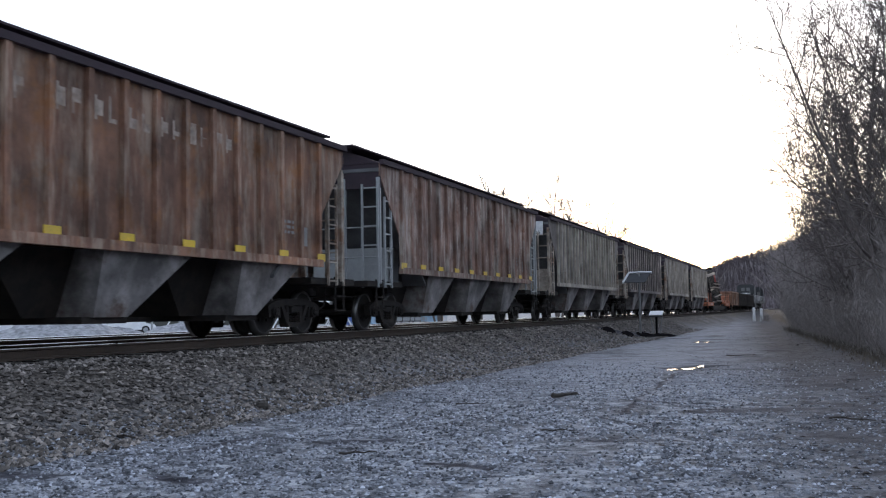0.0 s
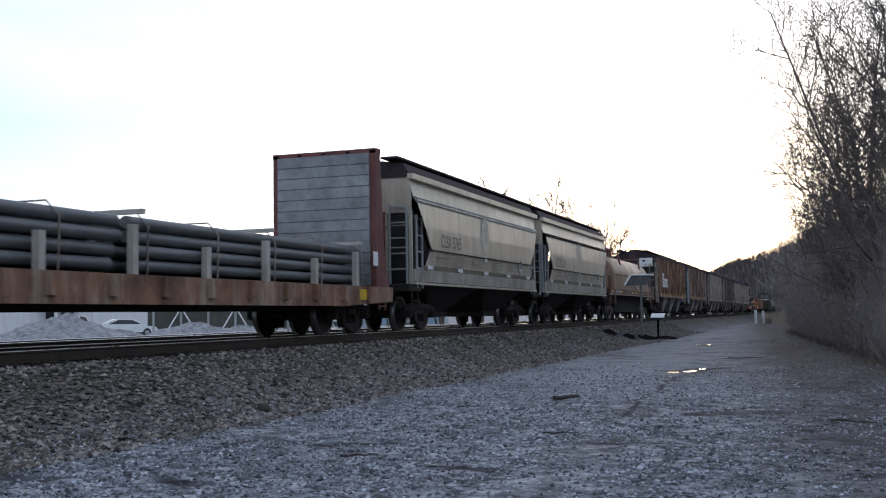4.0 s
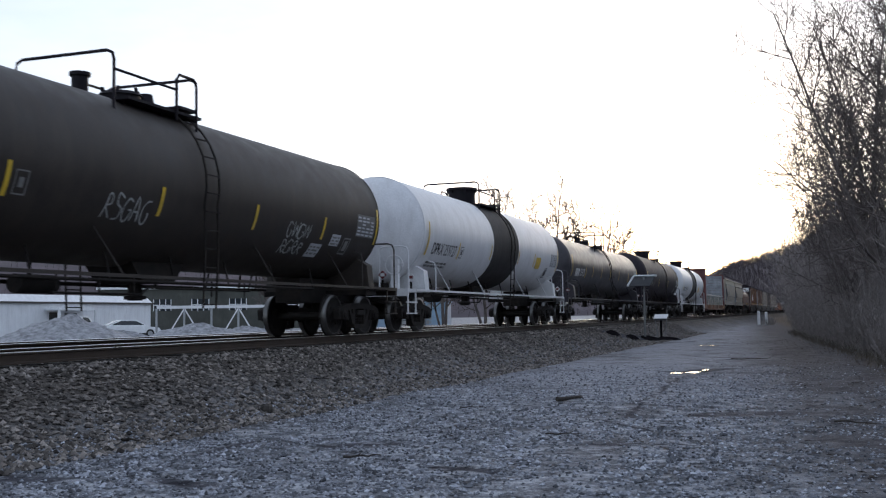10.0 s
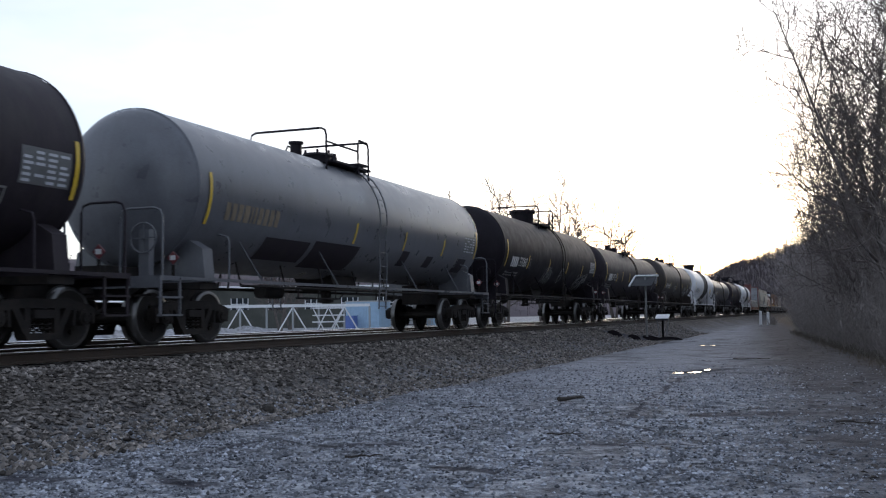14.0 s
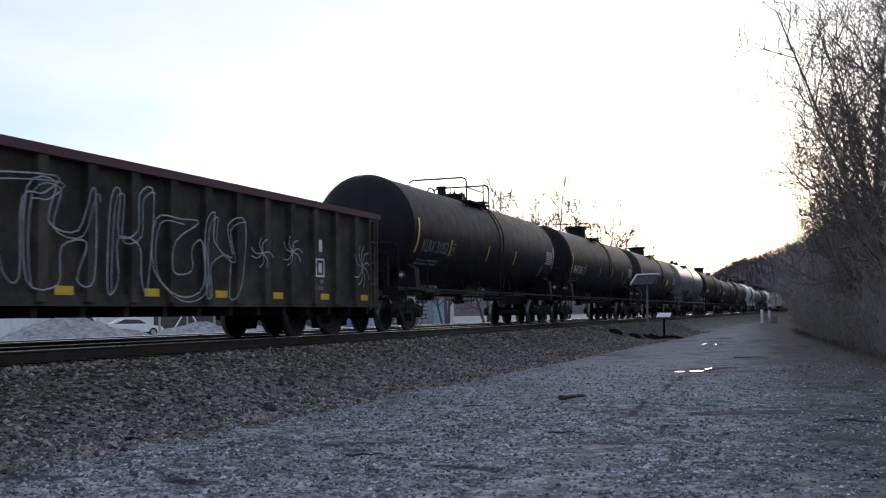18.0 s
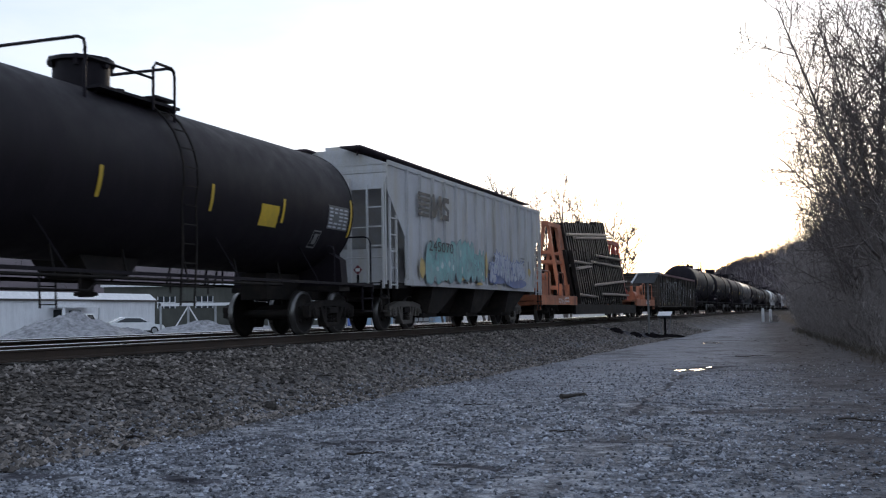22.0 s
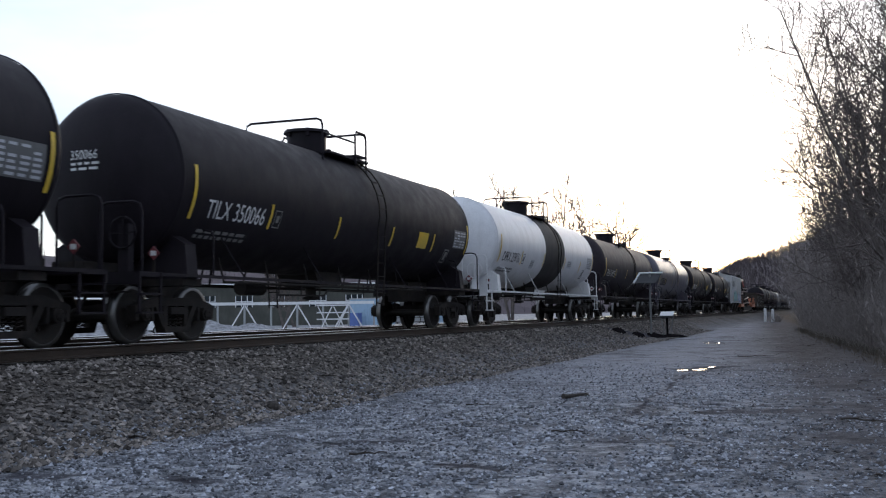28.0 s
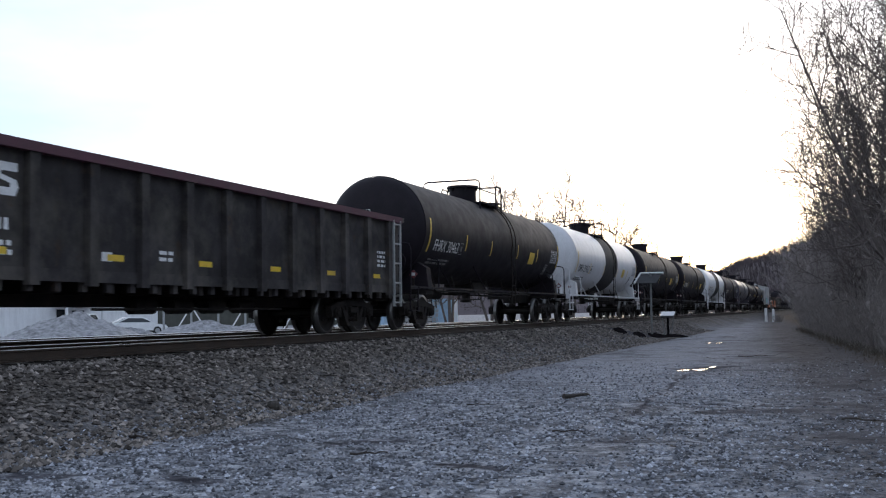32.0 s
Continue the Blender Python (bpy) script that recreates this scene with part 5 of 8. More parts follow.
        part("gate", m, GRIME_SHADE, h)
    m = Mesh()
    m.box(-0.2, 0.2, -side, side, 0.85, 1.2)
    part("centre_sill", m, GRIME_SHADE, t)
    # lettering and reflectors
    x = W + 0.086
    if yellow:
        for k in range(0, ribs, max(1, ribs // 8)):
            y = -side + 2 * side * k / (ribs - 1)
            m = Mesh()
            m.box(x, x + 0.012, y - 0.18, y + 0.18, low + 0.0, low + 0.16)
            part("reflector", m, YELLOW, t, "yellow reflective strip")
    if number:
        sp = 2 * side / (ribs - 1)
        y = -side + sp * 1
        for i, (w, z) in enumerate((("17", 2.22), ("80", 2.22), ("35", 2.22))):
            q = y + i * sp
            m = Mesh()
            m.box(W + 0.004, W + 0.088, q, q + sp - 0.004, 2.1, 3.05 if i == 0 else 2.7)
            pl = part("number_panel", m, WHITEPAINT, t, "white painted panel")
            m = Mesh()
            on_side(m, w, q + 0.16, z, 0.36, W + 0.092, sp - 0.3)
            if i == 0:
                on_side(m, "N W", q + 0.16, 2.66, 0.28, W + 0.092, sp - 0.3)
            part("number", m, BLACKLET, pl)
    if ghost:
        sp = 2 * side / (ribs - 1)
        for k in range(5, ribs - 4):
            q = -side + sp * k
            for a in (0.16, 0.5):
                if rng.random() < 0.8:
                    m = Mesh()
                    h = rng.uniform(0.28, 0.42)
                    plate(m, W + 0.006, q + a, q + a + 0.06, 3.35, 3.35 + h)
                    plate(m, W + 0.006, q + a + 0.06, q + a + 0.2, 3.35 + rng.choice((0, h * 0.45, h - 0.07)), 3.35 + rng.choice((0.07, h * 0.5, h)))
                    part("worn_letter", m, WORNLET, t, "worn-off large letter")
    if white_panel:
        m = Mesh()
        m.box(0.42, 1.30, -e - 0.03, -e + 0.0, top - 0.66, top - 0.08)
        pl = part("end_panel", m, WHITEPAINT, t, "white number panel on the end")
        m = Mesh()
        vs, fs = FONT["178035"]
        k = 0.66 / max(u for u, _ in vs)
        m.add([(0.53 + u * k, -e - 0.036, top - 0.60 + w * 0.13) for u, w in vs], fs)
        m.add([(a, -e - 0.036, b) for a, b in ((0.6, top - 0.34), (0.82, top - 0.34), (0.82, top - 0.22), (0.6, top - 0.22))], [(0, 1, 2, 3)])
        part("number", m, BLACKLET, pl)
    m = Mesh()
    print_bars(m, W + 0.006, side - 1.6, 2.3, 3, 0.5, 0.06, rng)
    plate(m, W + 0.006, side - 0.85, side - 0.5, 1.8, 2.2)
    part("small_print", m, GREYLET, t)
    couplers(t, half)
    truck(t, half - 2.6, pale)
    truck(t, -half + 2.6, pale)
    return t


def smooth_hopper(label, front, rear, paint, mark, seed):
    """A smooth-sided covered hopper with a curved body and a wide eave."""
    t, length = car("covered_hopper", label, front, rear)
    rng = random.Random(seed)
    half = length / 2
    S = 6.3
    prof = [(1.40, 1.62), (1.52, 1.75), (1.56, 2.15), (1.60, 2.2), (1.61, 2.8), (1.58, 3.4), (1.53, 3.5), (1.50, 3.54), (1.42, 4.05)]
    def cut(z):
        pts = [(1.62, S - 0.5), (2.2, S - 0.9), (3.1, S - 0.1), (3.6, S + 0.25), (4.2, S + 0.35)]
        for (a, ya), (b, yb) in zip(pts, pts[1:]):
            if z <= b:
                return ya + (yb - ya) * (z - a) / (b - a)
        return pts[-1][1]
    for s in (-1, 1):
        m = Mesh()
        vs, fs = [], []
        cols = 14
        for x, z in prof:
            for k in range(cols + 1):
                vs.append((s * x, -cut(z) + 2 * cut(z) * k / cols, z))
        for j in range(len(prof) - 1):
            for k in range(cols):
                q = (j * (cols + 1) + k, j * (cols + 1) + k + 1, (j + 1) * (cols + 1) + k + 1, (j + 1) * (cols + 1) + k)
                fs.append(q if s > 0 else q[::-1])
        m.add(vs, fs)
        part("side_sheet", m, paint, t)
        for z, w in ((3.47, 0.03 if seed % 2 else 0.055), (3.56, 0.02 if seed % 2 else 0.035), (2.17, 0.02)):
            m = Mesh()
            q = 1.60 if z > 3 else 1.62
            q = 1.565 if z > 3.5 else q
            m.box(min(s * (q - 0.08), s * q), max(s * (q - 0.08), s * q), -cut(z), cut(z), z, z + w)
            part("ledge", m, GRIME_SHADE if seed % 2 or z < 3 else CHALK, t, "dark narrow ledge" if seed % 2 or z < 3 else "scraped pale ledge")
        m = Mesh()
        a, b = sorted((s * 1.40, s * 1.56))
        m.box(a, b, -S - 0.4, S + 0.4, 4.05, 4.2)
        part("eave", m, paint, t)
        m = Mesh()
        a, b = sorted((s * 1.36, s * 1.50))
        m.box(a, b, -S - 0.2, S + 0.2, 1.28, 1.62)
        part("side_sill", m, SILLGREY, t)
        m = Mesh()
        m.box(min(s * 1.36, s * 1.54), max(s * 1.36, s * 1.54), -S - 0.2, S + 0.2, 1.20, 1.26)
        part("sill_lip", m, paint, t)
        m = Mesh()
        m.bar((s * 1.0, -S - 0.7, 4.62), (s * 1.0, S + 0.9, 4.62), 0.5, 0.05)
        for k in range(10):
            y = -S + 2 * S * k / 9
            m.bar((s * 1.0, y, 4.66), (s * 1.0, y, 4.3), 0.06, 0.06)
        m.tube([(s * 0.8, S + 0.3, 4.66), (s * 0.8, S + 0.9, 4.72), (s * 1.0, S + 1.0, 4.5), (s * 1.2, S + 0.6, 4.1)], 0.02, 5)
        part("running_board", m, DARKROOF, t)
        for k in range(5):
            m = Mesh()
            y = -S + 1.0 + k * (2 * S - 2) / 4
            m.box(min(s * 1.5, s * 1.52), max(s * 1.5, s * 1.52), y - 0.22, y + 0.22, 1.64, 1.75)
            if s > 0:
                part("reflector", m, WHITEPAINT, t, "dirty pale reflective strip")
    # the roof slope's shade above the eave is painted as a dark roof
    m = Mesh()
    m.prism([(-1.48, 4.12), (1.48, 4.12), (1.38, 4.30), (1.25, 4.50), (0.5, 4.60), (-0.5, 4.60), (-1.25, 4.50), (-1.38, 4.30)], "y", -S - 0.35, S + 0.35)
    part("roof", m, DARKROOF, t, "dark roof with its shade put into the colour")
    for k in range(5):
        m = Mesh()
        y = -S + 1.2 + k * (2 * S - 2.4) / 4
        m.cyl((0, y, 4.52), (0, y, 4.70), 0.42, n=16)
        part("hatch", m, paint, t)
    for s in (-1, 1):
        m = Mesh()
        ye = s * (S + 0.3)
        m.box(-1.46, 1.46, min(ye, ye - s * 0.05), max(ye, ye - s * 0.05), 3.15, 4.15)
        part("end_sheet", m, paint, t)
        m = Mesh()
        vs = [(x, y, z) for y, z in ((s * (S + 0.28), 3.2), (s * (S - 2.2), 1.2)) for x in (-1.44, 1.44)]
        vs += [(x, y, z + 0.08) for x, y, z in vs]
        m.add(vs, [(0, 1, 3, 2), (4, 6, 7, 5), (0, 4, 5, 1), (2, 3, 7, 6), (0, 2, 6, 4), (1, 5, 7, 3)])
        part("slope_sheet", m, SLOPE, t)
        m = Mesh()
        m.box(-1.5, 1.5, min(s * (S - 0.3), s * (half - 0.4)), max(s * (S - 0.3), s * (half - 0.4)), 1.02, 1.2)
        m.box(-0.33, 0.33, min(s * (S - 2.6), s * (half - 0.45)), max(s * (S - 2.6), s * (half - 0.45)), 0.7, 1.03)
        part("end_platform", m, GRIME_SHADE, t)
        for x in (-1.42, -0.7, 0.0, 0.7, 1.42):
            m = Mesh()
            m.bar((x, s * (S + 0.25), 1.15), (x, s * (S + 0.25), 3.2), 0.09, 0.07)
            part("end_post", m, GALV if seed % 2 else paint, t)
        m = Mesh()
        for z in (1.6, 2.2, 2.8):
            m.tube([(-1.42, s * (S + 0.3), z), (1.42, s * (S + 0.3), z)], 0.02, 5)
        part("end_rail", m, GALV, t)
        for q in (-1, 1):
            ladder(t, q * 1.48, s * (S - 0.25), 1.1, 3.1, 0.42, GALV, across=False)
            ladder(t, q * 1.1, s * (S + 0.36), 1.1, 3.4, 0.5, GALV, across=True)
            steps(t, q * 1.46, s * (S + 0.1), GRIME_SHADE)
    for yc in (-2.7, 2.7):
        m = Mesh()
        vs = [(x, y, z) for (w, z, ya, yb) in ((1.4, 1.3, yc - 2.6, yc + 2.6), (0.7, 0.45, yc - 0.7, yc + 0.7)) for x, y in ((-w, ya), (w, ya), (w, yb), (-w, yb))]
        m.add(vs, [(0, 3, 2, 1), (4, 5, 6, 7), (0, 1, 5, 4), (1, 2, 6, 5), (2, 3, 7, 6), (3, 0, 4, 7)])
        h = part("hopper_bay", m, GRIME_SHADE, t)
        m = Mesh()
        m.box(-0.8, 0.8, yc - 0.8, yc + 0.8, 0.3, 0.46)
        part("gate", m, GRIME_SHADE, h)
    m = Mesh()
    on_side(m, mark, -4.65 if seed % 2 == 0 else -4.95, 2.3, 0.36, 1.625, 1.75)
    part("lettering", m, BLACKLET, t, "painted reporting number")
    m = Mesh()
    print_bars(m, 1.60, -4.9, 2.08, 2, 1.3, 0.07, rng)
    for y in (-3.2, -1.6, 0.6, 2.2):
        print_bars(m, 1.60, y, 2.12, 3, 0.9, 0.06, rng)
    part("small_print", m, FAINTPRINT, t)
    m = Mesh()
    vs = [(1.618, -0.4 + 0.42 * math.cos(a * 0.35), 2.95 + 0.55 * math.sin(a * 0.35)) for a in range(18)]
    m.add(vs, [tuple(range(18))])
    part("emblem", m, PALEEMBLEM, t, "pale faded oval emblem")
    for y0, y1, z0, z1 in ((3.75, 4.15, 1.92, 2.32), (-0.4, -0.15, 2.05, 2.2)):
        m = Mesh()
        plate(m, 1.60, y0, y1, z0, z1)
        part("notice", m, WHITEPAINT, t)
    m = Mesh()
    plate(m, 1.604, 3.8, 3.93, 1.97, 2.27)
    plate(m, 1.604, 3.97, 4.10, 1.97, 2.27)
    part("notice_mark", m, BLACKLET, t)
    couplers(t, half)
    truck(t, half - 2.35)
    truck(t, -half + 2.35)
    return t


def coil_car(front, rear):
    t, length = car("coil_car", "brown coil car with a rounded steel hood", front, rear)
    half = length / 2
    m = Mesh()
    arc = [(1.46, 1.62), (1.46, 2.42)]
    for k in range(13):
        a = radians(90 * k / 12)
        arc.append((1.46 * math.cos(a) ** 0.85 if k < 12 else 0.0, 2.44 + 1.14 * math.sin(a)))
    arc += [(-x, z) for x, z in arc[::-1][1:]]
    y0, y1 = -6.25, 6.15
    rows = [(y0, 0.0), (y0 + 0.02, 0.75), (y0 + 0.1, 0.9), (y0 + 0.3, 1.0), (0.25, 1.0), (y1 - 0.3, 1.0), (y1 - 0.1, 0.93), (y1 - 0.02, 0.8), (y1, 0.0)]
    n = len(arc)
    vs = []
    for y, k in rows:
        kk = 0.85 + 0.15 * k if k else 0.0
        for x, z in arc:
            vs.append((x * (1 if k > 0.7 else 0.0) * (0.94 + 0.06 * k), y, 1.62 + (z - 1.62) * (k if k else 0.4)))
    fs = [(j * n + i, (j + 1) * n + i, (j + 1) * n + i + 1, j * n + i + 1) for j in range(len(rows) - 1) for i in range(n - 1)]
    m.add(vs, [f[::-1] for f in fs], True)
    hood = part("hood", m, HOOD, t, "rounded brown steel hood in two halves")
    for z in (2.43,):
        m = Mesh()
        m.box(1.455, 1.475, y0 + 0.1, y1 - 0.1, z - 0.012, z + 0.012)
        for k in range(9):
            y = y0 + 0.9 + k * 1.3
            m.box(1.46, 1.50, y - 0.035, y + 0.035, z - 0.045, z + 0.035)
        part("hood_seam", m, BROWN, hood)
    for y in (-1.9, 0.3, 3.9):
        m = Mesh()
        pts = [(x * 1.001, y, z + 0.002) for x, z in arc]
        m.tube(pts, 0.008, 5)
        part("hood_joint", m, HOOD, hood)
    for y, q in ((-3.4, 1), (3.9, -1)):
        m = Mesh()
        m.bar((-1.2, y, 3.68), (1.2, y, 3.68), 0.08, 0.08)
        for e in (-1, 1):
            m.bar((e * 1.18, y, 3.70), (e * 1.27, y + q * 0.3, 3.02), 0.10, 0.08)
            m.tube([(e * 0.62, y, 3.70), (e * 0.78, y, 3.96), (e * 0.86, y, 3.96), (e * 1.0, y, 3.70)], 0.022, 5)
        part("lifting_arm", m, BROWN, hood)
    for y in (-0.35, 0.5):
        m = Mesh()
        m.tube([(0.0, y - 0.36, 3.56), (0.0, y - 0.36, 3.95), (0.0, y - 0.2, 4.15), (0.0, y, 4.2), (0.0, y + 0.2, 4.12), (0.0, y + 0.34, 3.95), (0.0, y + 0.42, 3.56)], 0.07, 8)
        part("lifting_loop", m, BROWN, hood)
    m = Mesh()
    m.bar((0, -3.5, 3.64), (0, 4.0, 3.64), 0.16, 0.16)
    part("ridge_bar", m, BROWN, hood)
    for s in (-1, 1):
        m = Mesh()
        a, b = sorted((s * 1.34, s * 1.5))
        m.box(a, b, -half + 0.55, half - 0.55, 1.36, 1.63)
        part("side_sill", m, BROWN, t)
        m = Mesh()
        a, b = sorted((s * 1.42, s * 1.53))
        m.box(a, b, -half + 0.5, half - 0.5, 1.31, 1.36)
        part("walkway_edge", m, PALEPOST, t)
        for y in (-6.9, -4.1, -0.5, 0.9, 2.9, 5.55):
            if s > 0:
                m = Mesh()
                m.box(1.5, 1.512, y - 0.22, y + 0.22, 1.44, 1.54)
                part("reflector", m, YELLOW, t, "yellow reflective strip")
    m = Mesh()
    m.prism([(-half + 0.5, 1.36), (half - 0.5, 1.36), (half - 0.5, 0.95), (half - 3.95, 0.88), (half - 4.3, 0.36), (-half + 4.3, 0.36), (-half + 3.95, 0.88), (-half + 0.5, 0.95)], "x", -1.05, 1.05)
    m.box(-1.4, 1.4, -half + 0.55, half - 0.55, 1.30, 1.40)
    part("underframe", m, GRIME_SHADE, t)
    for s in (-1, 1):
        for q in (-1, 1):
            ladder(t, q * 1.46, s * (half - 0.75), 0.5, 2.3, 0.45, BROWN, across=False)
            m = Mesh()
            m.box(q * 1.5 - 0.02, q * 1.5 + 0.02, s * (half - 2.0) - 0.16, s * (half - 2.0) + 0.16, 0.85, 1.3)
            part("sign_plate", m, BROWN, t)
    m = Mesh()
    on_side(m, "WRWK 164482", -6.1, 1.40, 0.19, 1.508, 1.75)
    part("lettering", m, WHITEPAINT, t, "painted reporting number")
    m = Mesh()
    rng = random.Random(5)
    for y, w in ((-2.6, 0.9), (0.15, 0.45), (3.25, 0.95), (4.6, 0.3)):
        print_bars(m, 1.506, y, 1.58, 2, w, 0.05, rng)
    part("small_print", m, GREYLET, t)
    m = Mesh()
    m.box(1.46, 1.470, 0.72, 1.76, 1.66, 2.08)
    pl = part("notice_panel", m, NOTICERED, t, "dull red notice panel")
    m = Mesh()
    print_bars(m, 1.474, 0.78, 2.02, 2, 0.34, 0.04, rng)
    print_bars(m, 1.474, 1.22, 2.02, 3, 0.48, 0.05, rng)
    part("small_print", m, WHITEPAINT, pl)
    couplers(t, half)
    truck(t, half - 2.4, 1)
    truck(t, -half + 2.4, 1)
    return t


def bulkhead_flat(front, rear):
    t, length = car("bulkhead_flat_car", "bulkhead flat car loaded with steel pipes and timber stakes", front, rear)
    half = length / 2
    E = half - 1.6
    for s in (-1, 1):
        m = Mesh()
        a, b = sorted((s * 1.34, s * 1.46))
        m.prism([(-half + 0.6, 1.08), (half - 0.6, 1.08), (half - 0.6, 0.72), (half - 3.5, 0.60), (-half + 3.5, 0.60), (-half + 0.6, 0.72)], "x", a, b)
        part("side_sill", m, RUSTY, t, "rusty brown side sill with stake pockets")
        for k in range(14):
            y = -half + 2.2 + k * (length - 4.4) / 13
            m = Mesh()
            a, b = sorted((s * 1.46, s * 1.55))
            m.box(a, b, y - 0.1, y + 0.1, 0.72, 1.06)
            part("stake_pocket", m, RUSTY, t)
    m = Mesh()
    m.box(-1.40, 1.40, -half + 0.6, half - 0.6, 0.98, 1.06)
    m.prism([(-half + 0.5, 0.98), (half - 0.5, 0.98), (half - 0.5, 0.75), (half - 4.5, 0.5), (-half + 4.5, 0.5), (-half + 0.5, 0.75)], "x", -0.4, 0.4)
    part("deck", m, GRIME_SHADE, t)
    for s in (-1, 1):
        yb = s * E
        for x in (-1.36, -0.68, 0.0, 0.68, 1.36):
            m = Mesh()
            wide = 0.16 if abs(x) > 1 else 0.1
            m.prism([(yb, 1.06), (yb + s * 0.85, 1.06), (yb + s * 0.55, 1.6), (yb + s * 0.28, 4.52), (yb, 4.52)], "x", x - wide / 2, x + wide / 2)
            part("bulkhead_post", m, MAROON, t)
        m = Mesh()
        m.box(-1.45, 1.45, min(yb, yb + s * 0.3), max(yb, yb + s * 0.3), 4.44, 4.56)
        part("bulkhead_cap", m, MAROON, t)
        m = Mesh()
        m.box(-1.3, 1.3, min(yb + s * 0.16, yb + s * 0.2), max(yb + s * 0.16, yb + s * 0.2), 1.1, 4.44)
        part("bulkhead_plate", m, MAROON, t, "dark maroon steel back of the bulkhead")
        for k in range(12):
            m = Mesh()
            z = 1.12 + k * 0.278
            m.box(-1.28, 1.28, min(yb - s * 0.07, yb), max(yb - s * 0.07, yb), z, z + 0.262)
            part("plank", m, PLANK, t)
        for q in (-1, 1):
            ladder(t, q * 1.4, yb + s * 0.42, 0.5, 3.0, 0.4, MAROON, across=False)
    m = Mesh()
    m.box(-0.7, 0.7, -E - 0.31, -E - 0.29, 3.6, 4.1)
    sg = part("number_board", m, BROWN, t)
    m = Mesh()
    for k in range(6):
        m.add([(-0.5 + k * 0.17, -E - 0.315, 3.72), (-0.4 + k * 0.17, -E - 0.315, 3.72), (-0.4 + k * 0.17, -E - 0.315, 3.92), (-0.5 + k * 0.17, -E - 0.315, 3.92)], [(0, 1, 2, 3)])
    part("small_print", m, GREYLET, sg)
    for s in (-1, 1):
        m = Mesh()
        m.box(1.46, 1.475, s * (E - 0.9) - 0.2, s * (E - 0.9) + 0.2, 0.75, 1.0)
        part("reflector", m, YELLOW, t, "yellow reflective plate")
    m = Mesh()
    plate(m, 1.46, E - 0.25, E + 0.05, 1.6, 1.95)
    part("notice", m, WHITEPAINT, t)
    rng = random.Random(8)
    for b in range(2):
        ya, yb2 = (-E + 0.4, -0.25) if b == 0 else (0.25, E - 0.4)
        for r in range(4):
            for x in (-1.1, -0.66, -0.22, 0.22, 0.66, 1.1):
                m = Mesh()
                z = 1.25 + r * 0.235
                d = rng.uniform(-0.15, 0.15)
                m.cyl((x + rng.uniform(-0.05, 0.05), ya + d, z), (x + rng.uniform(-0.05, 0.05), yb2 + d, z), 0.105, n=12)
                part("pipe", m, PIPEGREY, t)
    for k in range(9):
        y = -E + 1.0 + k * (2 * E - 2) / 8
        m = Mesh()
        m.box(1.26, 1.38, y - 0.07, y + 0.07, 1.06, 1.9 - (k % 2) * 0.25)
        part("stake", m, TIMBER, t)
        m = Mesh()
        m.box(-1.3, 1.42, y + 0.1, y + 0.2, 2.08, 2.16)
        if k % 2 == 0:
            part("cross_timber", m, TIMBER, t)
        m = Mesh()
        m.tube([(1.24, y + 0.5, 1.06), (1.26, y + 0.5, 1.9), (1.1, y + 0.4, 2.13), (-1.1, y + 0.4, 2.13)], 0.014, 4)
        part("strap", m, PALEPOST, t)
    couplers(t, half)
    truck(t, half - 2.4)
    truck(t, -half + 2.4)
    return t


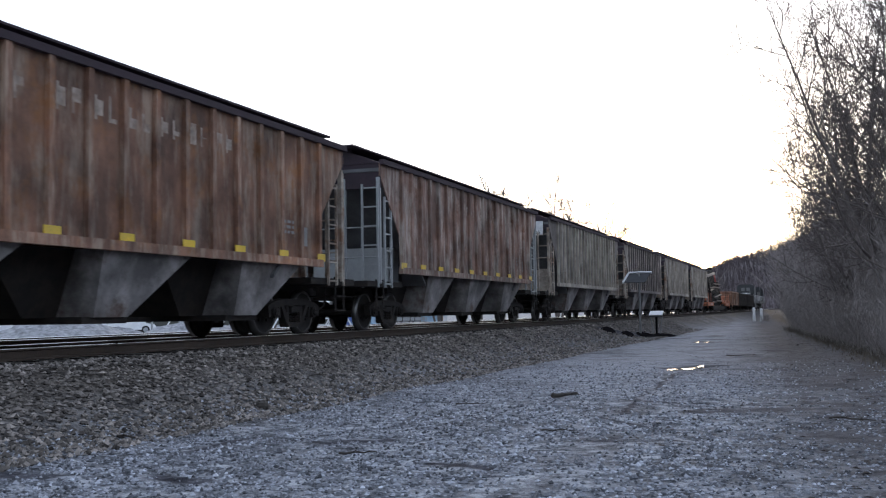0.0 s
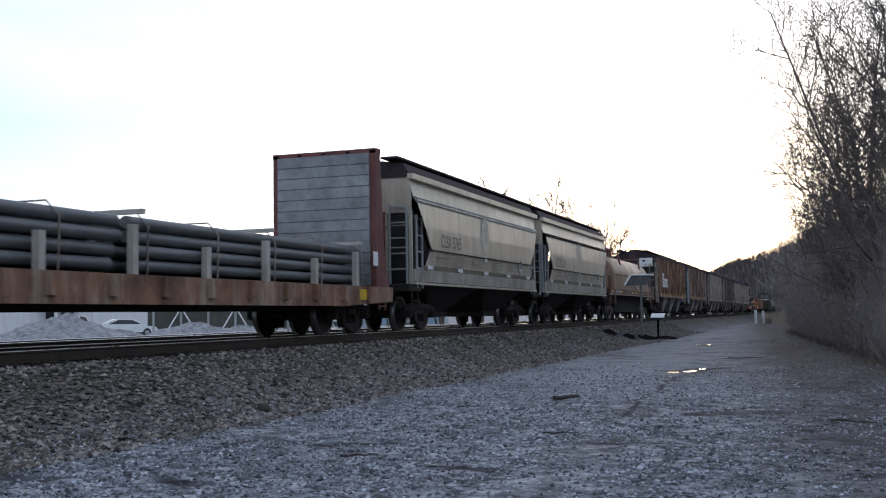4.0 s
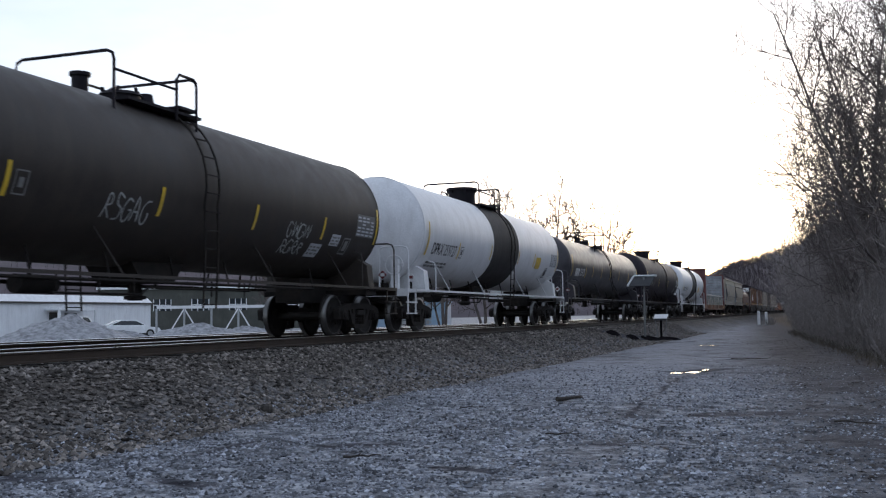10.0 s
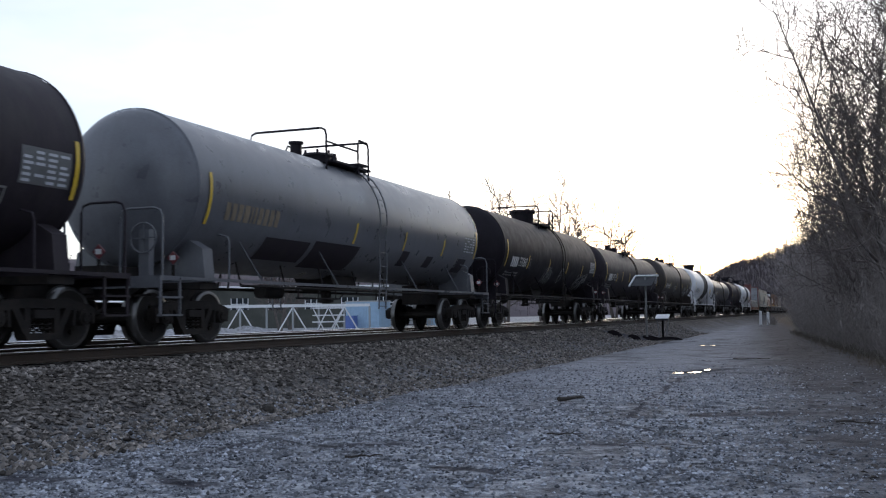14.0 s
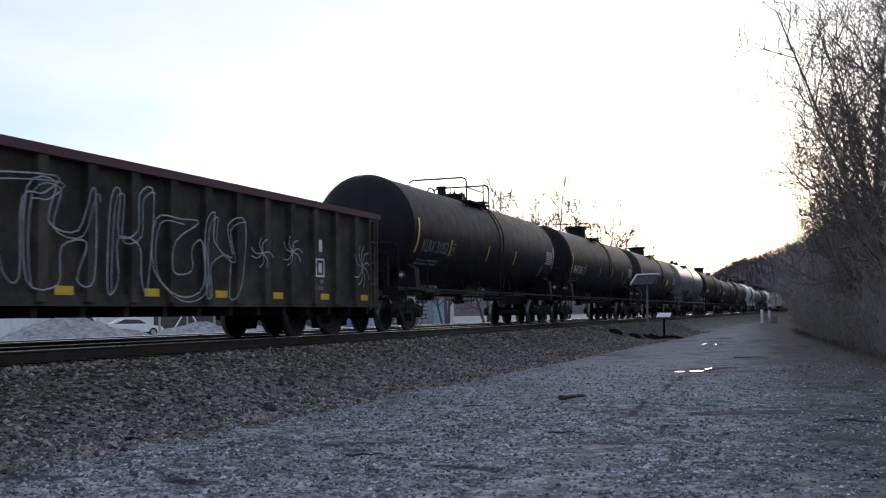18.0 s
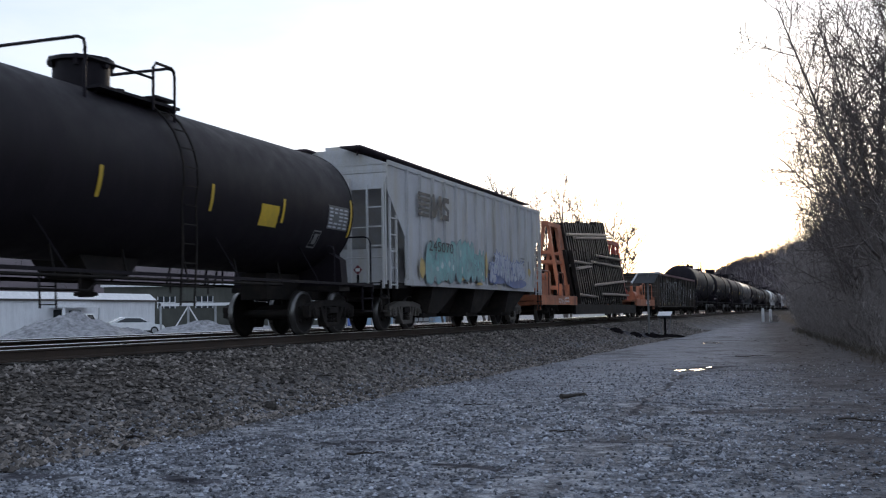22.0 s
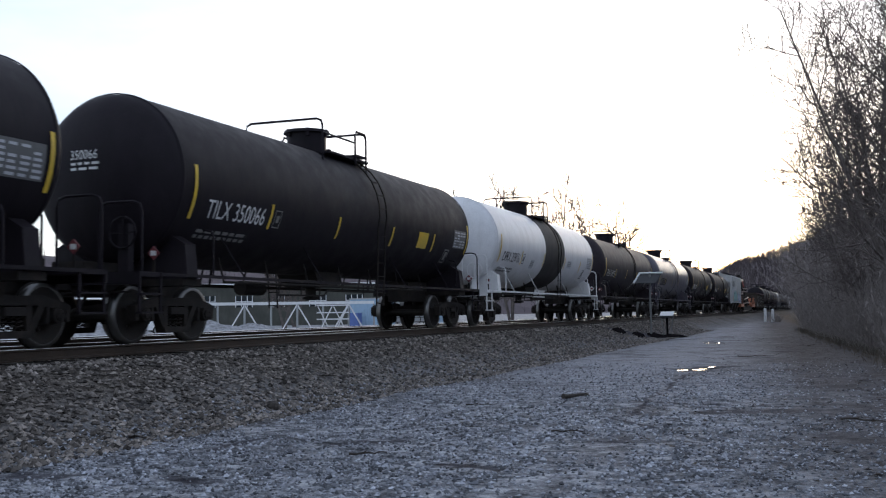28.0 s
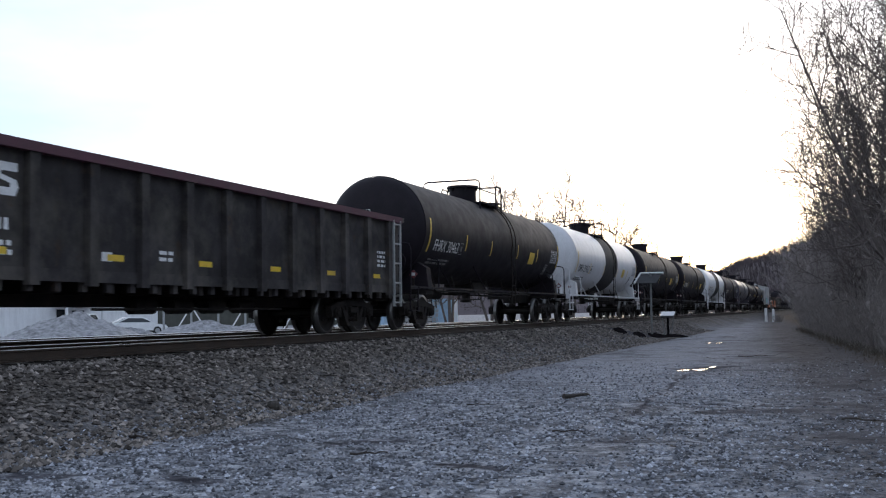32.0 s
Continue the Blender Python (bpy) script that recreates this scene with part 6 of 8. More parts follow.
def gondola(label, front, rear, paint, ribs, y0, y1, z0, z1, deep, seed, tag=False):
    t, length = car("gondola", label, front, rear)
    half = length / 2
    rng = random.Random(seed)
    W = 1.46
    for s in (-1, 1):
        m = Mesh()
        a, b = sorted((s * (W - 0.03), s * W))
        m.box(a, b, y0, y1, z0, z1)
        side = part("side_sheet", m, paint, t)
        for k in range(ribs):
            y = max(y0 + 0.12, y0 + 0.15 + (y1 - y0 - 0.3) * (k - (0.45 if deep else 0.0)) / (ribs - 1))
            m = Mesh()
            a, b = sorted((s * W, s * (W + 0.11)))
            m.prism([(y - 0.10, z0 - (0.12 if deep else 0.0)), (y + 0.10, z0 - (0.12 if deep else 0.0)), (y + 0.10, z1 - 0.08), (y - 0.10, z1 - 0.08)], "x", a, b)
            part("rib", m, paint, side)
        m = Mesh()
        a, b = sorted((s * (W - 0.05), s * (W + 0.14)))
        m.box(a, b, y0 - 0.02, y1 + 0.02, z1 - 0.1, z1 + 0.04)
        part("top_chord", m, CHORD if tag or deep else paint, t, "maroon top chord")
        m = Mesh()
        m.box(min(s * (W - 0.02), s * (W + 0.03)), max(s * (W - 0.02), s * (W + 0.03)), y0, y1, z0 - 0.06, z0 + 0.12)
        part("side_sill", m, paint, t)
        if deep:
            for k in range(2 * ribs):
                y = y0 + 0.5 + (y1 - y0 - 1.0) * k / (2 * ribs - 1)
                m = Mesh()
                m.box(min(s * (W - 0.1), s * (W - 0.02)), max(s * (W - 0.1), s * (W - 0.02)), y - 0.06, y + 0.06, z0 - 0.2, z0)
                part("floor_tab", m, paint, t)
    for s, y in ((-1, y0), (1, y1)):
        m = Mesh()
        m.box(-W, W, min(y, y + s * 0.05), max(y, y + s * 0.05), z0, z1 + 0.02)
        end = part("end_sheet", m, paint, t)
        for k in range(6):
            m = Mesh()
            z = z0 + 0.22 + k * (z1 - z0 - 0.4) / 5
            m.prism([(y + s * 0.05, z - 0.09), (y + s * 0.15, z - 0.03), (y + s * 0.15, z + 0.03), (y + s * 0.05, z + 0.09)], "x", -W + 0.08, W - 0.08)
            part("end_rib", m, paint, end)
        m = Mesh()
        m.box(-W - 0.1, W + 0.1, min(y - s * 0.05, y + s * 0.22), max(y - s * 0.05, y + s * 0.22), z1 - 0.06, z1 + 0.05)
        part("end_chord", m, paint, t)
        m = Mesh()
        m.box(-1.4, 1.4, min(y, s * (half - 0.5)), max(y, s * (half - 0.5)), 0.85, 0.98)
        m.box(-0.35, 0.35, min(y - s * 3, s * (half - 0.45)), max(y - s * 3, s * (half - 0.45)), 0.6, 0.98)
        part("end_platform", m, GRIME_SHADE, t)
        for q in (-1, 1):
            ladder(t, q * (W + 0.12), y - s * 0.32, z0 - 0.4 if deep else 0.5, z1 - 0.05, 0.42, paint if not deep else GALV, across=False, rungs=5)
            ladder(t, q * 1.1, y + s * 0.24, z0 - 0.1, z1 - 0.05, 0.42, paint, across=True, rungs=5)
    m = Mesh()
    m.box(-W, W, y0, y1, z0 - 0.02, z0 + 0.04)
    m.box(-0.35, 0.35, y0, y1, 0.55, z0)
    for k in range(ribs):
        y = y0 + 0.3 + (y1 - y0 - 0.6) * k / (ribs - 1)
        m.box(-1.4, 1.4, y - 0.06, y + 0.06, z0 - 0.22, z0)
    part("floor", m, GRIME_SHADE, t)
    m = Mesh()
    for k in range(4):
        m.cyl((0.6, -1.5 + k * 1.1, 0.55), (0.6, -0.9 + k * 1.1, 0.55), 0.14, n=10)
    m.tube([(1.0, -3, 0.5), (1.0, 3, 0.5)], 0.025, 5)
    part("brake_gear", m, GRIME_SHADE, t)
    sp = (y1 - y0 - 0.3) / (ribs - 1)
    for k in range(0, ribs - 1, 2):
        y = y0 + 0.15 + sp * (k + 0.5 - (0.45 if deep else 0.0))
        m = Mesh()
        z = z0 + 0.1 if not deep else z0 + 0.28
        w = 0.42 if k == 0 else 0.2
        x = W + (0.034 if not deep else 0.002)
        m.box(x, x + 0.004, y - w, y + w, z, z + (0.13 if not deep else 0.1))
        part("reflector", m, YELLOW, t, "yellow reflective strip")
    couplers(t, half)
    truck(t, y1 - 1.9)
    truck(t, y0 + 1.9)
    return t, W, sp


def panel_flat(front, rear, seed=3):
    """A depressed flat car with end frames that carries track panels on edge."""
    t, length = car("panel_flat_car", "orange flat car with end frames carrying upright track panels", front, rear)
    half = length / 2
    rng = random.Random(seed)
    for s in (-1, 1):
        m = Mesh()
        y_in = 7.9
        end = half - 0.55 if s > 0 else half - 1.1
        lo, hi = min(s * y_in, s * end), max(s * y_in, s * end)
        m.box(-1.28, 1.28, lo, hi, 0.9, 0.99)
        deck = part("end_deck", m, ORANGE, t, "orange raised end deck")
        for q in (-1, 1):
            m = Mesh()
            m.box(q * 1.35 - 0.07, q * 1.35 + 0.07, lo, hi, 0.64, 1.02)
            part("deck_sill", m, ORANGE, deck)
        m = Mesh()
        m.box(-0.4, 0.4, lo, hi, 0.6, 0.9)
        part("centre_sill", m, ORANGE, deck)
        m = Mesh()
        m.bar((-1.42, s * (end + 0.04), 0.83), (1.42, s * (end + 0.04), 0.83), 0.12, 0.38)
        part("end_sill", m, ORANGE, deck)
        # end frames stand across the deck like a letter A and carry one beam along the middle
        paint = REDORANGE if s > 0 else ORANGE
        y_end, y_in, y_beam = (9.0, 7.85, 4.4) if s > 0 else (7.66, 6.18, 4.1)
        m = Mesh()
        m.box(-0.16, 0.16, min(s * y_beam, s * (y_end + 0.25)), max(s * y_beam, s * (y_end + 0.25)), 4.24, 4.43)
        part("frame_beam", m, paint, t)
        for yy in (y_end, y_in):
            for q in (-1, 1):
                m = Mesh()
                m.bar((q * 0.58, s * yy, 0.98), (q * 0.10, s * yy, 4.26), 0.14, 0.14)
                part("frame_leg", m, paint, t)
                m = Mesh()
                m.prism([(s * yy - 0.05, 0.99), (s * yy + 0.3, 0.99), (s * yy + 0.05, 1.6), (s * yy - 0.05, 1.6)], "x", min(q * 0.58, q * 0.66), max(q * 0.58, q * 0.66))
                part("gusset", m, paint, t)
            for z in (1.45, 2.62, 3.05):
                w = 0.58 - (z - 0.98) * 0.146
                m = Mesh()
                m.bar((-w, s * yy, z), (w, s * yy, z), 0.1, 0.15)
                part("frame_brace", m, paint, t)
        for q in (-1, 1):
            for z in (1.5, 2.62):
                w = q * (0.58 - (z - 0.98) * 0.146)
                m = Mesh()
                m.bar((w, s * y_in, z), (w, s * y_end, z), 0.09, 0.14)
                part("frame_brace", m, paint, t)
            if s < 0:
                for z0, z1 in ((1.0, 2.08), (2.1, 3.16), (3.18, 4.24)):
                    xa, xb = q * (0.66 - (z0 - 0.98) * 0.146), q * (0.66 - (z1 - 0.98) * 0.146)
                    m = Mesh()
                    vs = [(x + d, y, z) for d in (0, -q * 0.03) for x, z in ((xa, z0), (xb, z1)) for y in (-6.16, -4.2)]
                    m.add(vs, [(0, 1, 3, 2), (4, 6, 7, 5), (0, 4, 5, 1), (2, 3, 7, 6), (0, 2, 6, 4), (1, 5, 7, 3)])
                    part("side_plate", m, ORANGE, t, "stained orange steel plate")
        if s < 0:
            m = Mesh()
            m.bar((-0.4, -9.4, 3.02), (-0.4, -6.1, 3.02), 0.1, 0.15)
            part("panel_rail", m, PANELRAIL, t)
        # winch, air tank, hand wheel and rails on the deck
        m = Mesh()
        y = s * (10.3 if s > 0 else 13.4)
        m.cyl((0.75, y - 0.5, 1.28), (0.75, y + 0.5, 1.28), 0.24, n=16)
        m.cyl((0.75, y + 0.5, 1.28), (0.75, y + 0.62, 1.28), 0.24, 0.1, n=16)
        m.cyl((0.75, y - 0.35, 1.45), (0.75, y - 0.35, 1.85), 0.09, n=10)
        m.box(0.4, 1.1, y - 0.6, y + 0.6, 1.0, 1.1)
        part("air_tank", m, ORANGE, t, "orange cylindrical air tank")
        m = Mesh()
        y = 13.0 if s > 0 else -11.55
        m.box(0.3, 1.0, y - 0.35, y + 0.35, 1.0, 1.35)
        m.prism([(y - 0.3, 1.35), (y + 0.3, 1.35), (y + 0.16, 1.9), (y - 0.16, 1.9)], "x", 0.55, 0.75)
        m.cyl((0.78, y, 1.75), (0.92, y, 1.75), 0.2, n=16)
        part("winch", m, ORANGE, t)
        if s < 0:
            m = Mesh()
            m.box(1.1, 1.24, s * 12.05 - 0.09, s * 12.05 + 0.09, 0.98, 2.02)
            part("stanchion", m, ORANGE, t)
        m = Mesh()
        m.cyl((0.92, y, 1.75), (0.94, y, 1.75), 0.11, n=12)
        part("winch_hub", m, PALEPOST, t)
        if s < 0:
            m = Mesh()
            pts = [(0.0, s * 10.35 + 0.62 * math.cos(a * 0.3307), 1.78 + 0.62 * math.sin(a * 0.3307)) for a in range(20)]
            m.tube(pts, 0.02, 5)
            for a in range(3):
                c, d = 0.62 * math.cos(a * 1.047 + 0.4), 0.62 * math.sin(a * 1.047 + 0.4)
                m.bar((0.0, s * 10.35 - c, 1.78 - d), (0.0, s * 10.35 + c, 1.78 + d), 0.025, 0.025)
            m.box(-0.1, 0.02, s * 10.35 - 0.06, s * 10.35 + 0.06, 0.98, 1.8)
            part("hand_brake", m, BROWN, t)
        for q in (-1, 1):
            for yy in (10.2, 12.75):
                m = Mesh()
                a, b = s * yy, s * (yy + (0.9 if yy < 11 else 1.15))
                m.tube([(q * 1.36, a, 1.0), (q * 1.36, a, 1.85), (q * 1.36, a + s * 0.1, 1.98), (q * 1.36, b - s * 0.1, 1.98), (q * 1.36, b, 1.85), (q * 1.36, b, 1.0)], 0.025, 6)
                part("deck_railing", m, ORANGE if s > 0 else BROWN, t)
            steps(t, q * 1.38, s * (half - 0.7), ORANGE)
        if s < 0:
            m = Mesh()
            m.box(0.75, 1.32, min(s * 12.6, s * 13.95), max(s * 12.6, s * 13.95), 1.0, 1.62)
            part("tool_box", m, ORANGE, t)
    m = Mesh()
    m.box(-1.18, 1.18, -8.0, 8.0, 0.36, 0.64)
    part("well_floor", m, GRIME_SHADE, t)
    for q in (-1.26, 1.26):
        m = Mesh()
        m.box(q - 0.08, q + 0.08, -7.9, 7.9, 0.22, 0.68)
        part("well_sill", m, GRIME_SHADE, t)
    # the panels: upright ties with rails fixed along them, leaning on one another
    tie_long = Mesh()
    tie_long.prism([(-0.115, 0), (0.115, 0), (0.115, 2.56), (0.1, 2.59), (-0.1, 2.59), (-0.115, 2.56)], "x", -0.09, 0.09)
    me = tie_long.mesh("tie", PANELTIE)

    def slant(z):
        return 1.17 - 0.16 * (z - 0.66)

    def rail(q, inner, ya, za, yb, zb):
        m = Mesh()
        sec = [(0, -0.07), (0.015, -0.07), (0.022, -0.012), (0.11, -0.012), (0.11, -0.036), (0.15, -0.036), (0.15, 0.036), (0.11, 0.036), (0.11, 0.012), (0.022, 0.012), (0.015, 0.07), (0, 0.07)]
        vs = [(q * (slant(z) - inner + u), y, z + w) for y, z in ((ya, za), (yb, zb)) for u, w in sec]
        n = len(sec)
        m.add(vs, [(i, (i + 1) % n, n + (i + 1) % n, n + i) for i in range(n)] + [tuple(range(n))[::-1], tuple(range(n, 2 * n))])
        part("panel_rail", m, PANELRAIL, t)

    # layer behind the outermost, first and last tie, foot height at both, lean along the car
    for q in (1, -1):
        for inner, ya, yb, za, zb, lean in ((0.0, -5.75, -2.35, 0.66, 0.66, -0.6), (0.0, -2.3, 6.3, 0.66, 0.95, 1.0), (0.27, -5.4, -1.9, 2.0, 2.18, 0.4), (0.27, -1.75, 2.3, 2.3, 2.36, 0), (0.27, 2.75, 4.85, 2.65, 2.72, 0),
                                            (0.27, -5.9, 6.0, 0.66, 0.66, 0)):
            if q < 0 and inner == 0:
                continue
            n = max(2, int(round((yb - ya) / 0.5)))
            for k in range(n + 1):
                f = k / n
                z = za + (zb - za) * f + rng.uniform(-0.03, 0.07)
                link("tie", me, t, at=pose(q * (slant(z) - inner - 0.09), ya + (yb - ya) * f + rng.uniform(-0.04, 0.04), z, lean + rng.uniform(-0.5, 0.5), q * (-9.1 + rng.uniform(-0.4, 0.4)), rng.uniform(-3, 3)))
    for inner, ya, za, yb, zb in ((0.0, -5.85, 2.67, -2.35, 2.7), (0.0, -5.8, 2.34, -2.6, 2.56), (0.0, -5.9, 1.12, -2.4, 1.06), (0.0, -2.0, 2.82, 6.2, 2.83), (0.0, -0.45, 3.2, 6.95, 3.28),
                                  (0.0, -2.15, 1.64, 6.6, 2.04), (0.0, -0.6, 1.22, 6.5, 1.24), (0.27, -5.3, 4.0, 5.5, 4.66), (0.27, -3.95, 3.92, 6.5, 4.55), (0.27, -5.8, 2.5, 6.3, 2.5)):
        rail(1, inner, ya, za, yb, zb)
    rail(-1, 0.27, -5.8, 2.5, 6.3, 2.5)
    rail(-1, 0.27, -5.8, 1.1, 6.3, 1.1)
    m = Mesh()
    on_side(m, "NS 901626", -11.35, 0.70, 0.2, 1.424, 1.2)
    part("lettering", m, WHITEPAINT, t, "painted car number")
    m = Mesh()
    print_bars(m, 1.424, -10.2, 0.97, 2, 0.7, 0.08, rng)
    plate(m, 1.424, 11.3, 11.65, 0.72, 0.95)
    print_bars(m, 1.424, 11.9, 0.95, 2, 0.9, 0.07, rng)
    part("small_print", m, WHITEPAINT, t)
    couplers(t, half)
    for s in (-1, 1):
        truck(t, s * 11.3)
    return t


def locomotive(front, rear, turned):
    t, length = car("locomotive", "black diesel locomotive with white nose stripes", front, rear)
    half = length / 2
    s = -1 if turned else 1
    m = Mesh()
    m.box(-1.5, 1.5, -half + 0.8, half - 0.8, 1.25, 1.65)
    part("frame", m, LOCO, t)
    m = Mesh()
    a, b = sorted((s * (half - 6.0), s * (-half + 2.0)))
    m.box(-0.95, 0.95, a, b, 1.65, 4.35)
    m.box(-1.45, 1.45, a + 0.5, a + 3.0, 3.5, 4.5)
    part("long_hood", m, LOCO, t)
    m = Mesh()
    a, b = sorted((s * (half - 3.6), s * (half - 6.0)))
    m.prism([(-1.5, 1.65), (1.5, 1.65), (1.5, 4.2), (1.0, 4.6), (-1.0, 4.6), (-1.5, 4.2)], "y", a, b)
    cab = part("cab", m, LOCO, t)
    yf = s * (half - 3.59)
    for x in (-0.75, 0.15):
        m = Mesh()
        m.box(x, x + 0.6, min(yf, yf + s * 0.03), max(yf, yf + s * 0.03), 3.4, 4.0)
        part("windscreen", m, STENCIL, cab)
    m = Mesh()
    a, b = sorted((s * (half - 1.6), s * (half - 3.6)))
    m.prism([(-0.95, 1.65), (0.95, 1.65), (0.9, 3.2), (0.7, 3.35), (-0.7, 3.35), (-0.9, 3.2)], "y", a, b)
    part("nose", m, LOCO, t)
    for k in range(3):
        m = Mesh()
        yf = s * (half - 1.6)
        m.box(-0.85, 0.85, min(yf, yf + s * 0.03), max(yf, yf + s * 0.03), 2.0 + k * 0.42, 2.2 + k * 0.42)
        part("nose_stripe", m, WHITEPAINT, t)
    m = Mesh()
    m.box(-1.3, 1.3, -2.6, 2.6, 0.4, 1.2)
    part("fuel_tank", m, LOCO, t)
    for q in (-1, 1):
        m = Mesh()
        m.tube([(q * 1.48, -half + 1.0, 2.65), (q * 1.48, half - 1.0, 2.65)], 0.025, 5)
        for k in range(9):
            y = -half + 1.0 + (length - 2) * k / 8
            m.tube([(q * 1.48, y, 1.6), (q * 1.48, y, 2.65)], 0.02, 5)
        part("handrail", m, WHITEPAINT, t)
    couplers(t, half)
    for y in (-half + 3.2, -half + 5.2, half - 5.2, half - 3.2):
        truck(t, y)
    return t

# ---- the train, from the engines back ----
locomotive(237.0, 215.0, False)
locomotive(215.0, 193.0, True)
gondola("black gondola with ribbed sides", 193.0, 174.0, GONDOLA, 17, -8.2, 8.2, 0.8, 2.5, False, 21)
gondola("rust-black gondola with ribbed sides", 174.0, 155.0, GONDOLA, 17, -8.2, 8.2, 0.8, 2.5, False, 22)
HOPPERS = [109.5, 92.9, 76.0, 58.6, 40.6, 22.9, 4.42]
panel_flat(HOPPERS[0] + 30.2, HOPPERS[0], 5)
gondola("brown gondola with ribbed sides", 155.0, HOPPERS[0] + 30.2, RUSTY, 13, -6.6, 6.6, 0.8, 2.5, False, 23)
PAINTS = [(PALEHOP, PALEHOP, 13, "weathered pale grey ribbed covered hopper"), (PALEHOP, PALEHOP, 15, "pale grey ribbed covered hopper with rust streaks"),
          (PALEHOP, DARKHOP, 17, "dusty grey ribbed covered hopper"), (DARKHOP, PALEHOP, 21, "dull grey-brown covered hopper with close ribs"),
          (RUSTY2, RUSTY2, 19, "chalky rusted covered hopper with many ribs"), (RUSTY, RUSTY, 17, "rusted brown covered hopper with white number panels")]
for i, (paint, rib, n, label) in enumerate(PAINTS):
    f, r = HOPPERS[i], HOPPERS[i + 1]
    rib_hopper(label, f, r, paint, rib, BAYGREY, n, side=(f - r) / 2 - 2.43, number=i == 5, white_panel=i in (3, 5), seed=30 + i, ghost=i in (4, 5), yellow=i > 3,
               roof=DARKROOF, post=PALEPOST if i != 4 else GALV)
coil_car(4.42, -11.93)
smooth_hopper("tan-grey covered hopper with smooth curved sides", -11.93, -26.0, TANGREY, "CLSX 5219", 41)
smooth_hopper("weathered tan-grey covered hopper with smooth curved sides", -26.0, -40.7, TANDARK, "CLSX 5765", 42)
bulkhead_flat(-40.7, -63.28)

BLK = "black tank car with yellow reflective strips"
MID = ((-1.2, 2.34), (1.92, 2.34), (4.9, 2.34))


def tank(front, rear, paint, label, mark="", mark2="", head="", stripes=MID, first=True, bar=0.0, **more):
    more.setdefault("radius", 1.5 if paint is WHITE or mark.startswith("TILX 35") else 1.455)
    half = (front - rear) / 2
    rows = list(stripes)
    if first:
        rows.append((-half + (4.88 if mark2 else 4.66) + bar, 2.32 + bar * 0.4))
    return tank_car(front, rear, paint, label, mark, mark2, stripes=rows, head_no=head, **more)


WST = ((-1.31, 2.36), (2.09, 2.36), (4.98, 2.32))
tank(-63.28, -81.7, WHITE, "white tank car with a wide black band", "DPRX 259983", head="259983", stripes=WST, band=(-1.2, 1.93), placard=(3.44,), dark_mark=True, seed=3)
tank(-81.7, -100.3, BLACK2, "brownish black tank car with faint lettering", "TAEX 1604", stripes=((-2.2, 2.4), (2.2, 2.4)), seed=4, lettering=GREYLET, first=False)
tank(-100.3, -121.3, GREY_DARK, "dark slate tank car with yellow reflective strips", "29825", "29825", stripes=((-4.01, 2.4), (-1.85, 2.4), (0.53, 2.4), (2.99, 2.4), (5.96, 2.4)), seed=5, radius=1.33, valves=True)
tank(-121.3, -140.1, WHITE, "white tank car with a wide black band", "DPRX 259727", head="259727", stripes=((-1.5, 2.44), (1.9, 2.44), (4.1, 2.43)), band=(-1.3, 1.78), placard=(4.36,), dark_mark=True, seed=6)
tank(-140.1, -158.9, BROWNBLACK, "brownish black tank car with scrawled paint", "SHPX 208603", head="208603", seed=7, valves=True, radius=1.46, scrawls=((-2.6, -1.4, 1.95, 2.4), (3.3, 4.3, 2.05, 2.4), (3.3, 4.3, 1.72, 2.02)), stickers=((4.55, 5.1, 1.72, 2.0), (5.4, 5.85, 2.0, 2.25)))
tank(-158.9, -179.9, BLACK2, "faded black tank car with yellow reflective strips", "34723", "34723", head="34723", stripes=((-4.0, 2.4), (-1.8, 2.4), (0.6, 2.4), (3.2, 2.4), (6.2, 2.4)), seed=8, radius=1.35, valves=True)
tank(-179.9, -198.5, BLACK, "black tank car with scrawled silver paint", "33060", "33060", head="33060", seed=9, scrawls=((-1.6, -0.3, 1.6, 2.3), (0.9, 1.6, 1.7, 2.4), (4.4, 6.2, 1.5, 2.2)))
tank(-198.5, -217.45, GREY, "mid-grey tank car with dark patches", seed=10, patches=((-5.2, -3.25, 1.58, 2.0), (-3.05, -0.7, 1.5, 2.05), (2.0, 2.5, 1.72, 2.1), (3.85, 4.35, 1.75, 2.05), (6.35, 7.2, 1.7, 2.1)), first=False, tan_mark=True, valves=True)
tank(-217.45, -236.1, BLACK2, "faded black tank car with a yellow panel", placard=(3.4,), seed=11)
tank(-236.1, -254.74, BLACK, BLK, "FHRX 30617", head="30617", seed=12)
tank(-254.74, -273.4, BLACK, "black tank car with faded lettering", "KLRX 31052", lettering=GREYLET, stripes=((-1.0, 2.34), (2.2, 2.34)), seed=13, valves=True)

# the graffiti-covered gondola
G1, G1W, G1S = gondola("black gondola with ribbed sides and silver scrawls", -273.4, -295.4, GONDOLA, 20, -10.3, 9.85, 0.62, 2.78, False, 24, tag=True)
m = Mesh()
on_side(m, "N W", -7.0, 1.85, 0.26, G1W + 0.004, 0.4)
on_side(m, "971", -5.95, 1.75, 0.26, G1W + 0.004, 0.55)
on_side(m, "34", -4.92, 1.75, 0.26, G1W + 0.004, 0.45)
part("lettering", m, GREYLET, G1, "worn car number")
m = Mesh()
rg = random.Random(77)
for y in (-6.7, -5.9, -4.8):
    print_bars(m, G1W + 0.004, y, 1.55, 2, 0.5, 0.07, rg)
print_bars(m, G1W + 0.004, 6.7, 1.3, 3, 0.4, 0.08, rg)
part("small_print", m, GREYLET, G1)
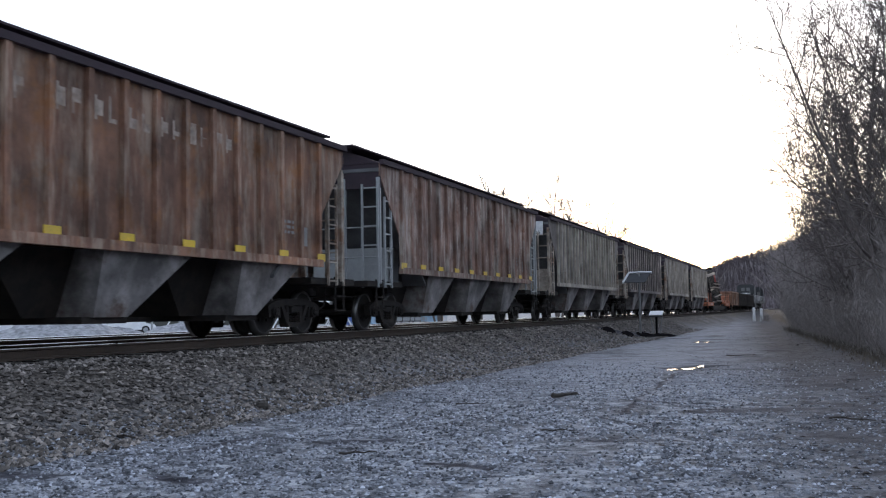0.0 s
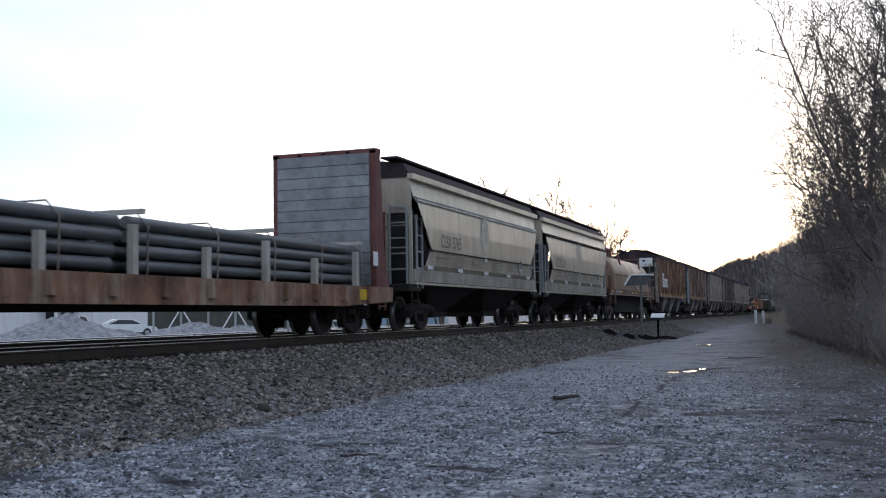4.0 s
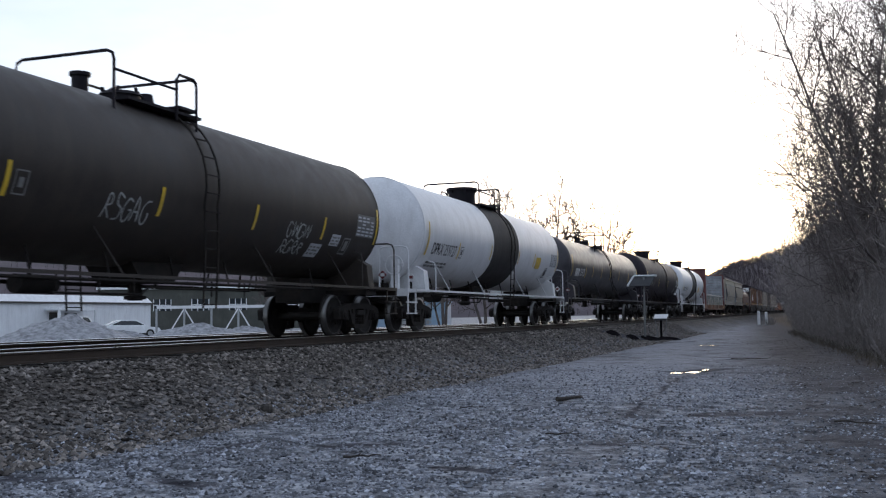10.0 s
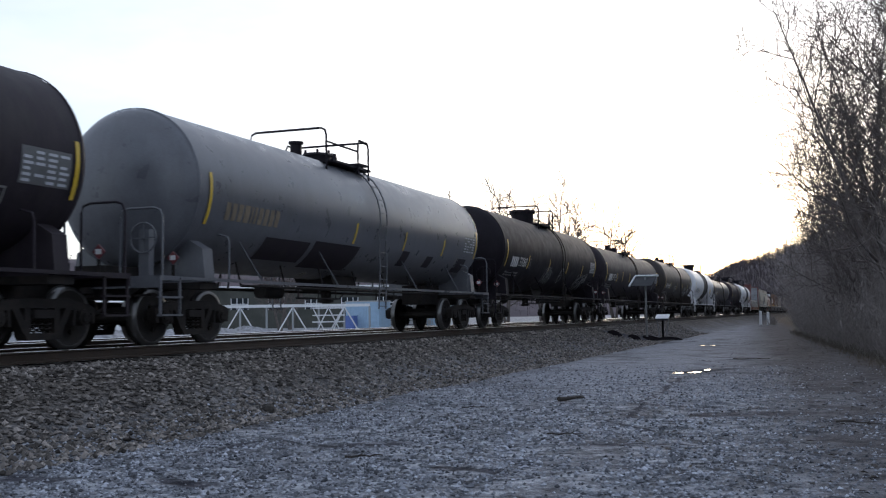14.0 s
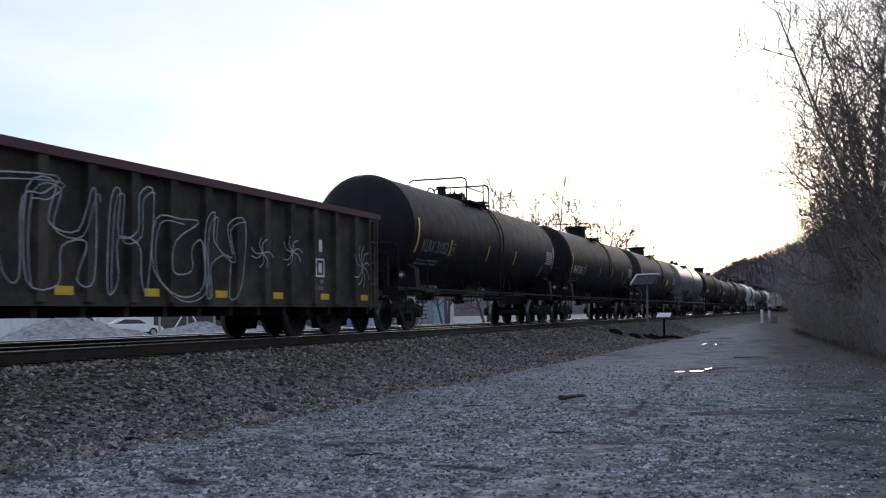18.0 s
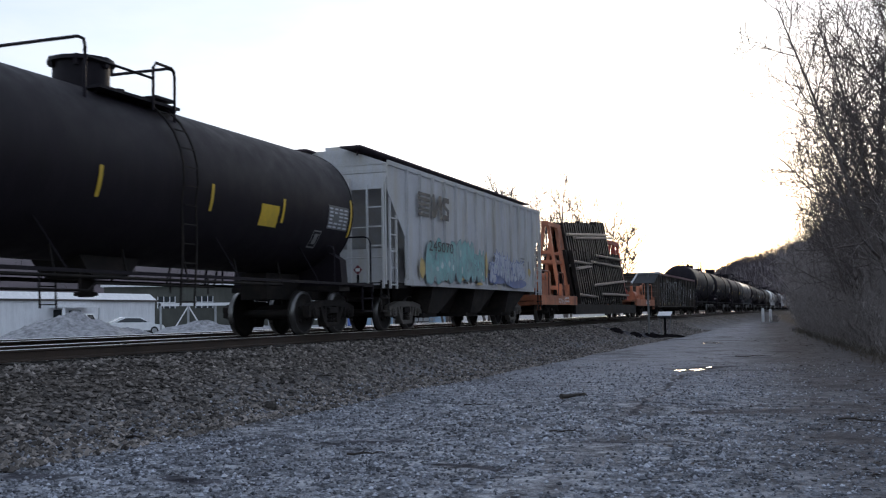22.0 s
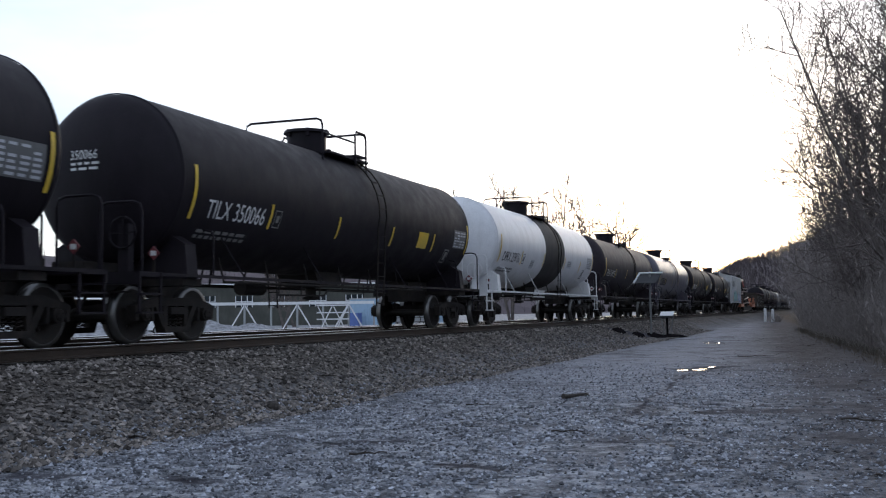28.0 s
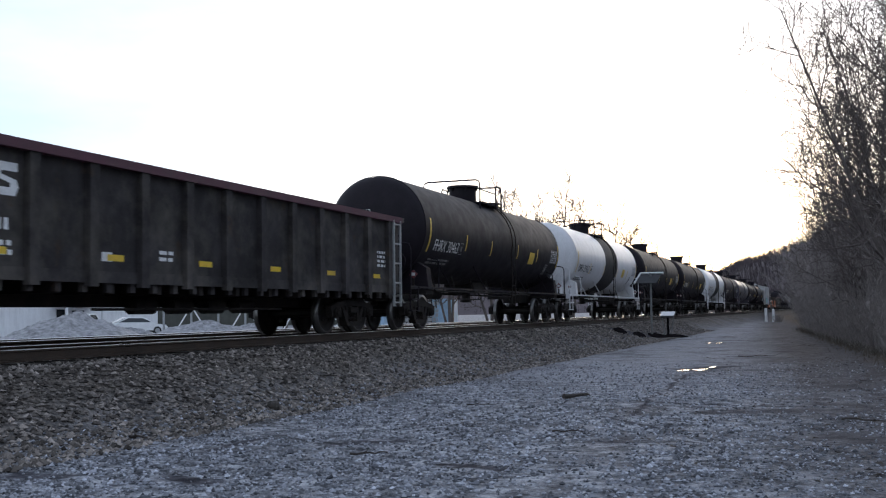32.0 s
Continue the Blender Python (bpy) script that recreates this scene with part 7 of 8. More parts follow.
LETTER_SHAPES = (((0, 0), (0.05, 0.95), (0.55, 1), (0.6, 0.62), (0.35, 0.52), (0.85, 0), (0.6, -0.05), (0.25, 0.4), (0.22, 0.0)),
                 ((0.5, 1), (0.05, 0.75), (0, 0.2), (0.4, -0.05), (0.9, 0.1), (0.95, 0.5), (0.6, 0.5), (0.7, 0.2), (0.35, 0.2), (0.3, 0.7), (0.85, 0.8)),
                 ((0, 0.75), (0.05, 1), (0.95, 1), (0.95, 0.78), (0.62, 0.75), (0.6, 0), (0.35, 0), (0.38, 0.75)),
                 ((0, 0), (0.0, 1), (0.25, 1), (0.28, 0.6), (0.65, 0.62), (0.68, 1), (0.92, 1), (0.9, 0), (0.66, 0), (0.64, 0.4), (0.27, 0.38), (0.25, 0)))
for k in range(10):
    y0, wide, tall = -10.0 + k * 1.36 + rg.uniform(-0.2, 0.2), rg.uniform(1.1, 1.7), rg.uniform(1.15, 1.45)
    z0 = rg.uniform(0.80, 0.95)
    shape = LETTER_SHAPES[rg.randrange(4)]
    pts = smooth_line([(y0 + u * wide + rg.uniform(-0.16, 0.16), z0 + v * tall + rg.uniform(-0.16, 0.16)) for u, v in shape], 4, True)
    m = Mesh()
    ribbon(m, G1W + 0.116, pts + pts[:2], 0.024)
    part("scrawl", m, DULLSILVER, G1, "large silver spray-painted letter outline")
    m = Mesh()
    ribbon(m, G1W + 0.118, [(a + 0.10, b - 0.08) for a, b in pts[: len(pts) // 2]], 0.018)
    part("scrawl", m, DULLSILVER, G1, "silver spray-paint shade line")
for y0, y1, z0, z1, n in ((3.8, 4.7, 1.3, 1.9, 7), (5.0, 5.9, 1.35, 2.0, 7), (8.4, 9.4, 1.0, 2.0, 9), (-9.9, -9.2, 1.9, 2.2, 4)):
    for k in range(n):
        a, b = (y0 + y1) / 2, (z0 + z1) / 2
        g = k * 6.283 / n + rg.uniform(-0.3, 0.3)
        m = Mesh()
        ribbon(m, G1W + 0.117, smooth_line([(a, b), (a + 0.28 * (y1 - y0) * math.cos(g + 0.4), b + 0.3 * (z1 - z0) * math.sin(g + 0.4)), (a + 0.5 * (y1 - y0) * math.cos(g), b + 0.5 * (z1 - z0) * math.sin(g))], 3), 0.024)
        part("scrawl", m, DULLSILVER, G1, "silver spray-paint stroke")
m = Mesh()
for a, b, c, d in ((7.0, 7.4, 1.2, 1.24), (7.0, 7.4, 1.56, 1.6), (7.0, 7.04, 1.2, 1.6), (7.36, 7.4, 1.2, 1.6), (7.12, 7.28, 1.3, 1.5), (7.15, 7.3, 1.75, 2.0)):
    plate(m, G1W + 0.118, a - 0.5, b - 0.5, c, d)
part("notice_frame", m, WHITEPAINT, G1)

panel_flat(-295.4, -325.6)

# the light grey hopper with painted letters
# its bays take the dark steel, the shade beneath the car put into their colour
HG = rib_hopper("light grey ribbed covered hopper with colourful graffiti", -325.0, -340.43, NSGREY, NSGREY, GRIME_SHADE, 14, side=6.25, over=1.2, cut=(2.33, 3.44), top=4.12, low=1.22, seed=50,
                slope_paint=NSGREY, post=NSGREY, yellow=False, pale=1, roof=NSGREY, board=DARKROOF, rib_w=0.035, bays=3)
x = 1.56 + 0.084
rg = random.Random(99)
TEALDARK = mat("dark_teal_spray_paint", (0.22, 0.30, 0.33), 0.6, var=0.3, bump=0)
PALEBLUE = mat("white_spray_paint_fill", (0.52, 0.55, 0.62), 0.6, var=0.15, dirt=(0.22, 0.28, 0.5), amount=0.6, bump=0)
m = Mesh()
swell(m, x + 0.0005, -4.95, -2.5, 1.22, 2.36, 1, rg)
part("graffiti_ground", m, CYAN, HG, "turquoise spray-painted ground")
m = Mesh()
swell(m, x + 0.0005, -2.75, 0.1, 1.25, 2.3, 1, rg)
part("graffiti_ground", m, CYAN, HG, "turquoise spray-painted ground")
m = Mesh()
swell(m, x + 0.002, 0.6, 4.9, 1.35, 2.15, 1, rg)
part("graffiti_ground", m, PALEBLUE, HG, "pale blue spray-painted ground")
for y0, y1, z0, z1 in ((-4.95, -3.75, 1.22, 2.42), (-4.0, -2.9, 1.22, 2.35), (-3.1, -2.3, 1.35, 2.42), (-2.55, -1.6, 1.3, 2.47), (-1.75, -0.9, 1.3, 2.47), (-1.05, -0.45, 1.35, 2.1), (-0.6, 0.1, 1.32, 2.28)):
    bubble(HG, x + 0.004 + 0.0017 * int((y0 + 5) * 2), y0, y1, z0, z1, CYAN, TEALDARK, rg, "turquoise spray-painted letter")
for y0, y1, z0, z1 in ((0.6, 1.3, 1.3, 2.1), (1.05, 1.75, 1.55, 2.4), (1.7, 2.35, 1.5, 2.4), (2.3, 2.95, 1.3, 2.3), (2.9, 3.75, 1.35, 2.2), (3.65, 4.75, 1.45, 2.3)):
    bubble(HG, x + 0.005 + 0.0017 * int((y0 + 5) * 2), y0, y1, z0, z1, PALEBLUE, BLUESPRAY, rg, "pale spiky spray-painted letter", True)
for y0, y1, z0, z1, mt, what in ((0.5, 2.9, 1.22, 1.72, BLUESPRAY, "blue spray-painted base"), (2.7, 5.1, 1.22, 1.66, BLUESPRAY, "blue spray-painted base"), (-2.35, -1.75, 1.24, 1.36, OCHRE, "ochre paint blotch"), (-0.7, -0.05, 1.24, 1.36, OCHRE, "ochre paint blotch"),
                                 (0.2, 0.5, 1.3, 2.4, OCHRE, "ochre paint stain"), (5.3, 5.7, 1.6, 1.95, OCHRE, "yellow paint spot"), (-5.55, -5.1, 1.3, 2.0, OCHRE, "ochre paint blotch")):
    m = Mesh()
    swell(m, x + 0.003, y0, y1, z0, z1, 1, rg)
    part("paint_blotch", m, mt, HG, what)
m = Mesh()
for k in range(5):
    z = 3.62 - k * 0.14
    m.add([(x + 0.004, -5.58, z - 0.09), (x + 0.004, -4.68 - k * 0.03, z - 0.09), (x + 0.004, -4.62 - k * 0.03, z), (x + 0.004, -5.58, z)], [(0, 1, 2, 3)])
m.add([(x + 0.004, a + 0.98, b) for a, b in ((-5.5, 3.0), (-5.25, 3.0), (-4.95, 3.35), (-4.85, 2.98), (-4.7, 2.98), (-4.75, 3.65), (-4.95, 3.65), (-5.2, 3.3), (-5.3, 3.65), (-5.45, 3.65))], [tuple(range(10))])
m.add([(x + 0.004, a + 0.98, b) for a, b in ((-4.6, 3.0), (-4.15, 2.98), (-4.1, 3.3), (-4.45, 3.42), (-4.4, 3.5), (-4.1, 3.48), (-4.1, 3.64), (-4.6, 3.64), (-4.62, 3.35), (-4.3, 3.25), (-4.3, 3.14), (-4.6, 3.16))], [tuple(range(12))])
part("emblem", m, BLACKLET, HG, "dark striped emblem")
m = Mesh()
on_side(m, "245070", -4.86, 2.07, 0.28, x + 0.03, 1.98)
part("lettering", m, BLACKLET, HG, "painted car number")

tank(-340.43, -358.7, BLACK, "black tank car with a yellow panel", "FHRX 30280", bar=0.42, head="", placard=(3.4,), stripes=((-1.47, 2.45), (1.63, 2.5), (4.28, 2.49)), seed=14)
tank(-358.7, -376.9, BLACK, "black tank car with white scrawls", "FHRX 30340", bar=0.42, placard=(3.2,), stripes=((-1.47, 2.45), (1.63, 2.5), (4.28, 2.49)), seed=15, scrawls=((-3.2, -1.8, 1.7, 2.3), (1.0, 2.6, 1.7, 2.2), (4.3, 5.4, 1.7, 2.2)))
tank(-376.9, -395.5, SLATE, "slate-grey tank car with its number on a black panel", "KLRX 30951", lettering=GREYLET, patches=((-6.6, -4.1, 2.06, 2.5),), stripes=((-1.2, 2.34), (2.0, 2.34)), seed=16, belt=True, dark_mark=False, radius=1.46)
tank(-395.5, -413.5, BLACK2, "faded black tank car with a dusty belly", "TILX 319215", seed=17, scrawls=((1.2, 2.0, 1.5, 2.0),))
tank(-413.5, -431.64, WHITE, "white tank car with a wide black band", "DPRX 259761", stripes=WST, band=(-1.2, 1.93), stickers=((-3.1, -2.6, 2.0, 2.3), (2.6, 3.3, 2.2, 2.5)), dark_mark=True, seed=18)
tank(-431.64, -449.83, BLACK, BLK, "TILX 350066", head="350066", placard=(3.5,), stripes=((-1.38, 2.32), (1.72, 2.32), (4.66, 2.33)), seed=19)
tank(-449.83, -468.04, BLACK, BLK, "TILX 350068", head="350068", placard=(3.5,), stripes=((-1.38, 2.32), (1.72, 2.32), (4.66, 2.33)), seed=20)
tank(-468.04, -486.34, WHITE, "white tank car with a wide black band", "DPRX 259432", stripes=WST, band=(-1.2, 1.93), placard=(3.44,), dark_mark=True, seed=21)
tank(-486.34, -504.5, BLACK, "black tank car with a yellow panel", "FHRX 30463", bar=0.42, head="30463", placard=(3.2,), stripes=((-1.47, 2.45), (1.63, 2.5), (4.28, 2.49)), seed=22)
G2, G2W, G2S = gondola("dusty black high-sided gondola with white block lettering", -504.5, -522.0, GONDOLA2, 14, -8.2, 8.25, 0.95, 2.76, True, 25)
m = Mesh()
for q in (-6.1, -5.55):
    m.add([(G2W + 0.004, q + a, 2.02 + b) for a, b in ((0, 0), (0.4, 0), (0.46, 0.12), (0.42, 0.22), (0.14, 0.28), (0.14, 0.33), (0.44, 0.33), (0.44, 0.45), (0.06, 0.45), (0, 0.36), (0.02, 0.24), (0.3, 0.17), (0.3, 0.11), (0, 0.11))], [tuple(range(14))])
part("emblem", m, WHITEPAINT, G2, "white block emblem")
m = Mesh()
print_bars(m, G2W + 0.004, -6.2, 1.72, 1, 0.95, 0.16, rg)
print_bars(m, G2W + 0.004, -6.3, 1.42, 2, 1.1, 0.07, rg)
print_bars(m, G2W + 0.004, -1.9, 1.45, 2, 0.4, 0.06, rg)
print_bars(m, G2W + 0.004, 6.95, 1.9, 4, 0.5, 0.06, rg)
plate(m, G2W + 0.004, -3.35, -3.1, 1.22, 1.36)
part("small_print", m, WHITEPAINT, G2)

# ---- lane side: trees, scrub and small things ----
def edge_x(y):
    """Where the scrub begins beside the lane."""
    return max(1.75 - (y - 27) * 0.0735, -0.019 * y - 0.1)


def build_scrub():
    near, far = [], []
    for k in range(18):
        y = 23 + k * 3.0
        x, h = edge_x(y), 1.6 + 0.108 * y
        near += [(x, x + 1.2, y, y + 3.2, h * 0.4), (x + 0.5, x + 2.6, y, y + 3.2, h * 0.7), (x + 1.2, x + 4.5, y, y + 3.2, h), (x + 2.5, x + 7.5, y, y + 3.2, h * 1.1)]
    thicket("scrub_near", "dense leafless grey-brown scrub beside the lane", near, 6300, 12, 0.8)
    for k in range(14):
        y = 77 + k * 8
        x, h = edge_x(y), 1.9 + 0.082 * y
        far += [(x, x + 3, y, y + 9, h * 0.6), (x + 1.0, x + 8, y, y + 9, h), (x + 3, x + 20, y, y + 9, h * 1.15)]
    thicket("scrub_far", "leafless woodland edge down the lane", far, 3000, 13, 2.2)


LANE_TREE = "tall slender leafless tree over the scrub"
for i, (x, y, h, r, lx, stems, fan) in enumerate(((1.6, 45.0, 13.5, 0.12, -0.03, 6, 0.21), (2.8, 34.0, 13.0, 0.11, -0.16, 3, 0.18), (2.7, 39.0, 13.0, 0.11, -0.09, 3, 0.18),
                                                  (3.6, 37.0, 14.5, 0.13, -0.2, 2, 0.16), (2.6, 52.0, 15.0, 0.12, 0.0, 3, 0.2), (2.2, 61.0, 9.0, 0.10, 0.02, 3, 0.2), (1.2, 69.0, 7.6, 0.10, 0.0, 3, 0.2),
                                                  (0.2, 82.0, 7.4, 0.11, -0.03, 2, 0.3), (-1.2, 100.0, 7.2, 0.12, 0.0, 2, 0.3))):
    tree(x, y, ground_z(x, y), h, r, (100, 101, 102, 104, 105, 118, 117, 119, 121)[i], LANE_TREE, (lx, 0), 0.0135 if y < 42 else 0.015 if y < 62 else 0.02, (14, 8, 6), stems=stems, fan=fan)
for i, (x, y, h, stems) in enumerate(((-31.6, 88.0, 10.6, 2), (-28.4, 90.0, 9.6, 1), (-25.8, 88.0, 11.8, 2), (-23.6, 91.0, 11.0, 1), (-20.9, 88.6, 11.9, 2), (-17.4, 93.0, 9.4, 1), (-35.0, 92.0, 8.6, 1), (-52.0, 95.0, 8.6, 1), (-60.0, 112.0, 9.5, 1))):
    tree(x, y, ground_z(x, y), h, 0.17, 200 + i, "leafless tree beyond the tracks", (0, 0), 0.036, (12, 7, 5), stems + 1, 0.10, 0.05, 0.2)
build_scrub()
rows = [(-30 + k * 1.5, -27 + k * 1.5, 190, 205, 9.5 + (k % 3)) for k in range(7)]
thicket("scrub_distant", "distant leafless trees beyond the tracks", rows, 420, 14, 3.0)

# brambles and dead grass at the foot of the scrub
GRASS = mat("dead_grass", (0.13, 0.108, 0.085), 0.9, var=0.3, scale=2, bump=0)
m = Mesh()
rng = random.Random(15)
for k in range(5200):
    y = rng.uniform(22, 80)
    x = edge_x(y) + rng.gauss(0.35, 0.35)
    z = ground_z(x, y)
    h = rng.uniform(0.08, 0.32)
    dx, dy = rng.gauss(0, 0.12), rng.gauss(0, 0.12)
    m.add([(x - 0.008, y, z - 0.02), (x + 0.008, y, z - 0.02), (x + dx, y + dy, z + h)], [(0, 1, 2)])
tagged(part("dead_grass", m, GRASS), "dry brown grass along the lane edge", "grass", kind="stuff")

# ---- loose stones ----
STONE = mat("grey_brown_ballast_stone", (0.20, 0.178, 0.162), 0.85, var=0.3, scale=1.1, grain=60, bump=0.1, shine=0.1)
CHIP = mat("blue_grey_lane_gravel", (0.275, 0.285, 0.318), 0.85, var=0.3, scale=1.0, grain=60, bump=0.1, shine=0.15)
for mt in (STONE, CHIP):
    nt = mt.node_tree
    geo = nt.nodes.new("ShaderNodeNewGeometry")
    b = nt.nodes["Principled BSDF"]
    old = b.inputs["Base Color"].links[0].from_socket
    tone = ramp(nt, geo.outputs["Random Per Island"], [(0.0, (0.22,) * 3), (0.45, (0.75,) * 3), (0.85, (1.3,) * 3), (1.0, (1.95,) * 3)])
    nt.links.new(mixed(nt, 1.0, old, tone, "MULTIPLY"), b.inputs["Base Color"])


def scatter(name, label, material, count, area, size, seed, keep=None):
    rng = random.Random(seed)
    m = Mesh()
    for _ in range(count):
        x, y = area(rng)
        if keep and not keep(x, y, rng):
            continue
        z = ground_z(x, y)
        s = size * rng.uniform(0.55, 1.35)
        a = rng.uniform(0, 6.28)
        ca, sa = math.cos(a), math.sin(a)
        sx, sy, sz = s * rng.uniform(0.6, 1.1), s * rng.uniform(0.5, 0.9), s * rng.uniform(0.35, 0.75)
        pts = []
        for px, py, pz in ((1, 0, 0.1), (0.2, 1, -0.1), (-1, 0.1, 0), (-0.1, -1, 0.1), (0.15, 0.1, 1), (0.1, -0.1, -0.7)):
            px, py, pz = px * sx + rng.uniform(-0.2, 0.2) * s, py * sy + rng.uniform(-0.2, 0.2) * s, pz * sz
            pts.append((x + px * ca - py * sa, y + px * sa + py * ca, z + pz + sz * 0.3))
        m.add(pts, [(0, 1, 4), (1, 2, 4), (2, 3, 4), (3, 0, 4), (1, 0, 5), (2, 1, 5), (3, 2, 5), (0, 3, 5)])
    return tagged(part(name, m, material), label, "gravel", kind="stuff")


def near_bias(rng, lo, hi, power=1.7):
    return lo + (hi - lo) * rng.random() ** power


def clear_of_damp_shade(x, y, r):
    for ax, ay, bx, by, w in DAMP_SHADE:
        u = max(0.0, min(1.0, ((x - ax) * (bx - ax) + (y - ay) * (by - ay)) / ((bx - ax) ** 2 + (by - ay) ** 2)))
        if math.hypot(x - ax - u * (bx - ax), y - ay - u * (by - ay)) < w * 0.8 and r.random() < 0.85:
            return False
    return True


scatter("ballast_stones", "coarse brownish track ballast stones", STONE, 26000, lambda r: (r.uniform(-10.35, -7.4), near_bias(r, 5.5, 75)), 0.052, 21, clear_of_damp_shade)


def loose(x, y, r):
    """Gravel lies thin in the ruts, the wet hollows and the painted shade lines."""
    s = x + 0.06 * y
    rut = max(0, 1 - abs(s + 1.6) / 0.8) + max(0, 1 - abs(s - 0.9) / 0.8) + max(0, s - 1.6) * 0.5
    if not clear_of_damp_shade(x, y, r) or r.random() > (32 - y) / 20:
        return False
    return noise.noise((x * 0.6, y * 0.45, 2)) > -0.5 + rut * 0.35 + r.uniform(-0.4, 0.4)


scatter("lane_gravel", "loose blue-grey crushed gravel on the lane", CHIP, 60000, lambda r: (r.uniform(-8.4, 1.6), near_bias(r, 5.0, 36, 1.9)), 0.023, 22, loose)
scatter("coarse_gravel", "coarser grey stones scattered over the lane", CHIP, 9000, lambda r: (r.uniform(-8.6, -1.0), near_bias(r, 5.0, 30, 2.3)), 0.036, 24, loose)
LEAF = mat("dead_leaf_scraps", (0.05, 0.04, 0.034), 0.9, var=0.4, scale=3, bump=0)
m = Mesh()
rng = random.Random(27)
for k in range(7000):
    y = near_bias(rng, 6, 60)
    x = rng.uniform(-7.6, edge_x(max(y, 27)) + 0.8)
    if noise.noise((x * 0.8, y * 0.4, 7)) + 0.1 * (x + 0.06 * y) < rng.uniform(-0.1, 0.5):
        continue
    z, a, s = ground_z(x, y) + 0.012, rng.uniform(0, 6.28), rng.uniform(0.02, 0.055)
    c, d = math.cos(a) * s, math.sin(a) * s
    m.add([(x - c, y - d, z), (x + d * 0.5, y - c * 0.5, z + rng.uniform(0, 0.02)), (x + c, y + d, z + rng.uniform(0, 0.025)), (x - d * 0.5, y + c * 0.5, z + rng.uniform(0, 0.02))], [(0, 1, 2), (0, 2, 3)])
tagged(part("leaf_litter", m, LEAF), "dark dead leaves and bark scraps on the lane", "leaves", kind="stuff")
scatter("track_stones", "dark ballast between the rails", STONE, 6000, lambda r: (r.uniform(-18.4, -10.3), near_bias(r, 8.5, 60)), 0.045, 23,
        lambda x, y, r: min(abs(x - TRACK - 0.75), abs(x - TRACK + 0.75), abs(x - TRACK2 - 0.75), abs(x - TRACK2 + 0.75)) > 0.12)

# ---- small things on the lane ----
WOOD = mat("dark_wet_wood", (0.045, 0.036, 0.03), 0.8, var=0.4, scale=6)
WATER = mat("still_puddle_water", (0.05, 0.05, 0.055), 0.12, var=0.05, bump=0)


def branch(x, y, length, turn, r, seed, label):
    rng = random.Random(seed)
    m = Mesh()
    pts, z = [], 0.02 + r
    for k in range(7):
        t = k / 6 - 0.5
        pts.append((t * length, rng.gauss(0, 0.03) * length, z + rng.uniform(0, 0.02)))
    m.tube(pts, [r * (1 - 0.6 * k / 6) for k in range(7)], 6)
    for k in (2, 4):
        m.tube([pts[k], (pts[k][0] + 0.12 * length, pts[k][1] + rng.choice((-1, 1)) * 0.16 * length, pts[k][2] + 0.03)], [r * 0.5, 0.004], 5)
    ob = part("branch", m, WOOD, None, at=pose(x, y, ground_z(x, y), 0, 0, turn))
    tagged(ob, label, "branch", "fallen branches")


branch(-4.05, 17.6, 0.62, 62, 0.045, 1, "dark broken branch lying on the gravel")
branch(-5.3, 16.2, 0.5, 10, 0.012, 2, "thin twig lying on the gravel")
branch(-3.0, 12.6, 0.45, 5, 0.012, 3, "thin twig lying on the gravel")
branch(-7.8, 10.6, 0.3, -10, 0.02, 4, "short dark stick at the foot of the ballast")
branch(-8.9, 17.8, 0.45, 20, 0.015, 5, "pale stick on the ballast slope")
branch(-4.6, 10.2, 0.4, 30, 0.016, 6, "short dark stick on the gravel")
branch(-2.1, 33.7, 1.1, 15, 0.016, 7, "long dark stick across the lane")
branch(0.4, 14.5, 0.6, -20, 0.015, 8, "thin twig lying on the gravel")
for x, y, s in ((-8.02, 14.25, 0.10), (-8.16, 14.45, 0.07)):
    m = Mesh()
    rng = random.Random(int(s * 1000 + x * 10))
    rings = []
    for j in range(5):
        for i in range(8):
            a, b = i * 0.785, -1.2 + j * 0.6
            k = s * rng.uniform(0.8, 1.15)
            rings.append((k * 1.2 * math.cos(a) * math.cos(b), k * math.sin(a) * math.cos(b), s * 0.5 + k * 0.8 * math.sin(b)))
    m.add(rings, [(j * 8 + i, j * 8 + (i + 1) % 8, (j + 1) * 8 + (i + 1) % 8, (j + 1) * 8 + i) for j in range(4) for i in range(8)] + [tuple(range(8))[::-1], tuple(range(32, 40))])
    tagged(part("rock", m, TIE, None, at=pose(x, y, ground_z(x, y))), "dark broken stone lying on the gravel", "rock", "loose rocks")


def puddle(x, y, lx, ly, seed, label):
    rng = random.Random(seed)
    m = Mesh()
    n = 20
    vs = [(0, 0, 0)] + [(lx * rng.uniform(0.55, 1.0) * math.cos(i * 6.283 / n), ly * rng.uniform(0.55, 1.0) * math.sin(i * 6.283 / n), 0) for i in range(n)]
    m.add(vs, [(0, 1 + i, 1 + (i + 1) % n) for i in range(n)])
    z = max(ground_z(x + dx, y + dy) for dx in (-lx, -lx / 2, 0, lx / 2, lx) for dy in (-ly, -ly / 2, 0, ly / 2, ly)) + 0.010
    tagged(part("puddle", m, WATER, None, at=pose(x, y, z)), label, "puddle", "puddles")


puddle(-3.42, 26.7, 0.17, 0.55, 4, "small puddle reflecting the bright sky")
puddle(-3.08, 27.2, 0.21, 0.6, 5, "small puddle reflecting the bright sky")
puddle(-2.84, 27.9, 0.12, 0.5, 8, "small puddle reflecting the bright sky")
puddle(-5.0, 47.6, 0.17, 0.7, 6, "shallow puddle reflecting the sky")
puddle(-4.55, 47.8, 0.16, 0.6, 9, "shallow puddle reflecting the sky")

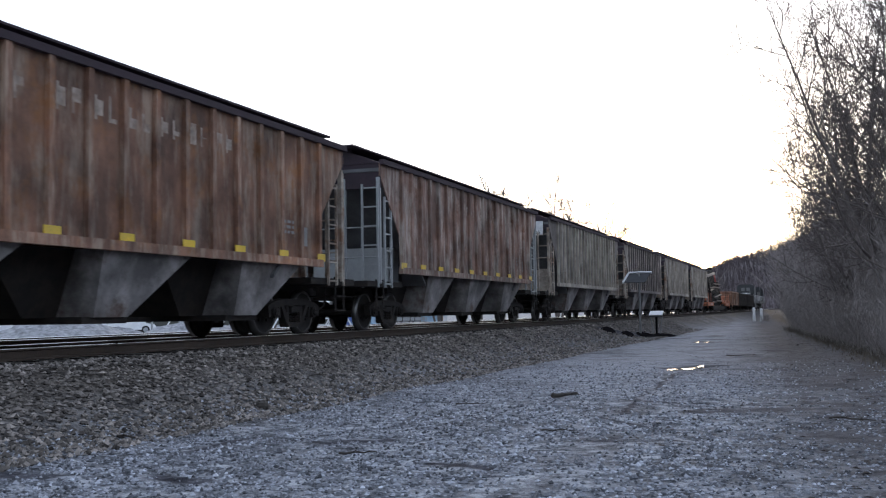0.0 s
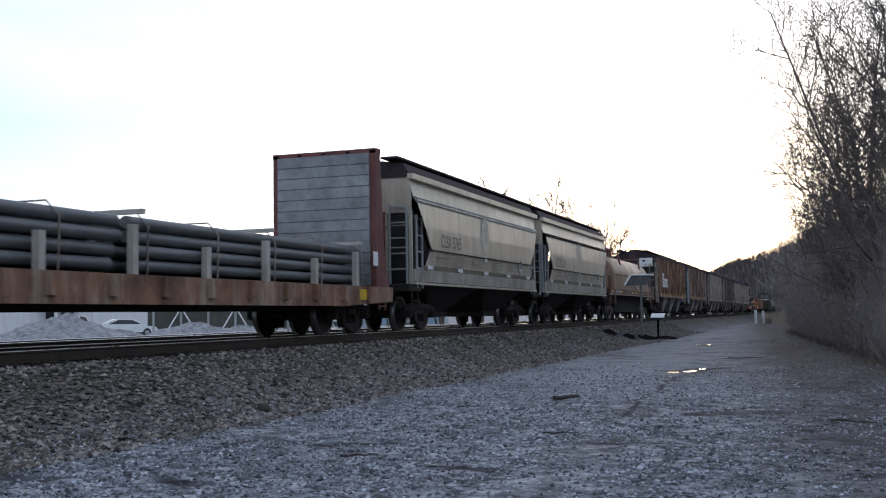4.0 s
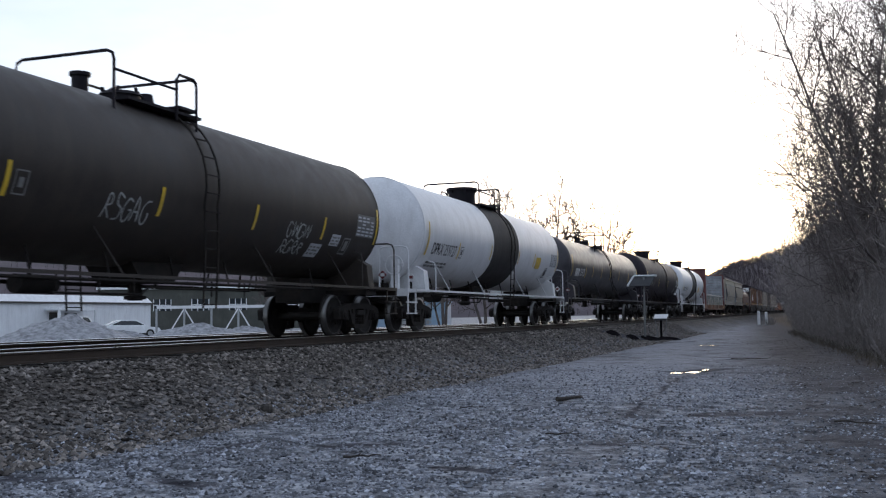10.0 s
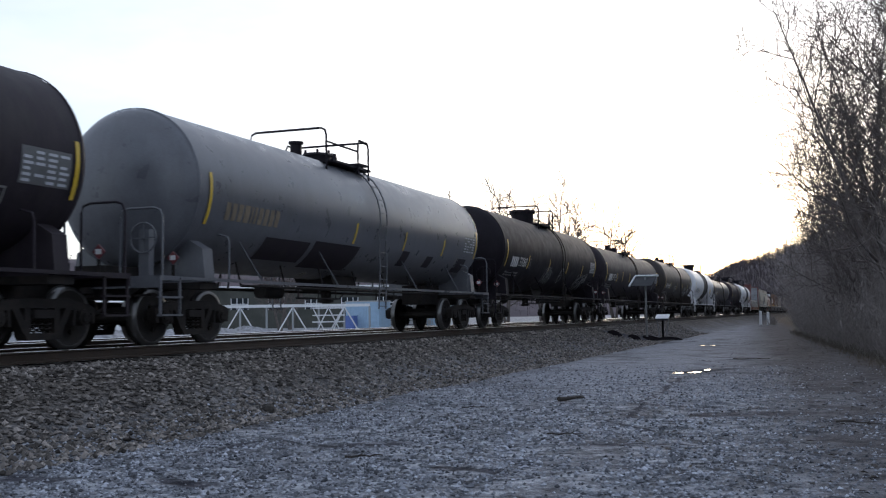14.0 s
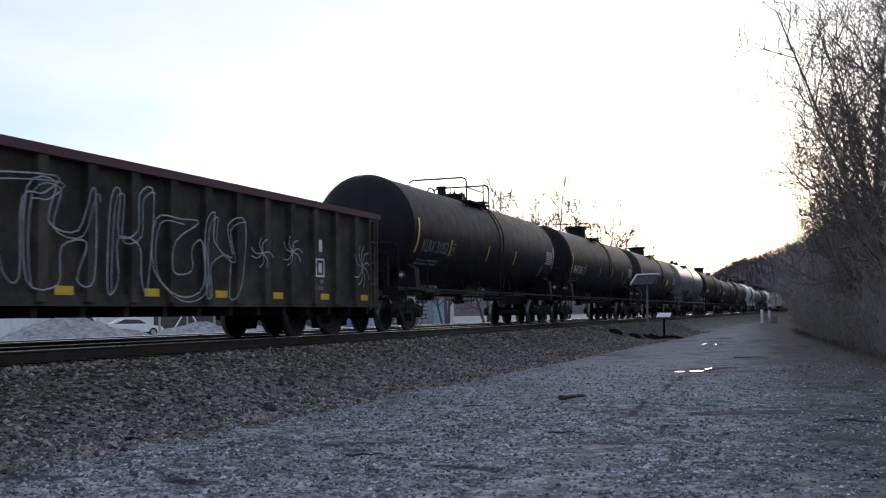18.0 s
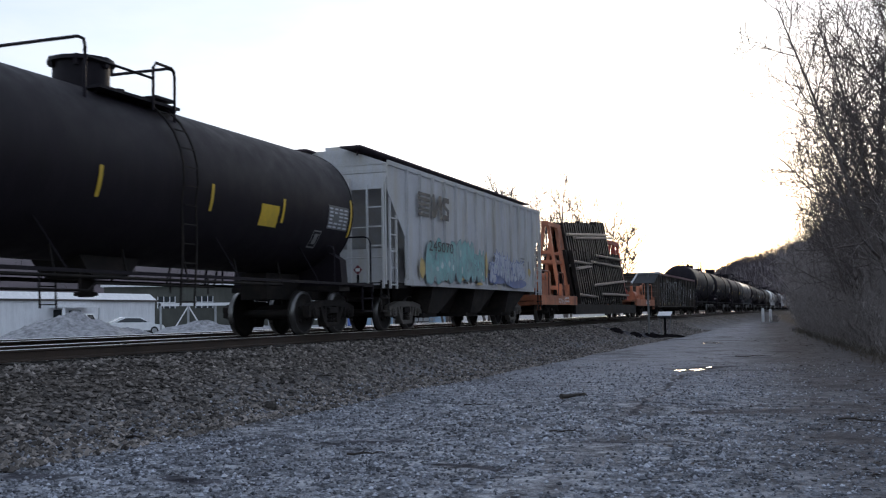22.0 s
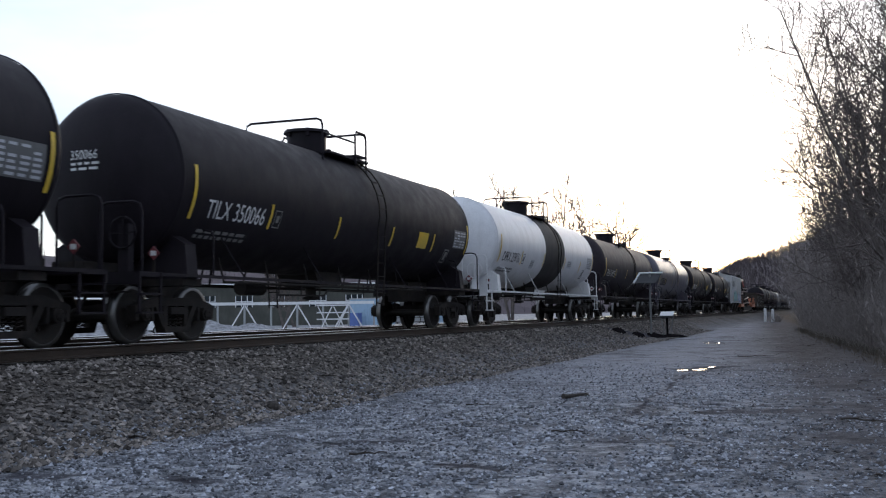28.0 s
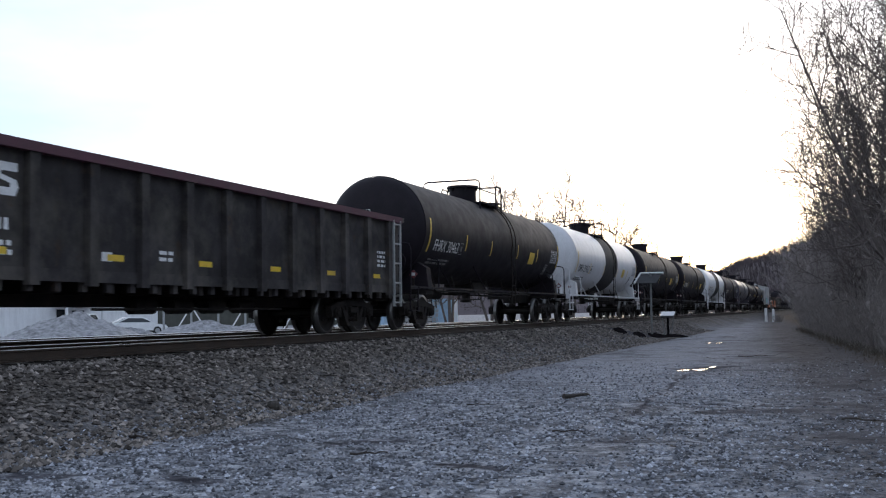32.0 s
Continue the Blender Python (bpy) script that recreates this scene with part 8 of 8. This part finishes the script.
# ---- solar panel post, cabinet and white posts ----
POLE = mat("dull_grey_steel_pole", (0.22, 0.22, 0.22), 0.6, 0.4, var=0.2)
PANEL = mat("dark_solar_cells", (0.055, 0.056, 0.06), 0.5, var=0.2, shine=0.3)
WHITEMETAL = mat("white_painted_metal", (0.75, 0.75, 0.76), 0.5, var=0.08)
DARKMOUND = mat("dark_cinders", (0.014, 0.012, 0.013), 0.95, var=0.4, scale=4, shine=0.0)
t = thing("solar_panel_post", "grey steel pole carrying a tilted solar panel", "sign post", at=pose(-8.55, 54.6, ground_z(-8.55, 54.6) - 0.05))
m = Mesh()
m.cyl((0, 0, 0), (0, 0, 3.28), 0.055, n=10)
part("pole", m, POLE, t)
tilt = Matrix(((1, 0.35, 0, -0.08), (0, 0.62, -0.6, -0.1), (0, 0.72, 0.62, 3.0), (0, 0, 0, 1)))
m = Mesh()
m.box(-0.54, 0.54, -0.33, 0.33, -0.015, 0.015, tilt)
part("solar_panel", m, PANEL, t)
for a, b, c, d in ((-0.60, 0.60, 0.33, 0.40), (-0.62, -0.54, -0.36, 0.33)):
    m = Mesh()
    m.box(a, b, c, d, -0.03, 0.09, tilt)
    part("panel_frame", m, WHITEMETAL, t, "white metal frame edge")
t = thing("instrument_stand", "slender dark metal stand with a white lid beside the track", "stand", at=pose(-8.1, 57.3, ground_z(-8.1, 57.3) - 0.03))
m = Mesh()
prof = ((-0.32, 1.12), (-0.32, 1.15), (0.30, 1.36), (0.30, 1.30))
m.add([(sx, y, z) for sx in (-0.36, 0.36) for y, z in prof], [(0, 1, 2, 3), (7, 6, 5, 4), (0, 4, 5, 1), (1, 5, 6, 2), (2, 6, 7, 3), (3, 7, 4, 0)])
part("lid", m, WHITEMETAL, t, "sloping white metal lid")
m = Mesh()
m.box(-0.33, 0.33, -0.26, 0.26, 1.02, 1.14)
part("tray", m, PANEL, t, "dark tray under the lid")
m = Mesh()
m.cyl((0, 0, 0), (0, 0, 1.02), 0.06, n=8)
part("pole", m, DARKMOUND, t)
for sx in (-1, 1):
    m = Mesh()
    m.bar((sx * 0.31, 0, 1.02), (sx * 0.16, 0, 0.02), 0.045, 0.045)
    part("leg", m, POLE, t)
for x, y, lx, ly in ((-9.3, 49.8, 0.36, 1.5), (-8.75, 52.0, 0.36, 1.6), (-8.35, 55.2, 0.62, 1.8), (-7.75, 57.8, 0.75, 2.4)):
    m = Mesh()
    rng = random.Random(int(y))
    n = 14
    vs = [(x, y, ground_z(x, y) + 0.16)]
    for rr, zz in ((0.5, 0.11), (1.0, -0.04)):
        for i in range(n):
            a = i * 6.283 / n
            px, py = x + lx * rr * rng.uniform(0.8, 1.1) * math.cos(a), y + ly * rr * rng.uniform(0.8, 1.1) * math.sin(a)
            vs.append((px, py, ground_z(px, py) + zz))
    m.add(vs, [(0, 1 + i, 1 + (i + 1) % n) for i in range(n)] + [(1 + i, 1 + n + i, 1 + n + (i + 1) % n, 1 + (i + 1) % n) for i in range(n)], True)
    tagged(part("cinder_mound", m, DARKMOUND), "low mound of dark cinders by the track", "mound")
for x, y, h in ((-6.45, 122.3, 1.5), (-5.62, 121.6, 1.4)):
    m = Mesh()
    m.cyl((0, 0, 0), (0, 0, h), 0.16, 0.15, n=12)
    m.cyl((0, 0, h), (0, 0, h + 0.05), 0.15, 0.06, n=12)
    tagged(part("marker_post", m, WHITEMETAL, None, at=pose(x, y, ground_z(x, y) - 0.02)), "white painted marker post beside the lane", "post", "marker posts")
thicket("bramble", "dark brambles beside the marker posts", [(-5.5, -4.8, 120.4, 121.4, 1.1)], 40, 44)

# ---- the yard beyond the tracks ----
WALLWHITE = mat("white_siding", (0.80, 0.81, 0.83), 0.6, var=0.08, scale=0.6, dirt=(0.45, 0.45, 0.46), amount=0.4, streak=True)
DOORBLUE = mat("pale_blue_door", (0.46, 0.56, 0.70), 0.5, var=0.06)
TRIM = mat("dark_roof_trim", (0.06, 0.05, 0.045), 0.7, var=0.2)
ROOFPALE = mat("pale_metal_roof", (0.80, 0.80, 0.81), 0.5, var=0.1)
GLASS = mat("dark_window_glass", (0.03, 0.035, 0.04), 0.08, var=0.1, bump=0)
CARWHITE = mat("white_car_paint", (0.82, 0.83, 0.84), 0.25, var=0.04, bump=0)
RUBBER = mat("tyre_rubber", (0.02, 0.02, 0.02), 0.8, var=0.2)
BLUEPAINT = mat("blue_painted_steel", (0.10, 0.16, 0.42), 0.5, var=0.15)
BLUEPALE = mat("light_blue_panel", (0.34, 0.48, 0.62), 0.5, var=0.12)
CONCRETE = mat("pale_grey_concrete", (0.38, 0.38, 0.38), 0.85, var=0.15, scale=0.8)
BEIGE = mat("dull_corrugated_wall", (0.075, 0.077, 0.066), 0.85, var=0.3, scale=0.5, streak=True, dirt=(0.045, 0.042, 0.038), amount=0.5)
GRAVELPILE = mat("grey_crushed_stone", (0.30, 0.30, 0.315), 0.9, var=0.5, scale=3.5, grain=12, bump=0.8)
YARD = -1.0


def site_office():
    t = thing("site_office", "long white site office with a pale roof", "building", at=pose(-63.5, 0, YARD))
    m = Mesh()
    m.box(-6, 0, 46, 89.4, 0, 2.95)
    part("wall", m, WALLWHITE, t)
    m = Mesh()
    m.box(-6.2, 0.2, 45.8, 89.7, 2.95, 3.12)
    part("roof_trim", m, TRIM, t)
    m = Mesh()
    m.prism([(-6.2, 3.12), (0.2, 3.12), (-0.6, 3.75), (-5.4, 3.75)], "y", 46, 89.4)
    part("roof", m, ROOFPALE, t)
    for y in (55.5, 59.2, 62.6):
        m = Mesh()
        m.box(0.0, 0.08, y, y + 3.0, 0.0, 2.5)
        part("roller_door", m, DOORBLUE, t, "pale blue roller door")
    m = Mesh()
    m.box(0.0, 1.6, 74.0, 79.0, 2.35, 2.6)
    m.box(1.45, 1.6, 74.0, 74.2, 0, 2.4)
    m.box(1.45, 1.6, 78.8, 79.0, 0, 2.4)
    part("porch", m, WALLWHITE, t)
    for y, z0, z1, w in ((74.6, 0.1, 2.2, 1.0), (76.6, 0.9, 2.1, 1.6)):
        m = Mesh()
        m.box(0.002, 0.05, y, y + w, z0, z1)
        part("window" if z0 > 0.5 else "door", m, GLASS, t)


def warehouse():
    t = thing("warehouse", "long dull brown industrial shed behind the yard", "building", at=pose(0, 0, YARD))
    a, b = Vector((-92, 118)), Vector((-52, 140))
    d = (b - a).normalized()
    n = Vector((d.y, -d.x))
    length = (b - a).length
    rot = Matrix.Translation((a.x, a.y, 0)) @ Matrix.Rotation(math.atan2(d.y, d.x), 4, "Z")
    m = Mesh()
    m.box(0, length, 0, 14, 0, 5.6, rot)
    part("wall", m, BEIGE, t)
    m = Mesh()
    m.box(-0.4, length + 0.4, -0.4, 14.4, 5.6, 5.9, rot)
    part("roof", m, ROOFPALE, t)
    for k in range(9):
        m = Mesh()
        x = 2 + k * (length - 5) / 8
        m.box(x, x + 2.4, -0.08, 0, 2.6, 4.2, rot)
        w = part("window", m, GLASS, t)
        m = Mesh()
        for q in (0, 0.8, 1.6, 2.3):
            m.box(x + q, x + q + 0.1, -0.14, -0.08, 2.6, 4.2, rot)
        m.box(x, x + 2.4, -0.14, -0.08, 3.35, 3.45, rot)
        part("window_frame", m, WALLWHITE, w)


def vehicle(name, label, x, y, turn, pickup):
    t = thing(name, label, "car", at=pose(x, y, YARD, 0, 0, turn))
    L, W = (5.4, 0.95) if pickup else (4.6, 0.88)
    body = [(-L / 2, 0.35), (L / 2, 0.35), (L / 2, 0.62), (L / 2 - 0.15, 0.78), (0.95, 0.92), (-L / 2 + 0.1, 0.98 if not pickup else 1.05), (-L / 2, 0.85)]
    m = Mesh()
    m.prism(body, "x", -W, W)
    b = part("body", m, CARWHITE, t)
    m = Mesh()
    if pickup:
        roofline = [(-0.5, 1.0), (1.5, 0.95), (0.75, 1.75), (-0.35, 1.78)]
    else:
        roofline = [(-1.95, 0.95), (1.25, 0.9), (0.45, 1.40), (-0.9, 1.43)]
    vs = []
    for p, (yy, z) in enumerate(roofline):
        w = W - 0.04 if z < 1.2 else W - 0.22
        vs += [(-w, yy, z), (w, yy, z)]
    m.add(vs, [(0, 1, 3, 2)[::-1], (2, 3, 5, 4)[::-1], (4, 5, 7, 6)[::-1], (6, 7, 1, 0)[::-1], (0, 2, 4, 6), (1, 7, 5, 3)])
    part("cabin", m, CARWHITE, t)
    def pane(kind, quad, off):
        m = Mesh()
        m.add([(px + off[0], py + off[1], pz + off[2]) for px, py, pz in quad], [(0, 1, 2, 3)])
        part(kind, m, GLASS, t)

    def lerp(a, b, k):
        return a + (b - a) * k
    for s in (-1, 1):
        lo, hi = [(s * (W - 0.07), roofline[0][0] + 0.3, 1.02), (s * (W - 0.07), roofline[1][0] - 0.25, 1.0)], [(s * (W - 0.19), roofline[2][0] - 0.1, roofline[2][1] - 0.07), (s * (W - 0.19), roofline[3][0] + 0.1, roofline[3][1] - 0.07)]
        pane("side_window", [lo[0], lo[1], hi[0], hi[1]], (s * 0.015, 0, 0))
    r0, r3 = roofline[0], roofline[3]
    pane("rear_window", [(-W + 0.14, lerp(r0[0], r3[0], 0.12) - 0.02, lerp(r0[1], r3[1], 0.12)), (W - 0.14, lerp(r0[0], r3[0], 0.12) - 0.02, lerp(r0[1], r3[1], 0.12)), (W - 0.28, lerp(r0[0], r3[0], 0.9) - 0.02, lerp(r0[1], r3[1], 0.9)), (-W + 0.28, lerp(r0[0], r3[0], 0.9) - 0.02, lerp(r0[1], r3[1], 0.9))], (0, -0.01, 0.01))
    r1, r2 = roofline[1], roofline[2]
    pane("windscreen", [(-W + 0.14, lerp(r1[0], r2[0], 0.12), lerp(r1[1], r2[1], 0.12)), (W - 0.14, lerp(r1[0], r2[0], 0.12), lerp(r1[1], r2[1], 0.12)), (W - 0.28, lerp(r1[0], r2[0], 0.9), lerp(r1[1], r2[1], 0.9)), (-W + 0.28, lerp(r1[0], r2[0], 0.9), lerp(r1[1], r2[1], 0.9))], (0, 0.02, 0.01))
    for yy in (-L / 2 + 0.85, L / 2 - 0.85):
        for s in (-1, 1):
            m = Mesh()
            m.cyl((s * (W - 0.2), yy, 0.33), (s * (W + 0.02), yy, 0.33), 0.33, n=18)
            w = part("tyre", m, RUBBER, t)
            m = Mesh()
            m.cyl((s * (W + 0.0), yy, 0.33), (s * (W + 0.03), yy, 0.33), 0.2, n=14)
            part("rim", m, GALV, w)


def mound(x, y, rx, ry, h, seed, label):
    rng = random.Random(seed)
    m = Mesh()
    n, k = 54, 22
    vs = []
    for j in range(k + 1):
        f = j / k
        for i in range(n):
            a = i * 6.283 / n
            q = f * (1 + 0.16 * noise.noise((math.cos(a) * 1.5 + seed, math.sin(a) * 1.5, f)))
            px, py = rx * q * math.cos(a), ry * q * math.sin(a)
            vs.append((px, py, h * max(0, 1 - f ** 1.25) * (1 + 0.25 * noise.noise((px, py, seed))) + rng.uniform(-0.07, 0.07) - 0.08 * f))
    m.add(vs, [(j * n + i, j * n + (i + 1) % n, (j + 1) * n + (i + 1) % n, (j + 1) * n + i) for j in range(k) for i in range(n)])
    tagged(part("stone_mound", m, GRAVELPILE, None, at=pose(x, y, YARD)), label, "stone mound", "stone mounds")


site_office()
warehouse()
vehicle("sedan", "white parked sedan with dark windows", -52.2, 70.6, -37, False)
vehicle("pickup_truck", "white parked pickup truck", -61.0, 75.1, 8, True)
mound(-38.1, 46.0, 4.8, 4.8, 1.65, 3, "mound of grey crushed stone")
mound(-38.5, 51.2, 3.2, 3.2, 0.75, 4, "low mound of grey crushed stone")
mound(-36.0, 55.6, 4.4, 4.4, 1.1, 5, "mound of pale grey crushed stone")
mound(-35.0, 60.0, 3.6, 3.8, 0.85, 6, "low mound of pale grey crushed stone")

# white trussed pipe rack
t = thing("pipe_rack", "long white steel pipe rack on braced legs", "rack", at=pose(0, 0, YARD))
a, b = Vector((-46.0, 65.5, 0)), Vector((-33.0, 74.5, 0))
d = (b - a).normalized()
m = Mesh()
m.bar(a + Vector((0, 0, 2.3)), b + Vector((0, 0, 2.3)), 0.3, 0.22)
part("beam", m, WHITEMETAL, t)
for k in range(9):
    p = a.lerp(b, k / 8)
    m = Mesh()
    m.bar(p, p + Vector((0, 0, 2.2)), 0.12, 0.12)
    part("leg", m, GALV, t)
    if k % 2 == 1:
        for s in (-1, 1):
            m = Mesh()
            m.bar(p + d * s * 1.3, p + Vector((0, 0, 2.2)), 0.1, 0.1)
            part("brace", m, WHITEMETAL, t)
t = thing("storage_container", "pale blue steel container with ribbed walls", "container", at=pose(-37.0, 82.0, YARD))
m = Mesh()
m.box(-1.55, 1.6, 0, 2.4, 0, 2.66)
part("body", m, BLUEPALE, t)
for k in range(11):
    m = Mesh()
    m.box(-1.52 + k * 0.3, -1.40 + k * 0.3, -0.04, 0, 0.12, 2.56)
    part("wall_rib", m, BLUEPALE, t)
m = Mesh()
m.box(-1.6, 1.65, -0.06, 2.46, 2.66, 2.76)
part("roof_edge", m, CONCRETE, t)
t = thing("tool_chest", "navy blue steel tool chest with a lid", "chest", at=pose(-37.6, 81.0, YARD))
m = Mesh()
m.box(-0.4, 0.42, -0.4, 0.4, 0, 1.42)
part("body", m, BLUEPAINT, t)
m = Mesh()
m.box(-0.43, 0.45, -0.43, 0.43, 1.42, 1.5)
part("lid", m, BLUEPAINT, t)
t = thing("white_trestle", "white folding trestle with crossed legs", "trestle", at=pose(-35.2, 71.8, YARD, 0, 0, 34))
for z in (1.0, 1.5, 2.05):
    m = Mesh()
    m.box(-1.2, 1.2, -0.3, 0.3, z, z + 0.09)
    part("shelf", m, WHITEMETAL, t)
for s in (-1, 1):
    for x in (-0.6, 0.6):
        m = Mesh()
        m.bar((x - 0.5 * s, -0.25 * s, 0), (x + 0.5 * s, -0.25 * s, 2.0), 0.08, 0.08)
        part("leg", m, WHITEMETAL, t)
t = thing("rubble_wall", "pale rubble wall with dark joints", "wall", at=pose(-38.2, 88.1, YARD, 0, 0, 22))
m = Mesh()
m.box(-0.2, 5.0, 0.15, 0.5, 0, 2.4)
part("core", m, TRIM, t)
rng = random.Random(31)
z = 0.0
while z < 2.4:
    h = rng.uniform(0.28, 0.45)
    q = -0.2
    while q < 5.0:
        w = rng.uniform(0.35, 0.8)
        m = Mesh()
        m.prism([(q + 0.03, z + 0.04), (q + w - 0.06, z + 0.03), (q + w - 0.03, z + h - 0.05), (q + w * 0.5, z + h - 0.01), (q + 0.05, z + h - 0.06)], "y", -0.05 + rng.uniform(-0.04, 0.04), 0.2)
        part("stone", m, CONCRETE, t)
        q += w
    z += h
t = thing("storage_box", "plain pale blue steel storage box", "box", at=pose(-33.2, 91.0, YARD, 0, 0, 8))
m = Mesh()
m.box(-1.0, 1.0, -1.0, 1.0, 0, 2.6)
part("body", m, BLUEPALE, t)
m = Mesh()
m.box(-1.08, 1.08, -1.08, 1.08, 2.6, 2.7)
part("lid", m, BLUEPALE, t)


# ---- what moves ----
def motions():
    for t, y in CARS:
        walk(t, [(0.0, pose(TRACK, y, 0)), (32.0, pose(TRACK, y + SPEED * 32.0, 0))])
    # wheels roll on the rails; all wheels of one place in their trucks share their keys
    step = math.degrees(SPEED / WHEEL_R / FPS)
    for q in (-1, 1):
        first, rest = WHEELSETS[q][0], WHEELSETS[q][1:]
        walk(first, [(k / FPS, pose(0, q * 0.889, WHEEL_R, -step * k)) for k in range(32 * FPS + 1)])
        for w in rest:
            w.rotation_mode = "QUATERNION"
            keys = w.animation_data_create()
            keys.action = first.animation_data.action
            keys.action_slot = first.animation_data.action_slot


motions()
